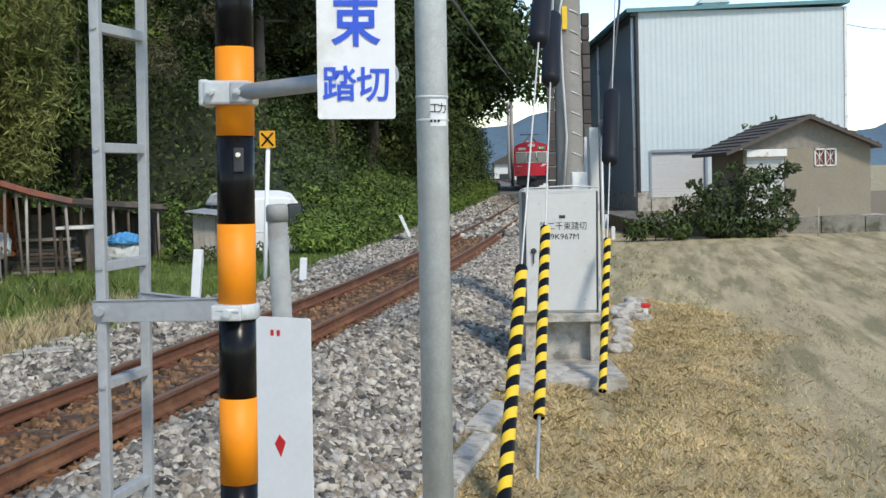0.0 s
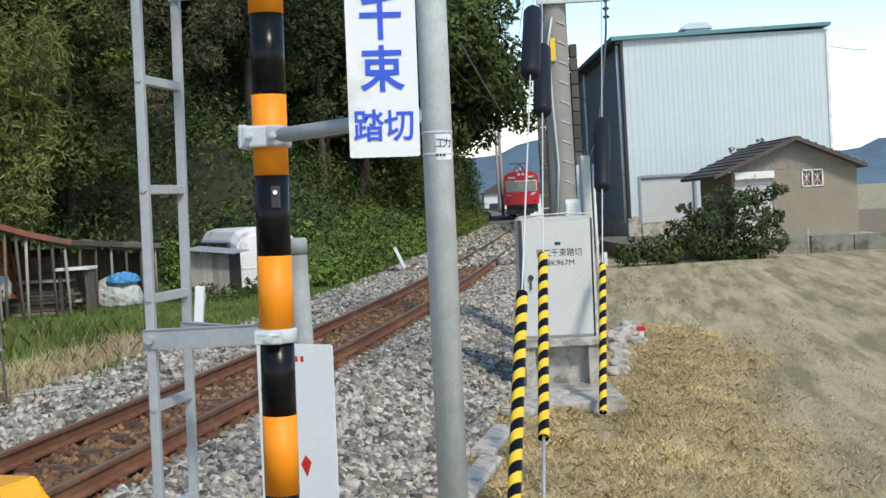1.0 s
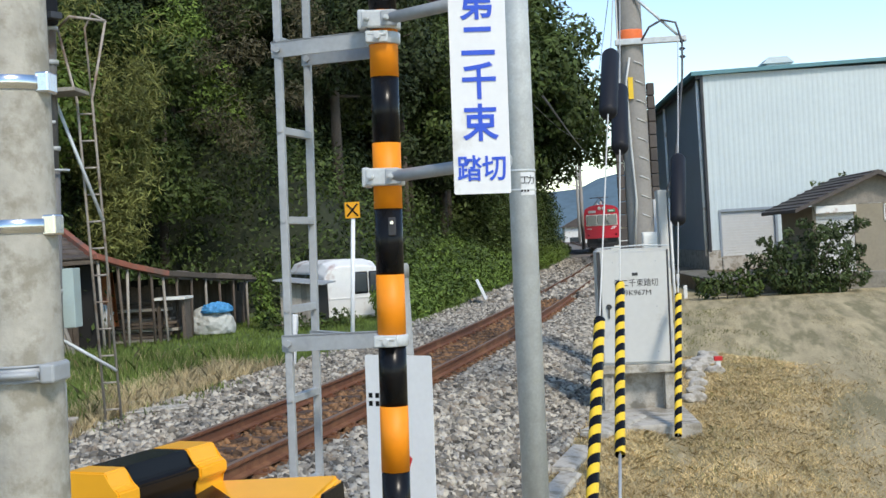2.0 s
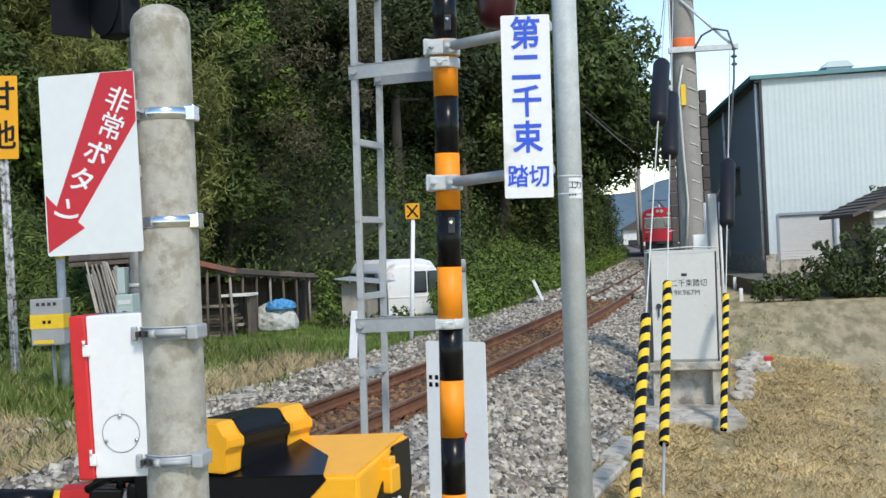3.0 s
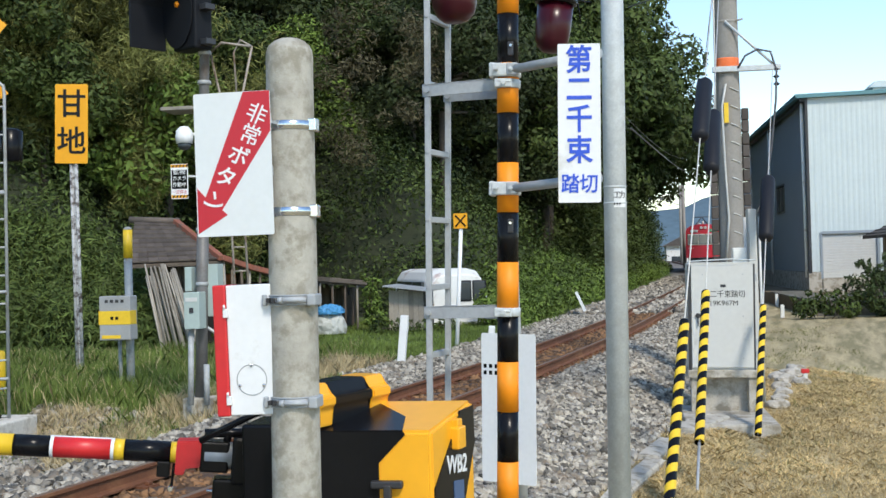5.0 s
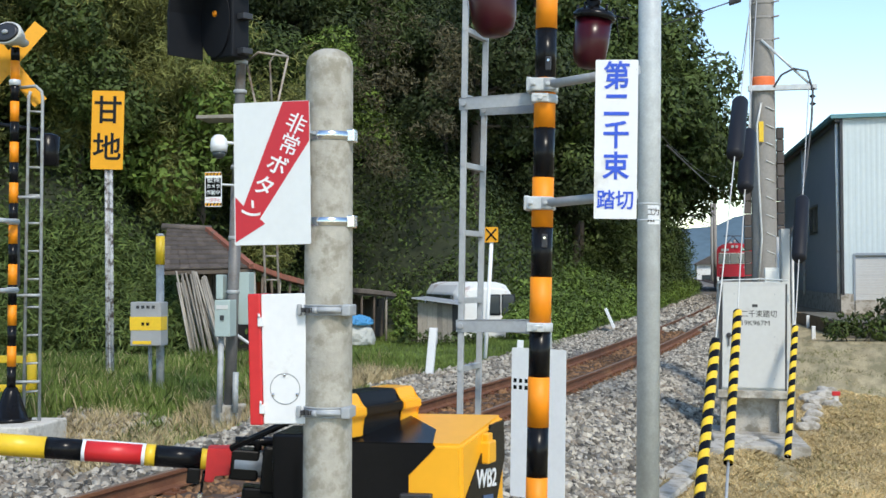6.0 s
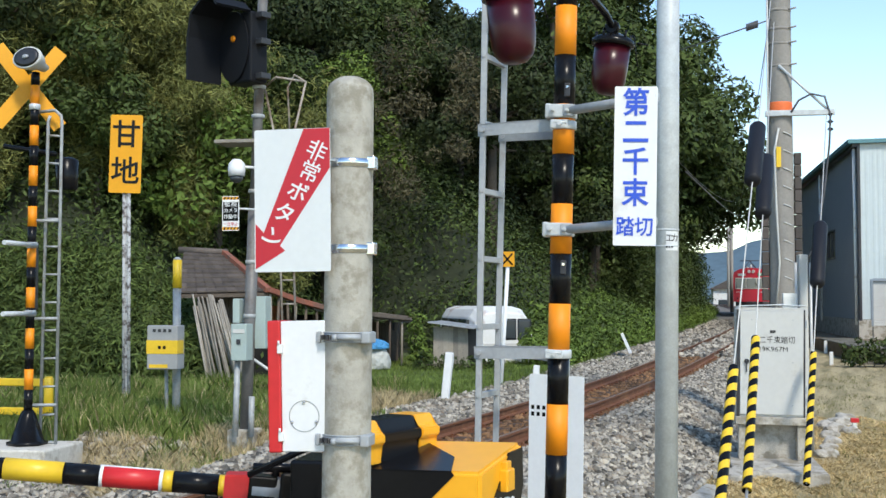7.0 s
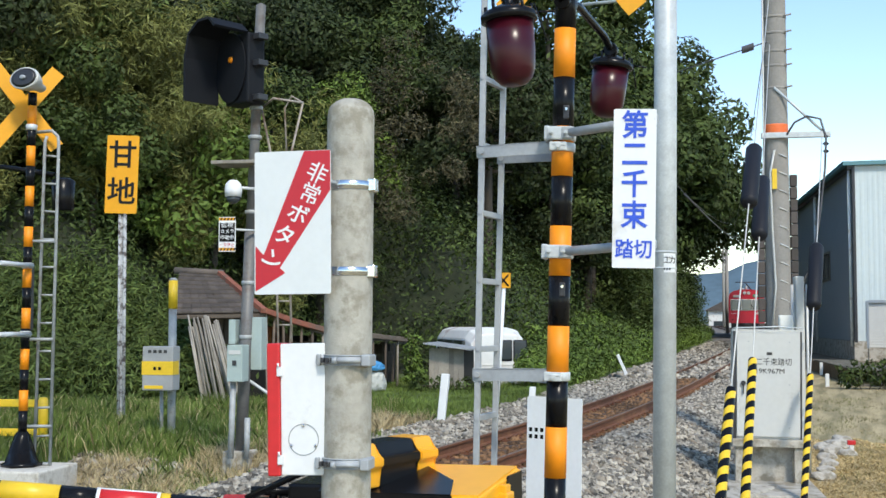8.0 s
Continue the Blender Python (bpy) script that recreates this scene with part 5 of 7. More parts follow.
# ---- corrugated hall ----
def hall():
    t = thing("corrugated_hall", (0, 0, 0), "tall pale blue corrugated steel hall with a roller shutter", "building")
    y0, y1 = 42.0, 61.0
    A, B = Vector((6.810, 42.000, 6.925)), Vector((14.049, 42.000, 6.953))
    xl, xr, zt, zb = A.x, B.x, A.z, 0.490
    d0, d1, dt = 7.232, 9.157, 2.099
    # ribbed front with the shutter's opening cut through
    pitch, dep = 0.18, 0.006
    n = int((xr - xl) / pitch)
    for k in range(3):
        lo, hi, za, zc = ((xl, d0, zb + 0.25, zt), (d0, d1, dt, zt), (d1, xr, zb + 0.25, zt))[k]
        verts, faces = [], []
        x = lo
        prof = []
        while x < hi - 0.02:
            for u, v in ((0, 0), (0.06, 0), (0.08, -dep), (0.16, -dep)):
                if x + u < hi:
                    prof.append((x + u, v))
            x += pitch
        prof.append((hi, 0))
        for u, v in prof:
            verts += [(u, y0 + v, za), (u, y0 + v, zc), (u, y0 + 0.12, za), (u, y0 + 0.12, zc)]
        for i in range(len(prof) - 1):
            a = 4 * i
            faces += [(a, a + 4, a + 5, a + 1), (a + 2, a + 3, a + 7, a + 6), (a + 1, a + 5, a + 7, a + 3), (a, a + 2, a + 6, a + 4)]
        tagged(mesh_from("front_cladding", verts, faces, SIDING, t), "pale blue vertical ribbed cladding")
    # side wall towards the track, shade put into its colour, with a window opening
    bm = bm_new()
    wy0, wy1, wz0, wz1 = 47.83, 50.02, 3.10, 4.19
    for lo, hi, a, b in ((y0 + 0.13, wy0, zb + 0.25, zt), (wy0, wy1, zb + 0.25, wz0), (wy0, wy1, wz1, zt), (wy1, y1, zb + 0.25, zt)):
        y = lo
        while y < hi - 0.01:
            e = min(y + 0.18, hi)
            box(bm, (xl, y, a), (xl + 0.1, min(y + 0.14, e), b))
            if y + 0.14 < e:
                box(bm, (xl + 0.03, y + 0.14, a), (xl + 0.1, e, b))
            y += 0.18
    part("side_cladding", bm, SIDING_SHADE, t, "ribbed side, its blue-grey darkened for shade")
    bm = bm_new()
    box(bm, (xl + 0.04, wy0, wz0), (xl + 0.06, wy1, wz1))
    win = part("window", bm, GLASS_DARK, t)
    bm = bm_new()
    for a, b in (((wy0 - 0.05, wz0 - 0.05), (wy0 + 0.04, wz1 + 0.05)), ((wy1 - 0.04, wz0 - 0.05), (wy1 + 0.05, wz1 + 0.05)), ((wy0, wz1 - 0.03), (wy1, wz1 + 0.05)), ((wy0, wz0 - 0.05), (wy1, wz0 + 0.03)), (((wy0 + wy1) / 2 - 0.03, wz0), ((wy0 + wy1) / 2 + 0.03, wz1))):
        box(bm, (xl - 0.02, a[0], a[1]), (xl + 0.035, b[0], b[1]))
    part("window_frame", bm, DARK_STEEL, win)
    bm = bm_new()
    box(bm, (xr - 0.1, y0 + 0.13, zb), (xr, y1, zt))
    box(bm, (xl, y1 - 0.1, zb), (xr, y1, zt))
    part("rear_wall", bm, SIDING, t)
    # roof and its trims
    bm = bm_new()
    ym = (y0 + y1) / 2
    prism(bm, [(xl - 0.35, zt - 0.02), (xr + 0.1, zt + 0.10), (xr + 0.1, zt + 0.22), (xl - 0.35, zt + 0.12)], y1 - y0 + 0.5, Matrix.Translation((0, y0 - 0.2, 0)))
    part("roof", bm, TEAL, t, "teal metal roof edge")
    bm = bm_new()
    box(bm, (xl - 0.20, y0 - 0.05, zt - 0.14), (xl - 0.02, y1, zt - 0.02), bevel=0.02)
    part("gutter", bm, DARK_STEEL, t)
    for y in (y0 + 0.25, y0 + 9.5, y1 - 2.2):
        bm = bm_new()
        tube(bm, [(xl - 0.10, y, zt - 0.1), (xl - 0.08, y, zb + 0.05)], 0.055, n=10)
        part("downpipe", bm, WORN_WHITE, t)
    bm = bm_new()
    box(bm, (xl - 0.03, y0 - 0.06, zb + 0.2), (xl + 0.07, y0 + 0.1, zt), bevel=0.01)
    part("corner_trim", bm, DARK_STEEL, t)
    bm = bm_new()
    box(bm, (xr - 0.06, y0 - 0.05, zb + 0.2), (xr + 0.05, y0 + 0.1, zt), bevel=0.01)
    part("corner_trim", bm, WORN_WHITE, t)
    # plinth
    bm = bm_new()
    box(bm, (xl - 0.05, y0 - 0.04, -0.6), (d0, y0 + 0.3, zb + 0.24), bevel=0.01)
    box(bm, (d1, y0 - 0.04, -0.6), (xr + 0.05, y0 + 0.3, zb + 0.24), bevel=0.01)
    box(bm, (xl - 0.05, y0 + 0.3, -0.6), (xl + 0.2, y1, zb + 0.24), bevel=0.01)
    box(bm, (d0, y0 - 0.1, -0.6), (d1, y0 + 0.3, zb + 0.02), bevel=0.01)
    part("plinth", bm, PALE_CONCRETE, t)
    # roller shutter
    sh = None
    z = zb + 0.03
    k = 0
    while z < dt - 0.02:
        bm = bm_new()
        box(bm, (d0 + 0.03, y0 + 0.05, z), (d1 - 0.03, y0 + 0.075, min(z + 0.088, dt)), bevel=0.006)
        part("shutter_slat", bm, SHUTTER, t)
        z += 0.095
    bm = bm_new()
    for a, b in ((d0 - 0.05, d0 + 0.03), (d1 - 0.03, d1 + 0.05)):
        box(bm, (a, y0 - 0.045, zb), (b, y0 + 0.05, dt + 0.05))
    box(bm, (d0 + 0.03, y0 - 0.045, dt - 0.02), (d1 - 0.03, y0 + 0.05, dt + 0.07))
    part("shutter_frame", bm, SIDING_SHADE, t)
    # roof ventilator
    vx = 10.307
    bm = bm_new()
    box(bm, (vx - 0.45, 45.5, zt + 0.15), (vx + 0.45, 46.6, zt + 0.72), bevel=0.03)
    prism(bm, [(vx - 0.6, zt + 0.72), (vx + 0.6, zt + 0.72), (vx + 0.35, zt + 0.95), (vx - 0.35, zt + 0.95)], 1.3, Matrix.Translation((0, 45.4, 0)))
    part("roof_ventilator", bm, SIDING, t)
    bm = bm_new()
    box(bm, (xl, y0 + 0.2, zb), (xr, y1 - 0.2, zb + 0.05))
    part("floor_slab", bm, PALE_CONCRETE, t)


hall()


# ---- small shed ----
def shed():
    t = thing("garden_shed", (0, 0, 0), "tan plaster shed with a dark gabled roof", "shed")
    y0, y1 = 34.0, 38.0
    xl, xr = 8.466, 12.050
    L, P, R = Vector((7.906, 34.000, 1.913)), Vector((10.254, 34.000, 2.908)), Vector((12.232, 34.000, 2.013))
    zb = 0.055
    ze = 1.973
    wx0, wx1, wz0, wz1 = 10.464, 11.085, 1.452, 1.944
    dx0, dx1, dz = 8.554, 9.635, 1.753
    for a, b, c, d in ((xl, dx0, zb, ze), (dx0, dx1, dz, ze), (dx1, wx0, zb, ze), (wx0, wx1, zb, wz0), (wx0, wx1, wz1, ze), (wx1, xr, zb, ze)):
        bm = bm_new()
        box(bm, (a, y0, c), (b, y0 + 0.12, d))
        part("front_wall", bm, PLASTER, t)
    for a, b in (((xl, y0 + 0.12), (xl + 0.12, y1)), ((xr - 0.12, y0 + 0.12), (xr, y1)), ((xl + 0.12, y1 - 0.12), (xr - 0.12, y1))):
        bm = bm_new()
        box(bm, (*a, zb), (*b, ze))
        part("wall", bm, PLASTER, t)
    bm = bm_new()
    prism(bm, [(xl, ze + 0.005), (xr, ze + 0.005), (xr, R.z + 0.02), (P.x, P.z - 0.08), (xl, L.z + 0.10)], 0.10, Matrix.Translation((0, y0 - 0.01, 0)))
    part("gable", bm, PALE_WOOD, t, "pale grey gable boards")
    for E, s in ((L, -1), (R, 1)):
        bm = bm_new()
        prism(bm, [(P.x, P.z), (E.x, E.z), (E.x, E.z - 0.10), (P.x, P.z - 0.12)], y1 - y0 + 0.7, Matrix.Translation((0, y0 - 0.4, 0)))
        part("roof_slope", bm, ROOF_DARK, t)
        bm = bm_new()
        nrm = Vector((P.x - E.x, 0, P.z - E.z))
        for k in range(9):
            q = Vector((P.x, 0, P.z)).lerp(Vector((E.x, 0, E.z)), (k + 0.5) / 9)
            rod(bm, (q.x, y0 - 0.42, q.z + 0.01), (q.x, y1 + 0.3, q.z + 0.01), 0.025, n=6)
        part("roof_rib", bm, ROOF_DARK, t)
    bm = bm_new()
    box(bm, (dx0 - 0.03, y0 - 0.16, dz), (dx1 + 0.02, y0 - 0.002, dz + 0.21), bevel=0.015)
    part("shutter_box", bm, WORN_WHITE, t)
    z = zb
    while z < dz - 0.01:
        bm = bm_new()
        box(bm, (dx0 + 0.01, y0 + 0.03, z), (dx1 - 0.01, y0 + 0.05, min(z + 0.085, dz)), bevel=0.005)
        part("shutter_slat", bm, SHUTTER, t)
        z += 0.09
    bm = bm_new()
    f = 0.035
    xm = (wx0 + wx1) / 2
    for a, b, c, d in ((wx0, wx0 + f, wz0, wz1), (wx1 - f, wx1, wz0, wz1), (xm - f / 2, xm + f / 2, wz0, wz1), (wx0, wx1, wz1 - f, wz1), (wx0, wx1, wz0, wz0 + f)):
        box(bm, (a, y0 - 0.03, c), (b, y0 + 0.06, d))
    fr = part("window_frame", bm, WORN_WHITE, t)
    bm = bm_new()
    box(bm, (wx0 + f, y0 + 0.05, wz0 + f), (wx1 - f, y0 + 0.055, wz1 - f))
    part("pane", bm, material("window_screen", (0.20, 0.07, 0.06), 0.5, vary=0.15), fr)
    bm = bm_new()
    for cx in ((wx0 + xm) / 2, (xm + wx1) / 2):
        cz, rw, rh = (wz0 + wz1) / 2, (xm - wx0) / 2 - f * 0.6, (wz1 - wz0) / 2 - f
        for sx, sz in ((1, 1), (1, -1), (0, 1)):
            rod(bm, (cx - sx * rw, y0 + 0.03, cz - sz * rh), (cx + sx * rw, y0 + 0.03, cz + sz * rh), 0.010, n=5)
    part("lattice", bm, WORN_WHITE, fr)
    bm = bm_new()
    box(bm, (xl - 0.3, y0 - 0.5, zb - 0.12), (xr + 0.4, y1 + 0.2, zb))
    part("floor_slab", bm, PALE_CONCRETE, t)
    bm = bm_new()
    rod(bm, (xr + 0.0, 39.2, zb), (xr + 0.0, 39.2, P.z + 0.05), 0.09, n=12)
    part("flue", bm, RED_TIN, t, "rusty brown flue pipe")


shed()

# ---- retaining wall below the shed ----
OLD_CONCRETE = material("old_dark_concrete", (0.20, 0.185, 0.155), 0.9, vary=0.25, scale=3, bump=0.4, stain=(0.09, 0.085, 0.06), stain_amount=0.5, stain_scale=2, per_object=0.2)
rw = setting(thing("retaining_wall", (0, 0, 0), "low grey concrete retaining wall below the shed", "wall"))
x = 5.393
k = 0
while x < 30:
    bm = bm_new()
    zt = 0.087 + 0.02 * math.sin(k * 2.1)
    box(bm, (x, 32.4, -0.7), (x + 1.17, 33.0 if k else 42, zt), bevel=0.02)
    part("wall_block", bm, OLD_CONCRETE, rw)
    x += 1.19
    k += 1
bm = bm_new()
box(bm, (5.393, 33.0, -0.7), (60, 64, 0.087 - 0.04))
setting(part("terrace", bm, EARTH), "earth terrace behind the retaining wall", "ground")


# ---- bushes ----
def bush(name, centre, clumps, leaves, size, mat, label, seed, stems=9):
    r = np.random.default_rng(seed)
    rr = random.Random(seed)
    t = thing(name, centre, label, "bush")
    bm = bm_new()
    ends = []
    for (x, y, z, q) in clumps:
        a = Vector((x * 0.25, y * 0.25, -0.1))
        mid = a.lerp(Vector((x, y, z)), 0.5) + Vector((rr.uniform(-0.15, 0.15), 0, 0.1))
        tube(bm, [a, mid, (x, y, z)], 0.014, n=5)
        for _ in range(3):
            e = Vector((x, y, z)) + Vector((rr.uniform(-1, 1), rr.uniform(-1, 1), rr.uniform(-0.2, 1))) * q * 1.25
            tube(bm, [(x, y, z), e], 0.006, n=4)
            ends.append((*e, q * 0.28))
    part("stem", bm, BARK, t)
    v, f = leaf_cloud(r, [*clumps, *ends], leaves, size, squash=0.85)
    crown = np_mesh("crown", v, f, mat, t)
    return t


bc = Vector((7.588, 31.500, -0.414))
s = 31.5 / 2131.0
B = []
for px, py, pr in ((1232, 378, 24), (1215, 352, 12), (1258, 388, 34), (1248, 348, 22), (1290, 350, 40), (1300, 395, 36), (1340, 345, 44), (1350, 395, 36), (1320, 315, 24), (1385, 390, 26), (1362, 310, 22), (1400, 300, 12), (1236, 328, 9), (1270, 405, 24), (1200, 368, 8), (1388, 350, 20), (1330, 410, 24)):
    B.append(((px - 1300) * s, random.Random(px).uniform(-0.35, 0.35), (425 - py) * s, pr * s))
bush("fig_bush", (bc.x, 31.5, bc.z), B, 5200, 0.075, LEAF_BUSH, "dense dark green bush with arching twigs", 31)
bush("shrub", (10.7, 39.8, 2.351 - 1.2), [(-0.5, 0, 1.25, 0.38), (0.1, 0, 1.5, 0.42), (0.7, 0, 1.3, 0.36), (-0.1, 0, 1.0, 0.5), (0.5, 0.2, 0.9, 0.5), (0, 0, 0.3, 0.4)], 1500, 0.08, LEAF_MID, "rounded green shrub behind the shed roof", 32)
bush("shrub", (5.351, 31.0, ground_z(5, 31)), [(-0.4, 0, 0.3, 0.35), (0.2, 0.1, 0.45, 0.4), (0.7, 0, 0.3, 0.35)], 900, 0.08, LEAF_MID, "low green shrub on the retaining wall", 33)
for px in (1184, 1356, 1192, 1464 - 20):
    t = thing("plant_stake", (7.521 + (px - 1300) * s, 31.1, ground_z(7, 31)), "thin pale stake beside the bush", "stake", "plant stakes")
    bm = bm_new()
    rod(bm, (0, 0, -0.1), (0.03, 0, 0.75), 0.018, n=6)
    part("stake", bm, PALE_WOOD, t)


# ---- red train ----
def train():
    Y = 74.0
    d = track_dir(Y)
    m = Matrix.Translation((track_x(Y), Y, RAIL_Z + climb(Y))) @ Matrix.Rotation(math.atan2(-d.x, d.y), 4, "Z") @ Matrix.Diagonal((1 / K, 1 / K, 1 / K, 1))
    t = thing("commuter_train", m, "red commuter railcar on the bending track", "train")
    w = 1.40
    side = [(-w, 1.0), (-w, 3.10), (-w * 0.94, 3.38), (-w * 0.72, 3.58), (-w * 0.4, 3.68), (0, 3.71), (w * 0.4, 3.68), (w * 0.72, 3.58), (w * 0.94, 3.38), (w, 3.10), (w, 1.0)]
    bm = bm_new()
    prism(bm, side, 19.5)
    part("body", bm, TRAIN_RED, t)
    # front fittings, all a little proud of the red face
    bm = bm_new()
    box(bm, (-w + 0.14, -0.05, 2.02), (w - 0.14, -0.005, 2.92), bevel=0.03)
    ws = part("window_band", bm, WORN_WHITE, t, "white-rimmed windscreen band")
    for a, b in ((-1.20, -0.42), (-0.37, 0.40), (0.45, 1.20)):
        bm = bm_new()
        box(bm, (a, -0.07, 2.09), (b, -0.045, 2.86), bevel=0.03)
        part("windscreen", bm, TRAIN_GLASS, ws)
    bm = bm_new()
    tube(bm, [(0.55, -0.10, 2.12), (0.30, -0.11, 2.55)], 0.02, n=6)
    part("wiper", bm, BLACK, t)
    bm = bm_new()
    box(bm, (0.50, -0.06, 3.08), (1.12, -0.005, 3.32), bevel=0.03)
    dest = part("destination_blind", bm, material("green_blind", (0.05, 0.30, 0.16), 0.4), t, "green destination blind")
    bm = bm_new()
    bars(bm, 0.8, 3.2, 0.4, 0.16, 1, 0.7, y=-0.072)
    part("lettering", bm, WHITE, dest)
    bm = bm_new()
    box(bm, (-1.05, -0.06, 3.06), (-0.45, -0.005, 3.26), bevel=0.03)
    part("number_blind", bm, BOX_GREY, t)
    for x in (-0.16, 0.16):
        bm = bm_new()
        lathe(bm, [(0.13, 0), (0.13, 0.05), (0.10, 0.07)], Matrix.Translation((x, -0.01, 3.42)) @ Matrix.Rotation(radians(90), 4, "X"), n=18)
        part("headlamp", bm, BOX_GREY, t)
    # a plain white shape for the operator's mark
    bm = bm_new()
    box(bm, (0.72, -0.015, 1.72), (0.90, -0.004, 1.80))
    box(bm, (0.84, -0.015, 1.80), (0.90, -0.004, 1.94))
    box(bm, (0.94, -0.015, 1.72), (1.00, -0.004, 1.94))
    box(bm, (1.0, -0.015, 1.84), (1.16, -0.004, 1.94))
    part("operator_mark", bm, WHITE, t)
    bm = bm_new()
    bars(bm, -1.0, 1.78, 0.40, 0.10, 1, 0.7, y=-0.012)
    part("lettering", bm, WHITE, t)
    for x in (-1.1, 1.1):
        bm = bm_new()
        lathe(bm, [(0.07, 0), (0.07, 0.03), (0.04, 0.05)], Matrix.Translation((x, -0.005, 1.28)) @ Matrix.Rotation(radians(90), 4, "X"), n=14)
        part("tail_lamp", bm, LENS, t)
    bm = bm_new()
    box(bm, (-0.35, -0.35, 0.72), (0.35, 0.2, 1.02), bevel=0.03)
    box(bm, (-0.16, -0.6, 0.76), (0.16, -0.3, 0.98), bevel=0.03)
    part("coupler", bm, DARK_STEEL, t)
    bm = bm_new()
    box(bm, (-1.15, -0.1, 0.42), (1.15, 0.0, 0.58), bevel=0.02)
    box(bm, (-0.9, -0.08, 0.22), (0.9, -0.02, 0.44), bevel=0.02)
    box(bm, (-1.2, 0.3, 0.35), (1.2, 19.0, 1.0))
    part("underframe", bm, DARK_STEEL, t)
    for y in (2.2, 4.3, 15.0, 17.1):
        for x in (-0.56, 0.56):
            bm = bm_new()
            rod(bm, (x - 0.06, y, 0.43), (x + 0.06, y, 0.43), 0.43, n=24)
            part("wheel", bm, DARK_STEEL, t)
    bm = bm_new()
    rod(bm, (0.0, 0.6, 3.7), (0.0, 0.6, 3.98), 0.08, n=10)
    rod(bm, (-0.3, 0.6, 3.7), (-0.3, 0.6, 3.82), 0.12, n=10)
    part("whistle_cover", bm, BOX_GREY, t)
    bm = bm_new()
    for pts in ([(-0.6, 6, 3.75), (0, 7.2, 4.5), (-0.6, 8.4, 3.75)], [(0.6, 6, 3.75), (0, 7.2, 4.5), (0.6, 8.4, 3.75)], [(-0.8, 7.2, 4.52), (0.8, 7.2, 4.52)]):
        tube(bm, pts, 0.035, n=6)
    part("pantograph", bm, DARK_STEEL, t)
    for k in range(7):
        bm = bm_new()
        box(bm, (w - 0.02, 1.6 + k * 2.5, 2.05), (w + 0.012, 3.3 + k * 2.5, 2.85), bevel=0.02)
        part("side_window", bm, TRAIN_GLASS, t)


TRAIN_GLASS = material("train_glass", (0.20, 0.23, 0.24), 0.12, vary=0.05)
train()


# ---- far hills and roofs on the plain ----
def far_ridge(name, y, x0, x1, base, height, seed, label):
    verts, faces = [], []
    n = 80
    for i in range(n + 1):
        x = x0 + (x1 - x0) * i / n
        h = height * (0.55 + 0.5 * noise.noise((i * 0.09, seed, 0)) + 0.16 * noise.noise((i * 0.4, seed, 4)))
        verts += [(x, y - 160, base), (x, y, base + max(h, 4)), (x, y + 160, base)]
    for i in range(n):
        a = 3 * i
        faces += [(a, a + 3, a + 4, a + 1), (a + 1, a + 4, a + 5, a + 2)]
    return setting(mesh_from(name, verts, faces, HILL_HAZE, smooth=True), label, "hills")


far_ridge("backdrop_hills", 1500, -200, 1700, -5, 120, 2.0, "wooded hills far across the plain, tinted blue for haze")
rr = random.Random(8)
for k in range(7):
    x, y = 8.6 + k * 3.6 + rr.uniform(-1, 1), 118 + rr.uniform(-6, 22)
    if x > 22:
        continue
    t = thing("far_house", (x, y, -0.4), "small far house with a grey roof", "house", "houses on the plain")
    bm = bm_new()
    ww, hh = rr.uniform(2.0, 3.0), rr.uniform(2.4, 3.4)
    box(bm, (-ww, 0, 0), (ww, 6, hh))
    part("wall", bm, WORN_WHITE, t)
    bm = bm_new()
    prism(bm, [(-ww - 0.4, hh), (ww + 0.4, hh), (0, hh + 1.3)], 6.8, Matrix.Translation((0, -0.4, 0)))
    part("roof", bm, ROOF_DARK, t)
    for u in (-0.5, 0.5):
        bm = bm_new()
        box(bm, (u * ww - 0.5, -0.03, 0.9), (u * ww + 0.5, 0.02, 1.9))
        part("window", bm, GLASS_DARK, t)
for x, y, h in ((5.2, 90, 8), (6.6, 120, 9)):
    t = thing("far_mast", (x, y, -0.4), "far slim catenary mast beside the line", "mast", "catenary masts")
    bm = bm_new()
    rod(bm, (0, 0, 0), (0, 0, h), 0.14, n=10)
    part("mast", bm, POLE_CONCRETE, t)
    bm = bm_new()
    rod(bm, (0, 0, h - 1.4), (-3.2, 0, h - 1.2), 0.05, n=6)
    rod(bm, (0, 0, h - 2.4), (-3.0, 0, h - 1.3), 0.04, n=6)
    rod(bm, (-2.9, 0, h - 1.3), (-2.9, 0, h - 2.3), 0.04, n=6)
    part("bracket", bm, GREY_STEEL, t)


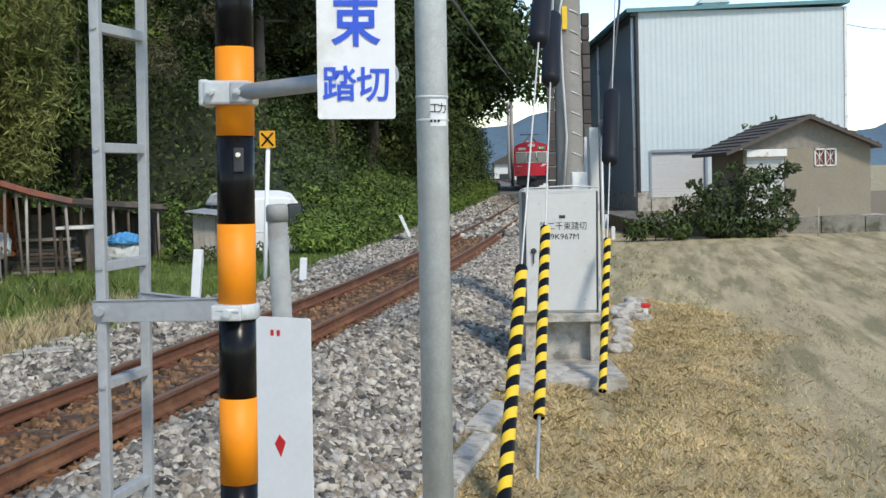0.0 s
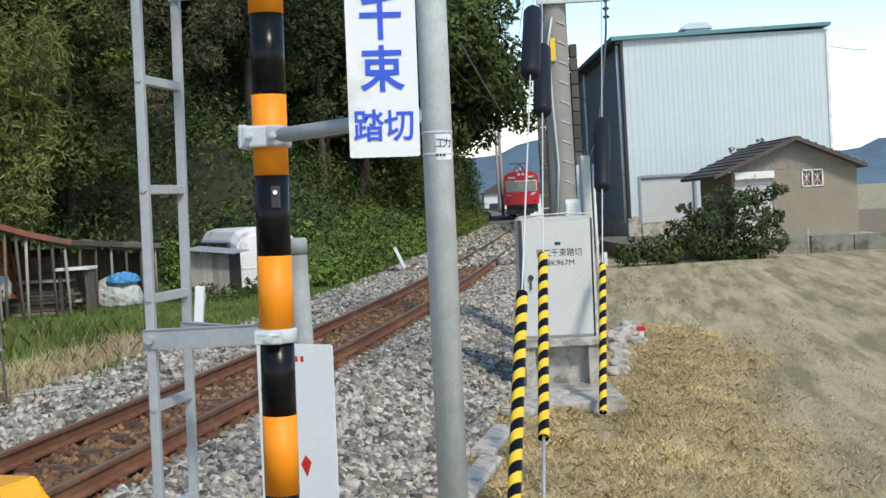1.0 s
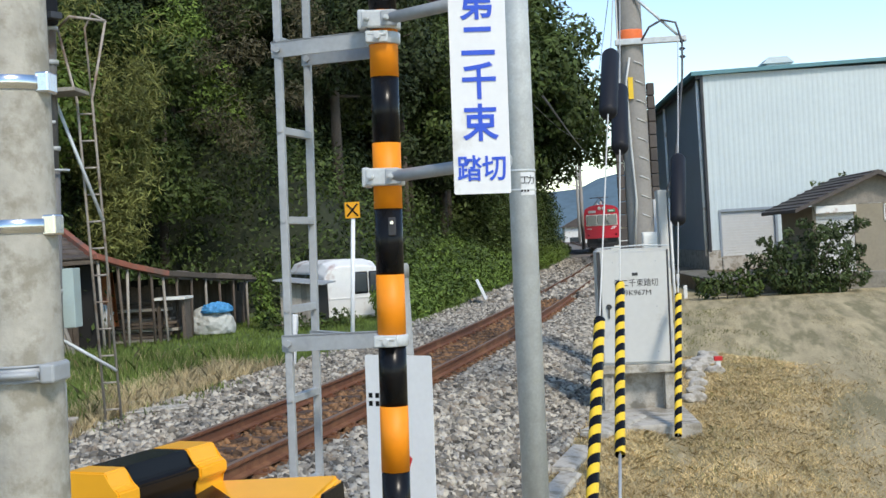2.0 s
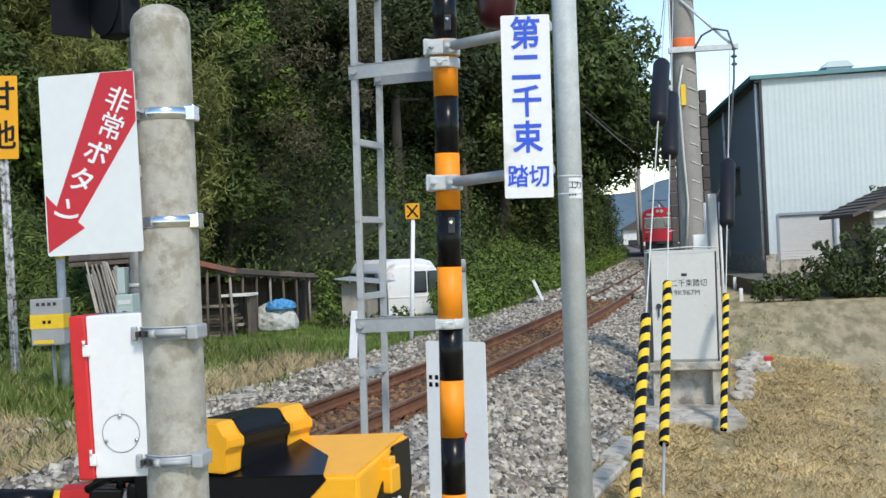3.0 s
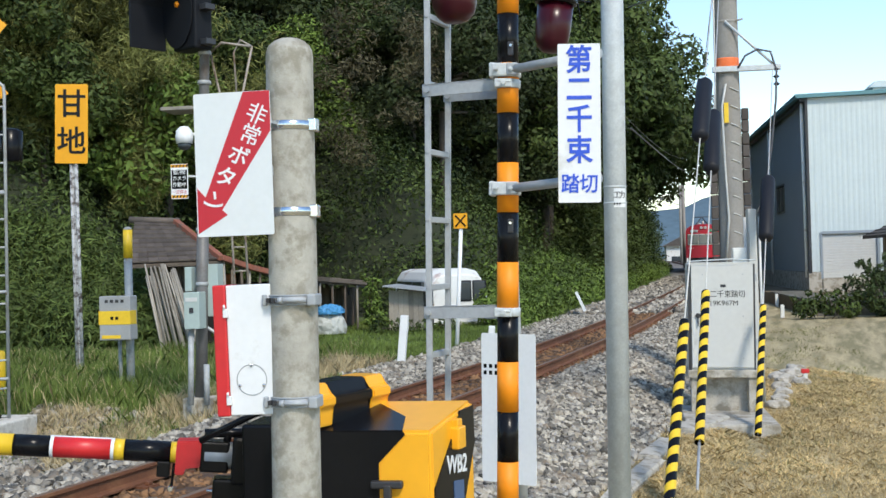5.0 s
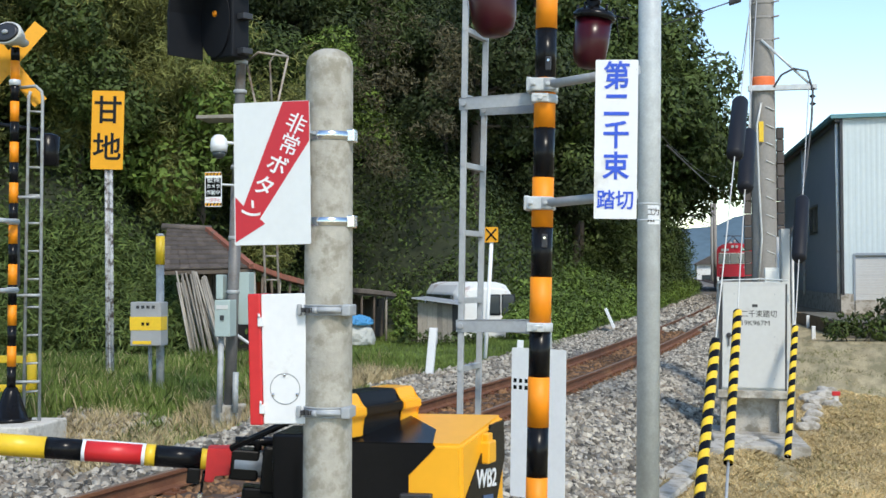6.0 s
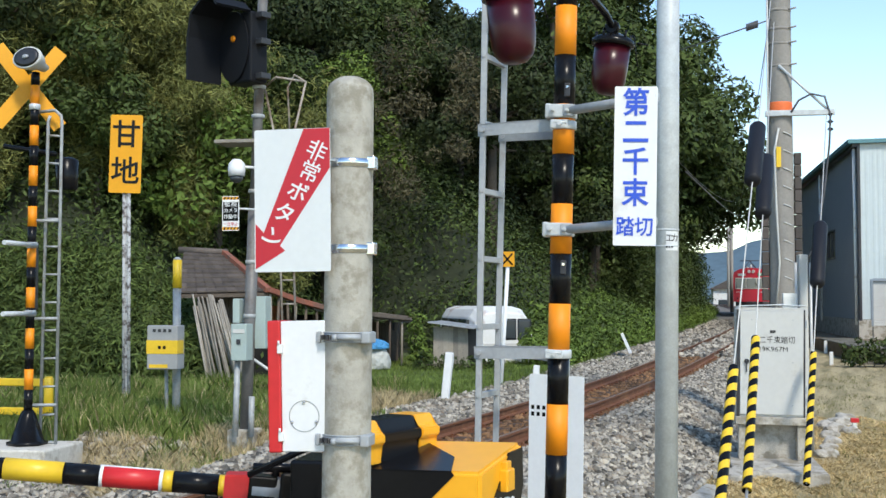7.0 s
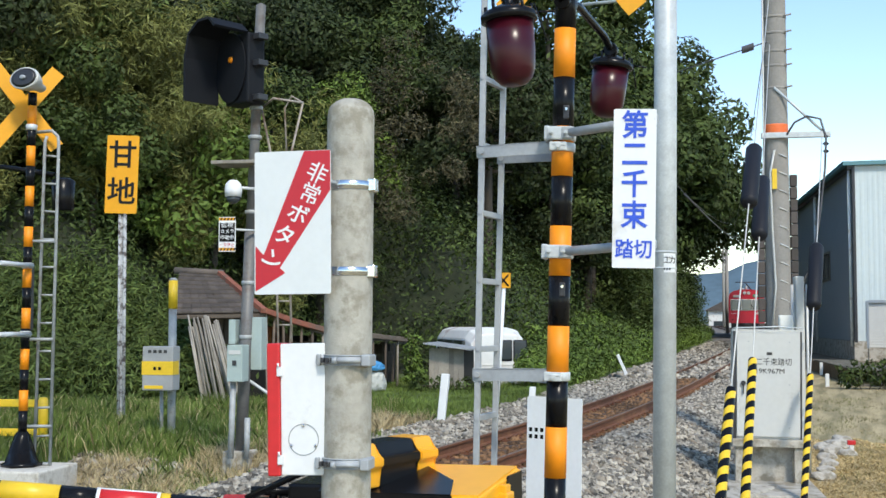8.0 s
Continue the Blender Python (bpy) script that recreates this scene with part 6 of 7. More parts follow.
# ---- far-side crossing signal ----
def far_signal():
    y = 9.0
    foot, head = Vector((-6.278, 9.000, -0.026)), Vector((-6.244, 9.000, 3.694))
    t = thing("crossing_signal", foot, "striped crossing signal with yellow crossbuck and loudspeaker", "crossing signal")
    ax = head - foot
    L, d = ax.length, ax.normalized()
    q = Matrix.Translation((0, 0, 0)) @ d.to_track_quat("Z", "Y").to_matrix().to_4x4()
    # built along its own axis
    bm = bm_new()
    lathe(bm, [(0.20, 0), (0.20, 0.03), (0.16, 0.04), (0.075, 0.30), (0.05, 0.34)], q, n=6)
    part("pole_base", bm, BLACK, t)
    z, k = 0.34, 0
    first = 0.20
    while z < L:
        e = min(z + 0.203, L)
        bm = bm_new()
        rod(bm, q @ Vector((0, 0, z)), q @ Vector((0, 0, e)), 0.0435 + 0.0006 * (k % 2), n=20)
        part("stripe", bm, ORANGE if k % 2 else BLACK, t)
        z, k = e, k + 1
    for z in (L - 0.62 - 1.12, L - 0.62 - 0.68 - 1.12 + 0.0, L - 0.35):
        bm = bm_new()
        lathe(bm, [(0.046, z - 0.03), (0.056, z - 0.026), (0.056, z + 0.026), (0.046, z + 0.03)], q, n=20)
        if z < L - 0.5:
            rod(bm, q @ Vector((0, -0.05, z)), q @ Vector((-0.6, -0.05, z)), 0.024, n=10)
        part("clamp", bm, GALV, t)
    # crossbuck
    for s in (-1, 1):
        bm = bm_new()
        c = Vector((-6.35, 9.060, 3.563)) - foot
        m = Matrix.Translation(c) @ Matrix.Rotation(radians(30), 4, "Z") @ Matrix.Rotation(radians(-38 * s), 4, "Y")
        if s == 1:
            box(bm, (-0.075, 0.02, -0.50), (0.075, 0.026, 0.50), m)
        else:
            box(bm, (-0.075, 0.03, -0.50), (0.075, 0.036, 0.50), m)
        part("crossbuck_board", bm, SIGN_YELLOW, t, "yellow crossbuck board")
    # horn loudspeaker, mouth towards the road
    bm = bm_new()
    c = Vector((-6.205, 8.750, 3.797)) - foot
    m = Matrix.Translation(c) @ Matrix.Rotation(radians(78), 4, "X") @ Matrix.Rotation(radians(-8), 4, "Y") @ Matrix.Diagonal((1.45, 1.0, 1.1, 1))
    lathe(bm, [(0.105, 0.0), (0.112, 0.0), (0.115, -0.02), (0.085, -0.12), (0.045, -0.2), (0.04, -0.26)], m, n=24)
    sp = part("loudspeaker", bm, BOX_GREY, t, "grey horn loudspeaker")
    bm = bm_new()
    lathe(bm, [(0.10, 0.004), (0.07, 0.006), (0.03, 0.008)], m, n=24)
    part("horn_mouth", bm, DARK_STEEL, sp)
    bm = bm_new()
    lathe(bm, [(0.024, 0.01), (0.022, 0.025), (0.008, 0.03)], m, n=12)
    part("horn_plug", bm, GREY_STEEL, sp)
    # lamp arm with its black hood, seen edge on
    bm = bm_new()
    a, b = Vector((-6.612, 9.050, 2.964)) - foot, Vector((-6.105, 9.200, 2.886)) - foot
    rod(bm, a, b, 0.025, n=10)
    part("lamp_arm", bm, BLACK, t)
    bm = bm_new()
    lathe(bm, [(0.09, -0.17), (0.11, -0.15), (0.12, 0.14), (0.06, 0.17)], Matrix.Translation(Vector((-6.022, 9.250, 2.688)) - foot), n=20)
    part("warning_lamp", bm, BLACK, t)
    # ladder with a bent top
    for dx, nm in ((0, 0), (1, 1)):
        p0, p1 = Vector((-6.199, 9.100, -0.092)) - foot, Vector((-6.152, 9.100, 3.219)) - foot
        q0, q1 = Vector((-6.029, 9.100, -0.077)) - foot, Vector((-6.004, 9.100, 3.204)) - foot
        bm = bm_new()
        if dx == 0:
            tube(bm, [p0, p1, p1 + Vector((0.02, 0, 0.05))], 0.017, n=8)
        else:
            tube(bm, [q0, q1, q1 + Vector((-0.01, 0, 0.06)), (p1 + q1) / 2 + Vector((0, 0, 0.11)), p1 + Vector((-0.10, 0, 0.09))], 0.017, n=8)
        part("ladder_rail", bm, WEATHERED_GALV, t)
    for k in range(12):
        f = 0.02 + k * 0.085
        bm = bm_new()
        rod(bm, p0.lerp(p1, f), q0.lerp(q1, f), 0.011, n=6)
        part("rung", bm, WEATHERED_GALV, t)
    for py in (402, 590, 755):
        bm = bm_new()
        rod(bm, q @ Vector((0, -0.05, (830 - py) * 0.0052)), Vector((q0.x + 0.03, 0.05, (830 - py) * 0.0052)), 0.016, n=6)
        part("ladder_bracket", bm, WEATHERED_GALV, t)
    bm = bm_new()
    box(bm, Vector((-6.320, 9.150, 1.310)) - foot, Vector((-6.341, 9.250, 1.970)) - foot, bevel=0.004)
    part("cable_box", bm, DARK_STEEL, t)
    b = thing("signal_foundation", (foot.x, 9.0, foot.z), "pale concrete foundation block with darker pads for its cast recesses", "foundation block")
    bm = bm_new()
    box(bm, (-0.62, -0.40, -0.62), (0.40, 0.40, -0.005), bevel=0.02)
    part("block", bm, BLOCK_CONCRETE, b)
    # Recesses drawn as thin raised pads, a darker concrete colour for their shade.
    for xx in (-0.25, -0.02, 0.22):
        for zz in (-0.12, -0.24):
            bm = bm_new()
            box(bm, (xx - 0.05, -0.408, zz - 0.02), (xx + 0.05, -0.398, zz + 0.02), bevel=0.004)
            part("recess_shade_pad", bm, CONCRETE, b)


far_signal()
for k, (c, sx, sy, rz) in enumerate((((-3.880, 10.546, -0.020), 1.1, 0.34, 20), ((-3.900, 11.235, -0.020), 0.7, 0.30, 14))):
    slab("concrete_paving", Matrix.Translation(Vector(c) + Vector((0, 0, 0.06))) @ Matrix.Rotation(radians(rz), 4, "Z"), (sx, sy, 0.2), PALE_CONCRETE, "flat pale concrete slab at the ballast's edge", 20 + k)

fence = thing("yellow_guard_rail", (-7.132, 11.000, -0.115), "bright yellow steel guard rail beside the crossing", "guard rail")
bm = bm_new()
lathe(bm, [(0.055, -0.1), (0.055, 0.60), (0.04, 0.63)], n=18)
part("post", bm, YELLOW, fence)
for z in (0.56, 0.22):
    bm = bm_new()
    box(bm, (-2.2, -0.03, z - 0.045), (-0.05, 0.0, z + 0.045), bevel=0.012)
    part("rail", bm, YELLOW, fence)


# ---- station name board ----
def station_board():
    y = 14.0
    t = thing("station_name_board", (-7.573, 14.000, 0.077), "yellow station name board on an old rail post", "sign")
    o = t.matrix_world.translation.copy()
    a, b = Vector((-7.601, 14.000, 3.504)) - o, Vector((-7.573, 14.000, 0.077)) - o
    w = 0.46
    h = 4.075 - 2.951
    m = Matrix.Translation(a) @ Matrix.Rotation(radians(1.5), 4, "Y") @ Matrix.Rotation(radians(10), 4, "Z")
    bm = bm_new()
    prism(bm, rounded(w, h, 0.02), 0.006, m)
    part("plate", bm, SIGN_YELLOW, t)
    lettering("甘", h * 0.37, BLACK, t, m @ Matrix.Translation((0, -0.003, h * 0.23)), bold=0.006)
    lettering("地", h * 0.37, BLACK, t, m @ Matrix.Translation((0, -0.003, -h * 0.24)), bold=0.006)
    bm = bm_new()
    top = a - Vector((0, 0, h * 0.45))
    foot = Vector((0.0, 0, -0.3))
    for dx in (-0.038, 0.038):
        rod(bm, top + Vector((dx, 0.04, 0)), foot + Vector((dx, 0.04, 0)), 0.026, n=6)
    box(bm, (-0.02, 0.04, -0.3), (0.03, 0.06, top.z), Matrix.Rotation(math.atan2(top.x, top.z), 4, "Y"))
    part("post", bm, WORN_POST, t, "grey post with flaking paint")


WORN_POST = material("flaking_post", (0.42, 0.43, 0.44), 0.6, vary=0.15, scale=6, stain=(0.07, 0.055, 0.05), stain_amount=0.5, stain_scale=11)
station_board()


# ---- telephone box and yellow-topped post ----
PHONE_GREY = material("grey_box_paint", (0.34, 0.345, 0.35), 0.5, vary=0.08, stain=(0.25, 0.24, 0.22), stain_amount=0.2)


def phone_box():
    t = thing("trackside_phone_box", (-5.800, 11.600, 0.015), "grey trackside box with a yellow band on a steel post", "trackside box")
    o = t.matrix_world.translation.copy()
    up = lambda v: Vector(v) - o
    bm = bm_new()
    rod(bm, (0, 0, -0.3), up((-5.803, 11.600, 1.565)), 0.048, n=16)
    part("post", bm, WEATHERED_GALV, t)
    bm = bm_new()
    rod(bm, up((-5.802, 11.600, 1.552)), up((-5.800, 11.600, 1.891)), 0.054, n=18)
    part("yellow_sleeve", bm, YELLOW, t)
    bm = bm_new()
    lathe(bm, [(0.05, 0), (0.045, 0.02), (0.02, 0.035)], Matrix.Translation(up((-5.800, 11.600, 1.891))), n=18)
    part("cap", bm, WEATHERED_GALV, t)
    bm = bm_new()
    rod(bm, up((-5.922, 11.600, 0.013)), up((-5.931, 11.600, 0.584)), 0.022, n=10)
    part("conduit", bm, WEATHERED_GALV, t)
    a, b = up((-6.059, 11.500, 0.589)), up((-5.676, 11.500, 1.107))
    bm = bm_new()
    box(bm, (a.x, -0.28, a.z), (b.x, -0.06, b.z), bevel=0.012)
    body = part("body", bm, PHONE_GREY, t)
    bm = bm_new()
    zz = (a.z + b.z) / 2
    box(bm, (a.x - 0.003, -0.284, zz - 0.075), (b.x + 0.003, -0.10, zz + 0.085))
    part("yellow_band", bm, YELLOW, t)
    bm = bm_new()
    bars(bm, (a.x + b.x) / 2, zz, 0.12, 0.06, 1, 0.6, y=-0.288)
    part("operator_mark", bm, BLACK, t)
    bm = bm_new()
    bars(bm, (a.x + b.x) / 2, b.z - 0.06, 0.26, 0.06, 1, 0.6, y=-0.284)
    part("lettering", bm, DARK_STEEL, t)
    bm = bm_new()
    box(bm, (a.x + 0.03, -0.285, a.z + 0.02), (b.x - 0.12, -0.279, a.z + 0.06))
    part("yellow_label", bm, YELLOW, t)


phone_box()


# ---- signal mast ----
def signal_mast():
    y = 9.6
    t = thing("signal_mast", (-4.230, 9.600, 0.004), "grey steel signal mast with hooded signal and boxes", "signal mast")
    o = t.matrix_world.translation.copy()
    up = lambda v: Vector(v) - o
    top = up((-4.059, 9.600, 4.646))
    bm = bm_new()
    rod(bm, (0, 0, -0.1), top * 0.5, 0.060, n=20)
    rod(bm, top * 0.5, top, 0.050, n=20)
    lathe(bm, [(0.05, 0), (0.02, 0.02)], Matrix.Translation(top), n=16)
    part("mast", bm, MAST_STEEL, t)
    bm = bm_new()
    box(bm, (-0.14, -0.14, -0.25), (0.14, 0.14, 0.10), bevel=0.015)
    part("footing", bm, PALE_CONCRETE, t)
    # hooded signal head, turned towards the line
    c = up((-4.240, 9.500, 3.956))
    m = Matrix.Translation(c) @ Matrix.Rotation(radians(-32), 4, "Z")
    bm = bm_new()
    box(bm, (-0.16, -0.06, -0.36), (0.20, 0.16, 0.36), m, bevel=0.02)
    hd = part("signal_head", bm, SIGNAL_BLACK, t, "matt black signal head")
    bm = bm_new()
    outer = [(-0.30, -0.34), (-0.30, 0.10), (-0.24, 0.34), (-0.08, 0.45), (0.10, 0.45), (0.20, 0.36)]
    inner = [(-0.275, -0.34), (-0.275, 0.095), (-0.225, 0.32), (-0.07, 0.425), (0.10, 0.425), (0.18, 0.34)]
    loop = outer + inner[::-1]
    vs = [[bm.verts.new(m @ Vector((x, yy, z))) for x, z in loop] for yy in (-0.48, -0.06)]
    k = len(loop)
    for i in range(k):
        bm.faces.new((vs[0][i], vs[0][(i + 1) % k], vs[1][(i + 1) % k], vs[1][i]))
    h = len(outer)
    for i in range(h - 1):
        for ring in vs:
            bm.faces.new((ring[i], ring[i + 1], ring[k - 2 - i], ring[k - 1 - i]))
    part("hood", bm, SIGNAL_BLACK, hd)
    bm = bm_new()
    lathe(bm, [(0.30, 0), (0.30, 0.012)], m @ Matrix.Translation((-0.06, -0.07, 0.02)) @ Matrix.Rotation(radians(90), 4, "X") @ Matrix.Diagonal((0.8, 1.2, 1, 1)), n=32)
    part("backboard", bm, SIGNAL_BLACK, hd)
    bm = bm_new()
    lathe(bm, [(0.034, 0), (0.028, 0.015), (0.012, 0.02)], m @ Matrix.Translation((-0.05, -0.083, 0.1)) @ Matrix.Rotation(radians(90), 4, "X"), n=18)
    part("lens", bm, ORANGE, hd, "small amber lens")
    for z in (-0.30, 0.05, 0.32):
        bm = bm_new()
        box(bm, (0.18, 0.0, z - 0.03), (0.30, 0.12, z + 0.03), m, bevel=0.006)
        part("bracket", bm, DARK_STEEL, hd)
    # mast bands
    for py in (195, 247, 380, 505, 600):
        bm = bm_new()
        z = up((0, 0, 0))
        q = Vector((-4.230, 9.600, 0.004))
        f = (815 - py) / 805
        lathe(bm, [(0.062, -0.02), (0.068, -0.017), (0.068, 0.017), (0.062, 0.02)], Matrix.Translation(top * f), n=20)
        part("band", bm, WEATHERED_GALV, t)
    # plank platform and dome camera
    a, b = up((-4.487, 9.400, 3.003)), up((-4.068, 9.500, 3.042))
    bm = bm_new()
    box(bm, (a.x, -0.25, a.z - 0.02), (b.x + 0.25, 0.12, a.z + 0.015), bevel=0.005)
    part("platform", bm, PALE_WOOD, t)
    cpos = up((-4.244, 9.350, 2.684))
    bm = bm_new()
    lathe(bm, [(0.080, -0.04), (0.088, 0.025), (0.078, 0.09), (0.04, 0.13)], Matrix.Translation(cpos), n=24)
    rod(bm, cpos + Vector((0, 0, 0.06)), cpos + Vector((0.16, 0.2, 0.06)), 0.015, n=8)
    cam_ob = part("dome_housing", bm, WHITE, t, "white dome camera housing")
    bm = bm_new()
    lathe(bm, [(0.072, -0.04), (0.065, -0.075), (0.032, -0.105)], Matrix.Translation(cpos), n=20)
    part("dome", bm, GLASS_DARK, cam_ob)
    # boxes
    for (x0, z0, x1, z1, d0, d1, mt, nm) in ((-4.274, 0.804, -4.114, 1.168, -0.30, -0.10, GREEN_GREY, "control_box"), (-4.351, 1.170, -4.277, 1.420, -0.05, 0.10, GREEN_GREY, "small_box"), (-4.133, 0.912, -4.019, 1.443, 0.0, 0.18, GREEN_GREY, "cable_cabinet")):
        bm = bm_new()
        box(bm, (x0 - o.x, d0, z0 - o.z), (x1 - o.x, d1, z1 - o.z), bevel=0.008)
        bx = part(nm, bm, mt, t, "pale green-grey steel box")
        if nm == "control_box":
            bm = bm_new()
            cx, cz = (x0 + x1) / 2 - o.x, (z0 + z1) / 2 - o.z
            box(bm, (cx - 0.02, d0 - 0.01, cz - 0.02), (cx + 0.02, d0 + 0.002, cz + 0.03))
            part("lock", bm, DARK_STEEL, bx)
            bm = bm_new()
            box(bm, (cx - 0.06, d0 - 0.006, cz + 0.09), (cx + 0.06, d0 + 0.002, cz + 0.13))
            part("label_plate", bm, BOX_GREY, bx)
    bm = bm_new()
    rod(bm, up((-4.223, 9.300, 0.054)), up((-4.239, 9.400, 0.802)), 0.030, n=10)
    part("conduit", bm, WEATHERED_GALV, t)
    bm = bm_new()
    rod(bm, up((-4.095, 9.400, 0.046)), up((-4.088, 9.400, 0.446)), 0.030, n=10)
    part("conduit", bm, WEATHERED_GALV, t)
    # warning plate about the camera
    s = thing("camera_notice", (-4.285, 9.300, 2.267), "black and white camera warning plate with hazard stripes", "sign")
    w, h = 0.172, 0.345
    m = Matrix.Rotation(radians(4), 4, "Z")
    s.matrix_world = Matrix.Translation(s.matrix_world.translation) @ m
    bm = bm_new()
    prism(bm, rounded(w, h, 0.008), 0.004)
    part("plate", bm, WHITE, s)
    bm = bm_new()
    box(bm, (-w * 0.45, -0.002, -0.075), (w * 0.45, 0.0, 0.115))
    part("black_field", bm, BLACK, s)
    for tx, z, hh, sq in (("監視", 0.088, 0.052, 1.25), ("カメラ", 0.028, 0.050, 0.95), ("作動中", -0.035, 0.050, 0.95)):
        lettering(tx, hh, WHITE, s, Matrix.Translation((0, -0.003, z)), squeeze=sq, depth=0.0006)
    lettering("一旦停止", 0.040, SIGN_RED, s, Matrix.Translation((0, -0.002, -0.108)), squeeze=0.95, depth=0.0006)
    for z, nm in ((0.152, 0), (-0.150, 1)):
        for k in range(5):
            bm = bm_new()
            x = -w / 2 + 0.012 + k * 0.034
            prism(bm, [(x, z - 0.014), (x + 0.016, z - 0.014), (x + 0.028, z + 0.014), (x + 0.012, z + 0.014)], 0.0015, Matrix.Translation((0, -0.0015, 0)))
            part("hazard_stripe", bm, BLACK, s)
        bm = bm_new()
        box(bm, (-w * 0.49, -0.0006, z - 0.015), (w * 0.49, 0.0, z + 0.015))
        part("hazard_band", bm, SIGN_YELLOW, s)
    bm = bm_new()
    rod(bm, (0.05, 0.01, 0.05), (0.30, 0.30, 0.05), 0.012, n=6)
    part("bracket", bm, GALV, s)
    # side ladder with flared hand rails
    lad = thing("mast_ladder", o, "thin rusty steel ladder beside the signal mast", "ladder")
    l0, l1, r0, r1 = up((-3.868, 9.800, 0.055)), up((-3.966, 9.800, 2.964)), up((-3.724, 9.800, 0.058)), up((-3.826, 9.800, 2.961))
    lt, rt = up((-4.108, 9.800, 3.615)), up((-3.664, 9.800, 3.659))
    for a, b, e in ((l0, l1, lt), (r0, r1, rt)):
        bm = bm_new()
        tube(bm, [a, b, e], 0.013, n=6)
        part("ladder_rail", bm, LADDER_STEEL, lad)
    for k in range(12):
        f = 0.03 + k * 0.084
        bm = bm_new()
        rod(bm, l0.lerp(l1, f), r0.lerp(r1, f), 0.009, n=5)
        part("rung", bm, LADDER_STEEL, lad)
    bm = bm_new()
    tube(bm, [lt, (lt + rt) / 2 + Vector((0, -0.3, 0.02)), rt], 0.013, n=6)
    tube(bm, [r1, up((-3.858, 9.800, 3.606)), up((-3.785, 9.800, 3.733)), rt], 0.011, n=6)
    part("hand_hoop", bm, LADDER_STEEL, lad)
    for f in (0.15, 0.62):
        bm = bm_new()
        rod(bm, top * (f + 0.03), r0.lerp(r1, f), 0.016, n=6)
        part("ladder_bracket", bm, GALV, lad)


MAST_STEEL = material("dark_mast_steel", (0.16, 0.155, 0.15), 0.55, metal=0.2, vary=0.2, stain=(0.10, 0.07, 0.05), stain_amount=0.3)
SIGNAL_BLACK = material("signal_black", (0.008, 0.009, 0.012), 0.6, vary=0.2, spec=0.2)
LADDER_STEEL = material("rusty_ladder_steel", (0.33, 0.29, 0.25), 0.6, vary=0.2, stain=(0.16, 0.09, 0.05), stain_amount=0.4)
signal_mast()


# ---- X marker, white posts ----
t = thing("yellow_cross_marker", (-2.739, 18.000, -0.023), "small yellow marker with a black cross on a white post", "marker")
o = t.matrix_world.translation.copy()
hd = Vector((-2.593, 18.000, 2.094)) - o
bm = bm_new()
rod(bm, (0, 0, -0.4), hd - Vector((0, 0, 0.1)), 0.034, n=12)
part("post", bm, WHITE, t)
bm = bm_new()
prism(bm, rounded(0.235, 0.255, 0.01), 0.006, Matrix.Translation(hd + Vector((0, -0.05, 0))))
pl = part("plate", bm, SIGN_YELLOW, t)
for s in (-1, 1):
    bm = bm_new()
    rod(bm, hd + Vector((-0.085 * s, -0.052, -0.095)), hd + Vector((0.085 * s, -0.052, 0.095)), 0.014, n=6)
    part("cross_bar", bm, BLACK, pl)
for (p0, p1, w, cap) in (((-3.073, 14.600, -0.116), (-2.994, 14.600, 0.671), 0.055, True), ((-2.072, 17.500, 0.210), (-2.063, 17.500, 0.347), 0.05, False)):
    t = thing("distance_post", p0, "leaning white concrete distance post in the grass", "post", "white posts")
    v = Vector(p1) - Vector(p0)
    bm = bm_new()
    q = v.to_track_quat("Z", "Y").to_matrix().to_4x4()
    box(bm, (-w, -w, -0.4), (w, w, v.length), q, bevel=0.012)
    part("post", bm, WHITE, t)
    if cap:
        bm = bm_new()
        box(bm, (0.045, -0.05, v.length - 0.23), (0.12, 0.05, v.length - 0.09), q, bevel=0.01)
        part("knob", bm, WHITE, t)
t = thing("fallen_sign_board", (-0.829, 27.000, 0.261), "tilted white board lying on the green bank", "board")
v = Vector((-0.986, 27.000, 0.622)) - Vector((-0.829, 27.000, 0.261))
bm = bm_new()
box(bm, (-0.16, -0.03, -0.12), (0.16, 0.03, v.length), v.to_track_quat("Z", "Y").to_matrix().to_4x4(), bevel=0.006)
part("board", bm, WHITE, t)


# ---- the old hut and its lean-to ----
def slab_roof(name, corners, thick, mat, parent, label=""):
    """A sheet over four corners, with depth."""
    bm = bm_new()
    up = [bm.verts.new(Vector(c)) for c in corners]
    dn = [bm.verts.new(Vector(c) - Vector((0, 0, thick))) for c in corners]
    bm.faces.new(up), bm.faces.new(dn[::-1])
    for i in range(4):
        j = (i + 1) % 4
        bm.faces.new((up[i], dn[i], dn[j], up[j]))
    return part(name, bm, mat, parent, label)


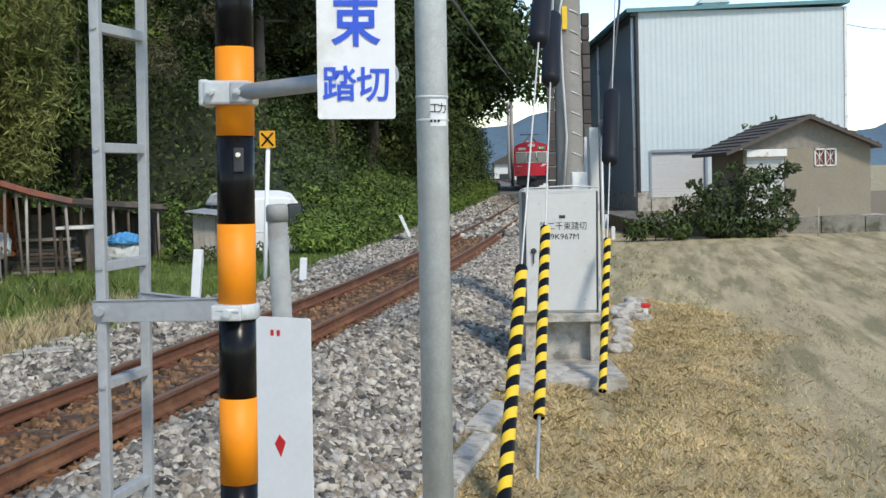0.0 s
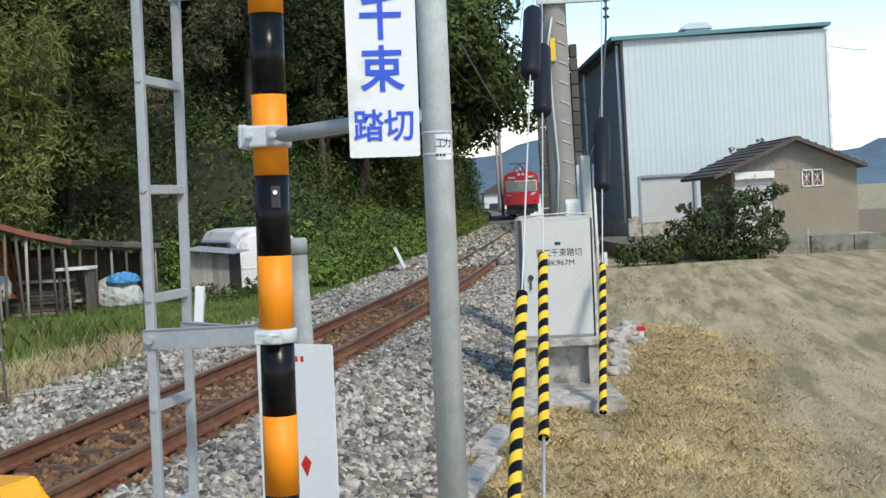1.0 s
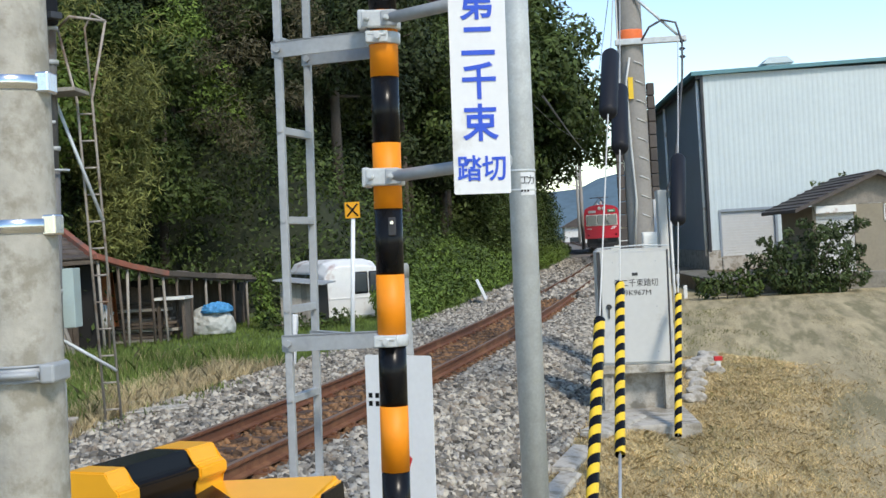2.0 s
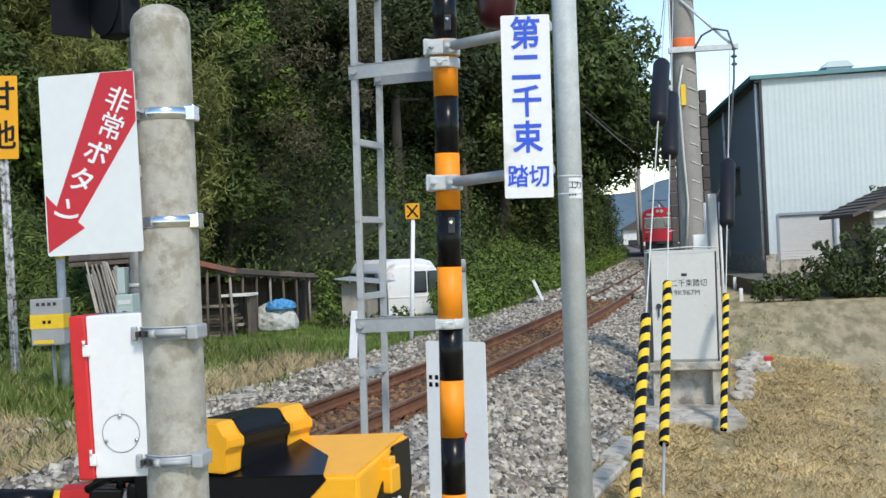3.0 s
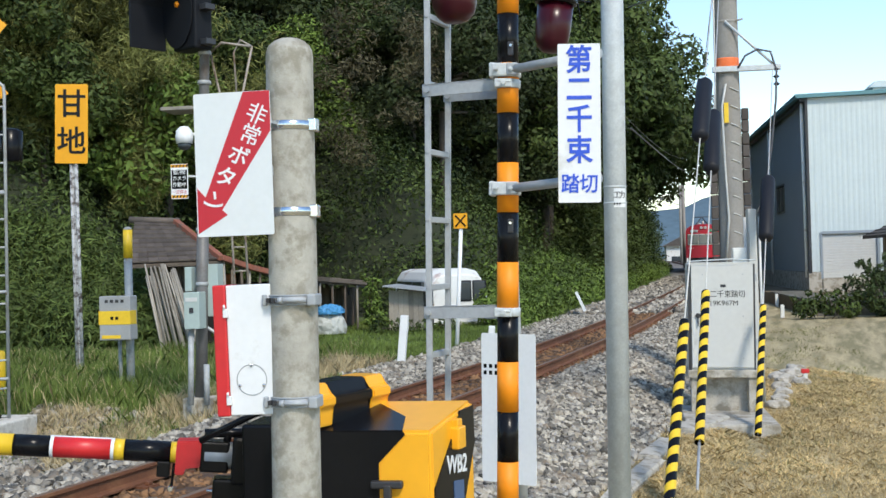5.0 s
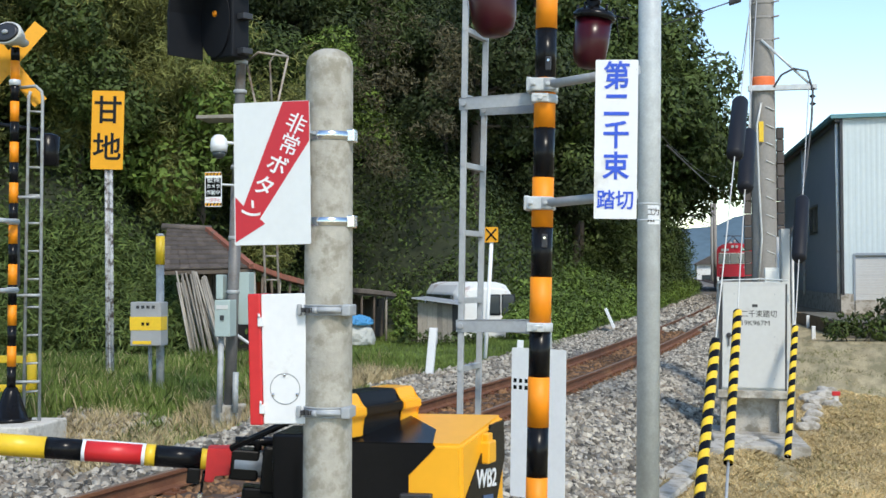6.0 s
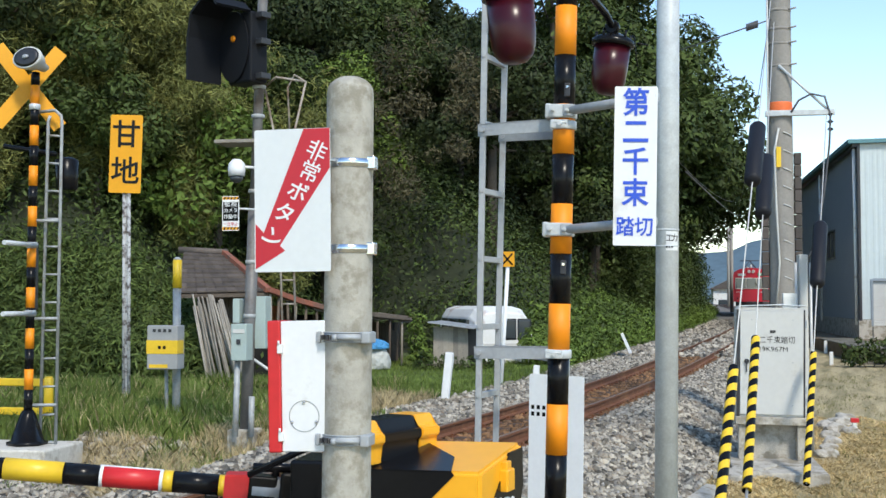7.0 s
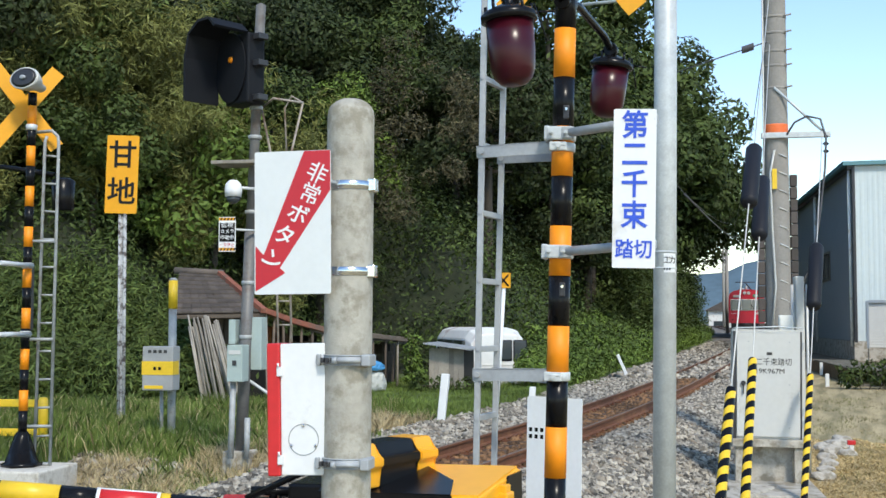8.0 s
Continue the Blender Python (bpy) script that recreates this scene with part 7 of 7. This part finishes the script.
def hut():
    t = thing("old_wooden_hut", (0, 0, 0), "ramshackle wooden hut with tiled roof and long lean-to", "hut")
    rid0, rid1 = Vector((-9.417, 20.600, 2.383)), Vector((-8.554, 20.600, 2.321))
    ev0, ev1 = Vector((-8.737, 18.600, 1.537)), Vector((-7.050, 18.800, 1.569))
    for j in range(9):
        a0, a1 = ev0.lerp(rid0, j / 9), ev0.lerp(rid0, (j + 1.12) / 9)
        b0, b1 = ev1.lerp(rid1, j / 9), ev1.lerp(rid1, (j + 1.12) / 9)
        n = 9
        for i in range(n):
            f, g = i / n, (i + 0.96) / n
            slab_roof("roof_tile", [a0.lerp(b0, f) + Vector((0, 0, 0.035)), a0.lerp(b0, g) + Vector((0, 0, 0.035)), a1.lerp(b1, g), a1.lerp(b1, f)], 0.03, TILE, t)
    slab_roof("roof_deck", [ev0 - Vector((0, 0, 0.03)), ev1 - Vector((0, 0, 0.03)), rid1 - Vector((0, 0, 0.04)), rid0 - Vector((0, 0, 0.04))], 0.06, OLD_WOOD, t)
    bm = bm_new()
    rod(bm, rid0 + Vector((-0.1, 0, 0.03)), rid1 + Vector((0.05, 0, 0.03)), 0.07, n=10)
    part("ridge", bm, TILE, t)
    # the edge of the roof runs on, lower and lower, over the lean-to
    line = [rid1, ev1, Vector((-6.775, 19.600, 1.385)), Vector((-6.330, 20.400, 1.201)), Vector((-5.984, 22.400, 1.080)), Vector((-5.575, 24.500, 0.966))]
    for i, (p, q) in enumerate(zip(line, line[1:])):
        bm = bm_new()
        box(bm, (-0.06, -0.05, -0.01), (0.05, 0.05, (q - p).length + 0.02), Matrix.Translation(p + Vector((0, -0.03, 0.03))) @ (q - p).to_track_quat("Z", "Y").to_matrix().to_4x4(), bevel=0.01)
        part("verge", bm, RED_TIN if i < 3 else OLD_WOOD, t, "rusted red tin verge" if i < 3 else "")
        if i == 0:
            continue
        n = max(2, int((q - p).length / 0.45))
        for k in range(n):
            a, b = p.lerp(q, k / n), p.lerp(q, (k + 1.05) / n)
            dz = 0.02 * math.sin(k * 2.3 + i)
            slab_roof("lean_to_sheet", [a + Vector((0, 0, dz)), b + Vector((0, 0, dz)), b + Vector((-0.75, 1.6, 0.10 + dz)), a + Vector((-0.75, 1.6, 0.10 + dz))], 0.05, ROOF_DARK if k % 2 else OLD_WOOD, t)
    # posts under the edge, crooked
    for i in range(13):
        f = 0.02 + i / 13 * 4 + 0.999 * 0
        k = min(int(f), 3)
        q = line[k + 1].lerp(line[k + 2], f - k) + Vector((0, 0.05, 0))
        rr = random.Random(i)
        bm = bm_new()
        rod(bm, (q.x + rr.uniform(-0.08, 0.08), q.y, -0.3), (q.x, q.y, q.z - 0.03), 0.026, n=7)
        part("post", bm, PALE_WOOD if i % 3 == 0 else OLD_WOOD, t)
    # back wall of uneven boards under the roof
    for i in range(1, 5):
        p, q = line[i], line[i + 1]
        n = max(3, int((q - p).length / 0.11))
        for k in range(n):
            c = p.lerp(q, k / n) + Vector((-0.6, 1.25, 0))
            bm = bm_new()
            box(bm, (-0.045, -0.012, -0.2), (0.045, 0.012, c.z - 0.02 - random.Random(k + 50 * i).uniform(0.0, 0.30)), Matrix.Translation((c.x, c.y, 0)) @ Matrix.Rotation(0.45, 4, "Z"))
            part("wall_board", bm, OLD_WOOD, t)
        # Near-black sheet behind the boards, shade of the interior in its colour.
        bm = bm_new()
        c0, c1 = p + Vector((-0.62, 1.45, 0)), q + Vector((-0.62, 1.45, 0))
        d = c1 - c0
        box(bm, (0, -0.03, -0.2), (Vector((d.x, d.y, 0)).length, 0.03, min(c0.z, c1.z) - 0.08), Matrix.Translation((c0.x, c0.y, 0)) @ Matrix.Rotation(math.atan2(d.y, d.x), 4, "Z"))
        part("inner_shade_wall", bm, INNER_SHADE, t)
    # hut front: near-black sheet for the shade inside, boards before it
    bm = bm_new()
    box(bm, (ev0.x + 0.15, 19.2, -0.2), (ev1.x - 0.1, 19.3, ev1.z - 0.02))
    part("hut_wall", bm, INNER_SHADE, t, "hut wall near-black for shade behind the boards")
    k = 0
    while ev0.x + 0.2 + k * 0.1 < ev1.x - 0.5:
        x = ev0.x + 0.2 + k * 0.1
        bm = bm_new()
        box(bm, (x, 19.15, -0.2), (x + 0.085, 19.18, ev1.z - 0.04))
        part("wall_board", bm, OLD_WOOD, t)
        k += 1
    for k in range(22):
        rr = random.Random(70 + k)
        b = Vector((-7.955, 18.200, -0.117)) + Vector((k * 0.040 + 0.02 + rr.uniform(-0.05, 0.05), rr.uniform(-0.2, 0.2), -0.1))
        e = Vector((-8.399, 18.600, 1.374)) + Vector((k * 0.026 + rr.uniform(-0.05, 0.05), 0, rr.uniform(-0.1, 0.15)))
        p = thing("leaning_pole", (0, 0, 0), "grey weathered pole leaning against the hut", "pole", "leaning poles")
        bm = bm_new()
        rod(bm, b, e, 0.022, 0.018, n=6)
        part("pole", bm, PALE_WOOD, p)


hut()
# stacked boards under the lean-to
st = thing("board_stack", (0, 0, 0), "untidy stack of weathered boards under the lean-to", "board stack")
base = Vector((-7.105, 20.800, 0.348))
for k in range(12):
    rr = random.Random(90 + k)
    bm = bm_new()
    box(bm, (-0.85, -0.2, 0), (0.75, 0.1, 0.05), Matrix.Translation((base.x + rr.uniform(-0.12, 0.12), base.y + rr.uniform(-0.1, 0.1), k * 0.062)) @ Matrix.Rotation(rr.uniform(-0.05, 0.12), 4, "Z"), bevel=0.004)
    part("board", bm, PALE_WOOD if k % 3 == 0 else OLD_WOOD, st)
wt = thing("work_table", (0, 0, 0), "white-topped trestle table under the lean-to", "table")
a, b = Vector((-6.606, 20.600, 0.799)), Vector((-6.033, 20.900, 0.724))
bm = bm_new()
box(bm, (a.x, 20.4, a.z - 0.05), (b.x, 21.0, a.z), bevel=0.006)
part("table_top", bm, WORN_WHITE, wt)
for x in (a.x + 0.06, b.x - 0.06):
    bm = bm_new()
    box(bm, (x - 0.03, 20.5, -0.05), (x + 0.03, 20.9, a.z - 0.05))
    part("trestle", bm, OLD_WOOD, wt)
os_ = thing("orange_sheet", (-7.359, 20.200, 0.354), "faded orange sheet hung over a heap", "sheet")
bm = bm_new()
bmesh.ops.create_grid(bm, x_segments=10, y_segments=10, size=0.5)
for v in bm.verts:
    u, w = v.co.x, v.co.y + 0.5
    v.co = Vector((u * 0.42 - 0.1 * w + 0.03 * math.sin(9 * u), 0.12 * math.sin(7 * u) + 0.1 * w, w * 0.95))
bmesh.ops.solidify(bm, geom=list(bm.faces), thickness=0.02)
part("sheet", bm, ORANGE_SHEET, os_)
os2 = thing("white_bag", (-7.363, 20.000, 0.437), "crumpled white plastic bag on the grass", "bag")
bm = bm_new()
bmesh.ops.create_icosphere(bm, subdivisions=3, radius=0.17)
for v in bm.verts:
    v.co *= 1 + 0.4 * noise.noise(v.co * 9)
    v.co.z = v.co.z * 1.2 + 0.1
part("bag", bm, WHITE, os2)

# covered heap
hp = thing("covered_heap", (-5.933, 21.800, 0.125), "heap under pale sheets and a blue tarpaulin", "tarpaulin heap")
bm = bm_new()
bmesh.ops.create_icosphere(bm, subdivisions=4, radius=1.0)
for v in bm.verts:
    v.co = Vector((v.co.x * 0.46, v.co.y * 0.35, max(v.co.z, -0.3) * 0.40 + 0.02)) * (1 + 0.12 * noise.noise(v.co * 3) + 0.05 * abs(math.sin(v.co.x * 16)))
part("pale_sheet", bm, PALE_TARP, hp)
bm = bm_new()
bmesh.ops.create_icosphere(bm, subdivisions=4, radius=1.0)
for v in bm.verts:
    v.co = Vector((v.co.x * 0.30 + 0.12, v.co.y * 0.36 - 0.02, max(v.co.z, -0.1) * 0.16 + 0.32)) * (1 + 0.1 * noise.noise(v.co * 4) + 0.03 * abs(math.sin(v.co.y * 14)))
part("tarpaulin", bm, BLUE_TARP, hp, "blue tarpaulin")

# tin-roofed shack beside the van
sk = thing("tin_shack", (0, 0, 0), "small grey plank shack with a tin roof", "shack")
s0, s1 = Vector((-4.803, 23.000, 0.145)), Vector((-4.062, 23.000, 0.116))
zt = 0.86
for k in range(7):
    f = k / 7
    x = s0.x + (s1.x - s0.x) * f
    bm = bm_new()
    box(bm, (x, 22.98, -0.3), (x + (s1.x - s0.x) / 7.3, 23.02, zt - 0.02 * (k % 2)))
    part("plank", bm, PALE_WOOD, sk)
# Near-black block fills the shack in place of its shaded inside.
bm = bm_new()
box(bm, (s0.x, 23.05, -0.3), (s1.x, 24.4, zt - 0.05))
part("inner_shade_wall", bm, INNER_SHADE, sk)
for k in range(8):
    f = k / 8
    x = s0.x - 0.08 + (s1.x - s0.x + 0.25) * f
    bm = bm_new()
    prism(bm, [(x, zt + 0.10 - 0.13 * f), (x + 0.115, zt + 0.085 - 0.13 * f), (x + 0.115, zt + 0.06 - 0.13 * f), (x, zt + 0.075 - 0.13 * f)], 1.8, Matrix.Translation((0, 22.7, 0)))
    part("roof_sheet", bm, GREY_STEEL, sk)


bush("climbing_vine", (-5.092, 22.6, 0.0), [(0, 0, 0.25, 0.2), (0.02, 0, 0.55, 0.2), (-0.03, 0, 0.85, 0.17), (0.03, 0, 1.05, 0.13), (0.15, 0, 0.3, 0.2)], 1100, 0.05, LEAF_LIGHT, "green vine climbing a post of the lean-to", 61)
bush("weed_patch", (-4.329, 22.0, 0.0), [(-0.5, 0, 0.1, 0.22), (0, -0.1, 0.12, 0.25), (0.45, 0, 0.1, 0.22), (0.9, 0.2, 0.14, 0.25)], 900, 0.05, LEAF_MID, "weeds growing along the foot of the shack", 62)


# ---- derelict van ----
def van():
    m = Matrix.Translation((-3.62, 25.200, -0.62)) @ Matrix.Rotation(radians(24), 4, "Z") @ Matrix.Diagonal((1.12, 1.1, 1.34, 1))
    t = thing("derelict_van", m, "white derelict van with rust patches, overgrown", "van")
    # outline of the side, x along the van, z up; the rear faces the camera
    bm = bm_new()
    prof = [(-0.70, 0.30), (-0.72, 0.85), (-0.64, 1.22), (-0.52, 1.36), (-0.3, 1.41), (0.3, 1.41), (0.52, 1.36), (0.64, 1.22), (0.72, 0.85), (0.70, 0.30)]
    n = 9
    rings = []
    for j in range(n):
        f = j / (n - 1)
        y = -0.02 + 2.9 * f
        k = 0.90 if j == 0 else 0.97 if j == 1 else 1.0 if j < n - 1 else 0.9
        rings.append([bm.verts.new((x * k, y, 0.3 + (z - 0.3) * (k if j == 0 else 1))) for x, z in prof])
    for a, b in zip(rings, rings[1:]):
        for i in range(len(prof)):
            bm.faces.new((a[i], b[i], b[(i + 1) % len(prof)], a[(i + 1) % len(prof)]))
    bm.faces.new(rings[0]), bm.faces.new(rings[-1][::-1])
    bmesh.ops.bevel(bm, geom=list(bm.edges), offset=0.015, segments=1, affect="EDGES")
    part("body", bm, VAN_WHITE, t)
    for x0, x1 in ((0.02, 0.27), (0.33, 0.58)):
        bm = bm_new()
        box(bm, (x0, -0.045, 0.86), (x1, -0.005, 1.18), bevel=0.02)
        part("rear_window", bm, GLASS_DARK, t)
        bm = bm_new()
        box(bm, (x0 - 0.02, -0.03, 0.84), (x1 + 0.02, -0.008, 1.20), bevel=0.02)
        part("window_rubber", bm, RUBBER, t)
    for z in (0.78, 0.5):
        bm = bm_new()
        box(bm, (-0.64, -0.03, z - 0.012), (0.64, 0.0, z + 0.012), bevel=0.004)
        part("trim_strip", bm, VAN_WHITE, t)
    for s in (-1, 1):
        for y0, y1 in ((0.25, 0.95), (1.05, 1.75), (1.85, 2.4)):
            bm = bm_new()
            box(bm, (s * 0.665 - 0.035, y0, 0.88), (s * 0.665 + 0.035, y1, 1.19), bevel=0.012)
            part("side_window", bm, GLASS_DARK, t)
        for y in (0.5, 2.3):
            bm = bm_new()
            rod(bm, (s * 0.62 - 0.07, y, 0.24), (s * 0.62 + 0.07, y, 0.24), 0.25, n=20)
            part("wheel", bm, RUBBER, t)
    bm = bm_new()
    box(bm, (-0.62, -0.10, 0.30), (0.62, -0.01, 0.42), bevel=0.02)
    part("bumper", bm, RED_TIN, t)


VAN_WHITE = material("rusting_white_van_paint", (0.74, 0.74, 0.72), 0.45, vary=0.06, stain=(0.28, 0.10, 0.05), stain_amount=0.18, stain_scale=1.6)
van()


# ---- stones of the ballast ----
def ballast(name, n, seed, zone, size, mat, label, lift=0.0):
    """Loose stones of uneven shape: zone(rng) gives a place across and along the track."""
    r = np.random.default_rng(seed)
    base = np.array([(x, y, z) for x in (-1, 1) for y in (-1, 1) for z in (-1, 1)], dtype=float) * 0.5
    quads = np.array([(0, 1, 3, 2), (4, 6, 7, 5), (0, 4, 5, 1), (2, 3, 7, 6), (0, 2, 6, 4), (1, 5, 7, 3)])
    pos = np.empty((n, 3))
    for i in range(n):
        d, y = zone(r)
        t = track_dir(y)
        x = track_x(y) + d * t.y
        yy = y - d * t.x
        pos[i] = (x, yy, ground_z(x, yy) + lift)
    s = size * r.uniform(0.55, 1.35, (n, 1, 1)) * r.uniform(0.7, 1.3, (n, 1, 3))
    v = base[None] * (1 + r.uniform(-0.38, 0.38, (n, 8, 3))) * s
    q = r.normal(size=(n, 4))
    q /= np.linalg.norm(q, axis=1)[:, None]
    w, a, b, c = q.T
    R = np.stack([1 - 2 * (b * b + c * c), 2 * (a * b - c * w), 2 * (a * c + b * w), 2 * (a * b + c * w), 1 - 2 * (a * a + c * c), 2 * (b * c - a * w), 2 * (a * c - b * w), 2 * (b * c + a * w), 1 - 2 * (a * a + b * b)], 1).reshape(n, 3, 3)
    v = np.einsum("nij,nkj->nki", R, v) + pos[:, None] + r.uniform(-0.3, 0.5, (n, 1, 1)) * size * np.array([0, 0, 1])
    polys = (quads[None] + 8 * np.arange(n)[:, None, None]).reshape(-1, 4)
    ob = np_mesh(name, v.reshape(-1, 3), polys, mat)
    return tagged(ob, label, "ballast", kind="stuff")


ballast("shoulder_ballast", 40000, 3, lambda r: (r.uniform(0.60, 2.15), 4.5 + 24 * r.random() ** 1.5), 0.046, STONE, "loose grey crushed-stone ballast on the shoulder")
ballast("far_shoulder_ballast", 22000, 4, lambda r: (-r.uniform(0.62, 2.05), 3.0 + 30 * r.random() ** 1.4), 0.047, STONE, "grey crushed stone along the far edge of the track")
ballast("crossing_ballast", 9000, 7, lambda r: (-r.uniform(1.9, 4.2), r.uniform(4.6, 9.3)), 0.048, STONE, "grey crushed stone beside the far crossing signal")
ballast("rusty_ballast", 15000, 5, lambda r: (r.uniform(-0.66, 0.66), 3.0 + 26 * r.random() ** 1.4), 0.044, RUST_STONE, "rust-brown ballast between the rails", -0.01)
ballast("distant_ballast", 9000, 6, lambda r: (r.uniform(-2.0, 2.1), r.uniform(27, 62)), 0.10, STONE, "grey ballast on the far bend")


def loose_stones():
    """Single stones lying on the near shoulder."""
    rr = random.Random(77)
    shapes = []
    for k in range(8):
        bm = bm_new()
        bmesh.ops.create_icosphere(bm, subdivisions=1, radius=0.028)
        for v in bm.verts:
            v.co *= 1 + 0.7 * noise.noise(v.co * 40 + Vector((k * 5.3, 0, 0)))
            v.co.z *= 0.75
        o = part("stone", bm, LOOSE_STONE, track)
        shapes.append(o)
    for i in range(292):
        y = rr.uniform(6.0, 9.6)
        d = rr.uniform(0.8, 2.1)
        td = track_dir(y)
        x, yy = track_x(y) + d * td.y, y - d * td.x
        m = Matrix.Translation((x, yy, ground_z(x, yy) + 0.028)) @ Euler((rr.uniform(0, 6), rr.uniform(0, 6), rr.uniform(0, 6))).to_matrix().to_4x4() @ Matrix.Diagonal((rr.uniform(0.7, 1.35), rr.uniform(0.7, 1.2), rr.uniform(0.7, 1.1), 1))
        o = shapes[i] if i < 8 else new("stone", shapes[i % 8].data)
        o.parent = track
        o.matrix_local = m


LOOSE_STONE = material("loose_ballast_stone", (0.29, 0.275, 0.255), 0.85, vary=0.2, scale=20, per_object=0.55, bump=0.2)
loose_stones()


# ---- grass ----
def blades(name, n, seed, place, height, width, mat, label, lean=0.5):
    r = np.random.default_rng(seed)
    P = np.array([place(r) for _ in range(n)])
    h = height * r.uniform(0.45, 1.3, n) * P[:, 3]
    a = r.uniform(0, 2 * math.pi, n)
    side = np.stack([np.cos(a), np.sin(a), np.zeros(n)], 1) * (width * r.uniform(0.6, 1.3, n))[:, None]
    b = r.uniform(0, 2 * math.pi, n)
    ln = r.uniform(0.1, lean, n) * h
    off = np.stack([np.cos(b) * ln, np.sin(b) * ln, np.zeros(n)], 1)
    base = P[:, :3]
    up = np.array([0, 0, 1.0])
    mid = base + off * 0.35 + up * (h * 0.6)[:, None]
    top = base + off + up * h[:, None]
    v = np.stack([base - side, base + side, mid + side * 0.7, top, mid - side * 0.7], 1).reshape(-1, 3)
    return tagged(np_mesh(name, v, np.arange(n * 5).reshape(-1, 5), mat), label, "grass", kind="stuff")


def lawn(r):
    while True:
        y = 8 + 19 * r.random()
        d = -2.0 - 8.0 * r.random() ** 1.2 + 0.2 * r.normal()
        x = track_x(y) + d
        if hill_in(x, y) < 1.5 and d < -1.75:
            return (x, y, ground_z(x, y) - 0.01, 0.7 + 0.5 * noise.noise((x * 0.7, y * 0.7, 1)))


def rough_edge(r):
    while True:
        y = 8.6 + 9 * r.random() ** 1.3
        x = -4.1 - 6.5 * r.random()
        if track_x(y) - x > 2.2 and hill_in(x, y) < 2.5 and not (y < 9.8 and x < -5.2):
            return (x, y, ground_z(x, y) - 0.01, 0.8 + 0.5 * noise.noise((x * 0.9, y * 0.9, 5)))


def dry_edge(r):
    y = 8.4 + 6 * r.random() ** 1.5
    d = -2.05 - 0.9 * r.random()
    x = track_x(y) + d
    return (x, y, ground_z(x, y) - 0.01, 0.7 + 0.5 * noise.noise((x * 2, y * 2, 5)))


def dry_patch(r):
    a, b, c = Vector((-6.107, 9.779, -0.050)), Vector((-5.254, 9.921, -0.050)), Vector((-4.560, 7.024, -0.050))
    u, v = r.random(), r.random()
    p = a + (b - a) * u * (1 - 0.25 * v) + (c - a) * v
    return (p.x, p.y, ground_z(p.x, p.y) - 0.01, 0.75 + 0.5 * noise.noise((p.x * 2, p.y * 2, 6)))


def field(r):
    while True:
        y = 5.0 + 27 * r.random() ** 1.4
        x = track_x(y) + 2.0 + 15 * r.random() ** 1.3 + 0.15 * r.normal()
        if x < 13:
            row = 0.5 + 0.5 * math.sin((x - 0.17 * y) * 3.9 + 2.5 * noise.noise(((x - 0.17 * y) * 0.9, y * 0.05, 4)))
            if r.random() > 0.3 + 0.7 * row:
                continue
            return (x, y, ground_z(x, y) - 0.01, 0.45 + 0.35 * row + 0.5 * noise.noise((x * 0.8, y * 0.8, 2)))


blades("lawn_grass", 60000, 41, lawn, 0.11, 0.008, BLADE, "green lawn grass beside the track")
blades("rough_grass", 48000, 42, rough_edge, 0.23, 0.0042, BLADE, "tall rough grass by the signal mast", lean=0.7)
blades("dry_stalks", 3500, 46, rough_edge, 0.24, 0.005, DRY_BLADE, "dry stalks among the rough grass", lean=0.8)
blades("dry_grass_edge", 14000, 43, dry_edge, 0.24, 0.0038, DRY_BLADE, "dry straw-coloured grass at the ballast's edge", lean=0.9)
blades("dry_grass_patch", 9000, 48, dry_patch, 0.17, 0.0034, DRY_BLADE, "dry flattened grass beside the concrete block", lean=1.3)
blades("field_straw", 110000, 44, field, 0.034, 0.0036, STUBBLE, "short mown straw stubble on the field", lean=1.6)


OLIVE_BLADE = leaf_material("olive_grass_blades", (0.17, 0.17, 0.055), 0.5)


def tufts(r):
    while True:
        y = 5.5 + 22 * r.random()
        x = track_x(y) + 1.9 + 2.6 * r.random()
        if noise.noise((x * 0.9, y * 0.5, 11)) + 0.25 * r.random() > 0.22:
            return (x, y, ground_z(x, y) - 0.01, 1.0)


blades("field_grass", 4000, 45, tufts, 0.05, 0.0045, OLIVE_BLADE, "patches of green grass in the mown field", lean=1.0)


def bank_straw(r):
    while True:
        y = 5.5 + 12 * r.random() ** 1.2
        x = track_x(y) + 2.05 + 2.5 * r.random() ** 1.15 + 0.35 * abs(r.normal()) + 0.5 * noise.noise((y * 0.6, 0, 31))
        if abs(x - 1.1) > 0.5 or y < 11.1:
            return (x, y, ground_z(x, y) + 0.0, 0.6 + 0.8 * abs(noise.noise((x * 1.6, y * 1.6, 21))))


GOLD_BLADE = leaf_material("golden_straw_blades", (0.60, 0.455, 0.235), 0.4)
blades("bank_straw", 80000, 47, bank_straw, 0.046, 0.0028, GOLD_BLADE, "matted golden straw along the ballast bank", lean=2.4)

# ---- true size: the plan's units become metres ----
for ob in scene.objects:
    if ob.parent is None and ob.type != "CAMERA":
        ob.matrix_basis = Matrix.Scale(K, 4) @ ob.matrix_basis
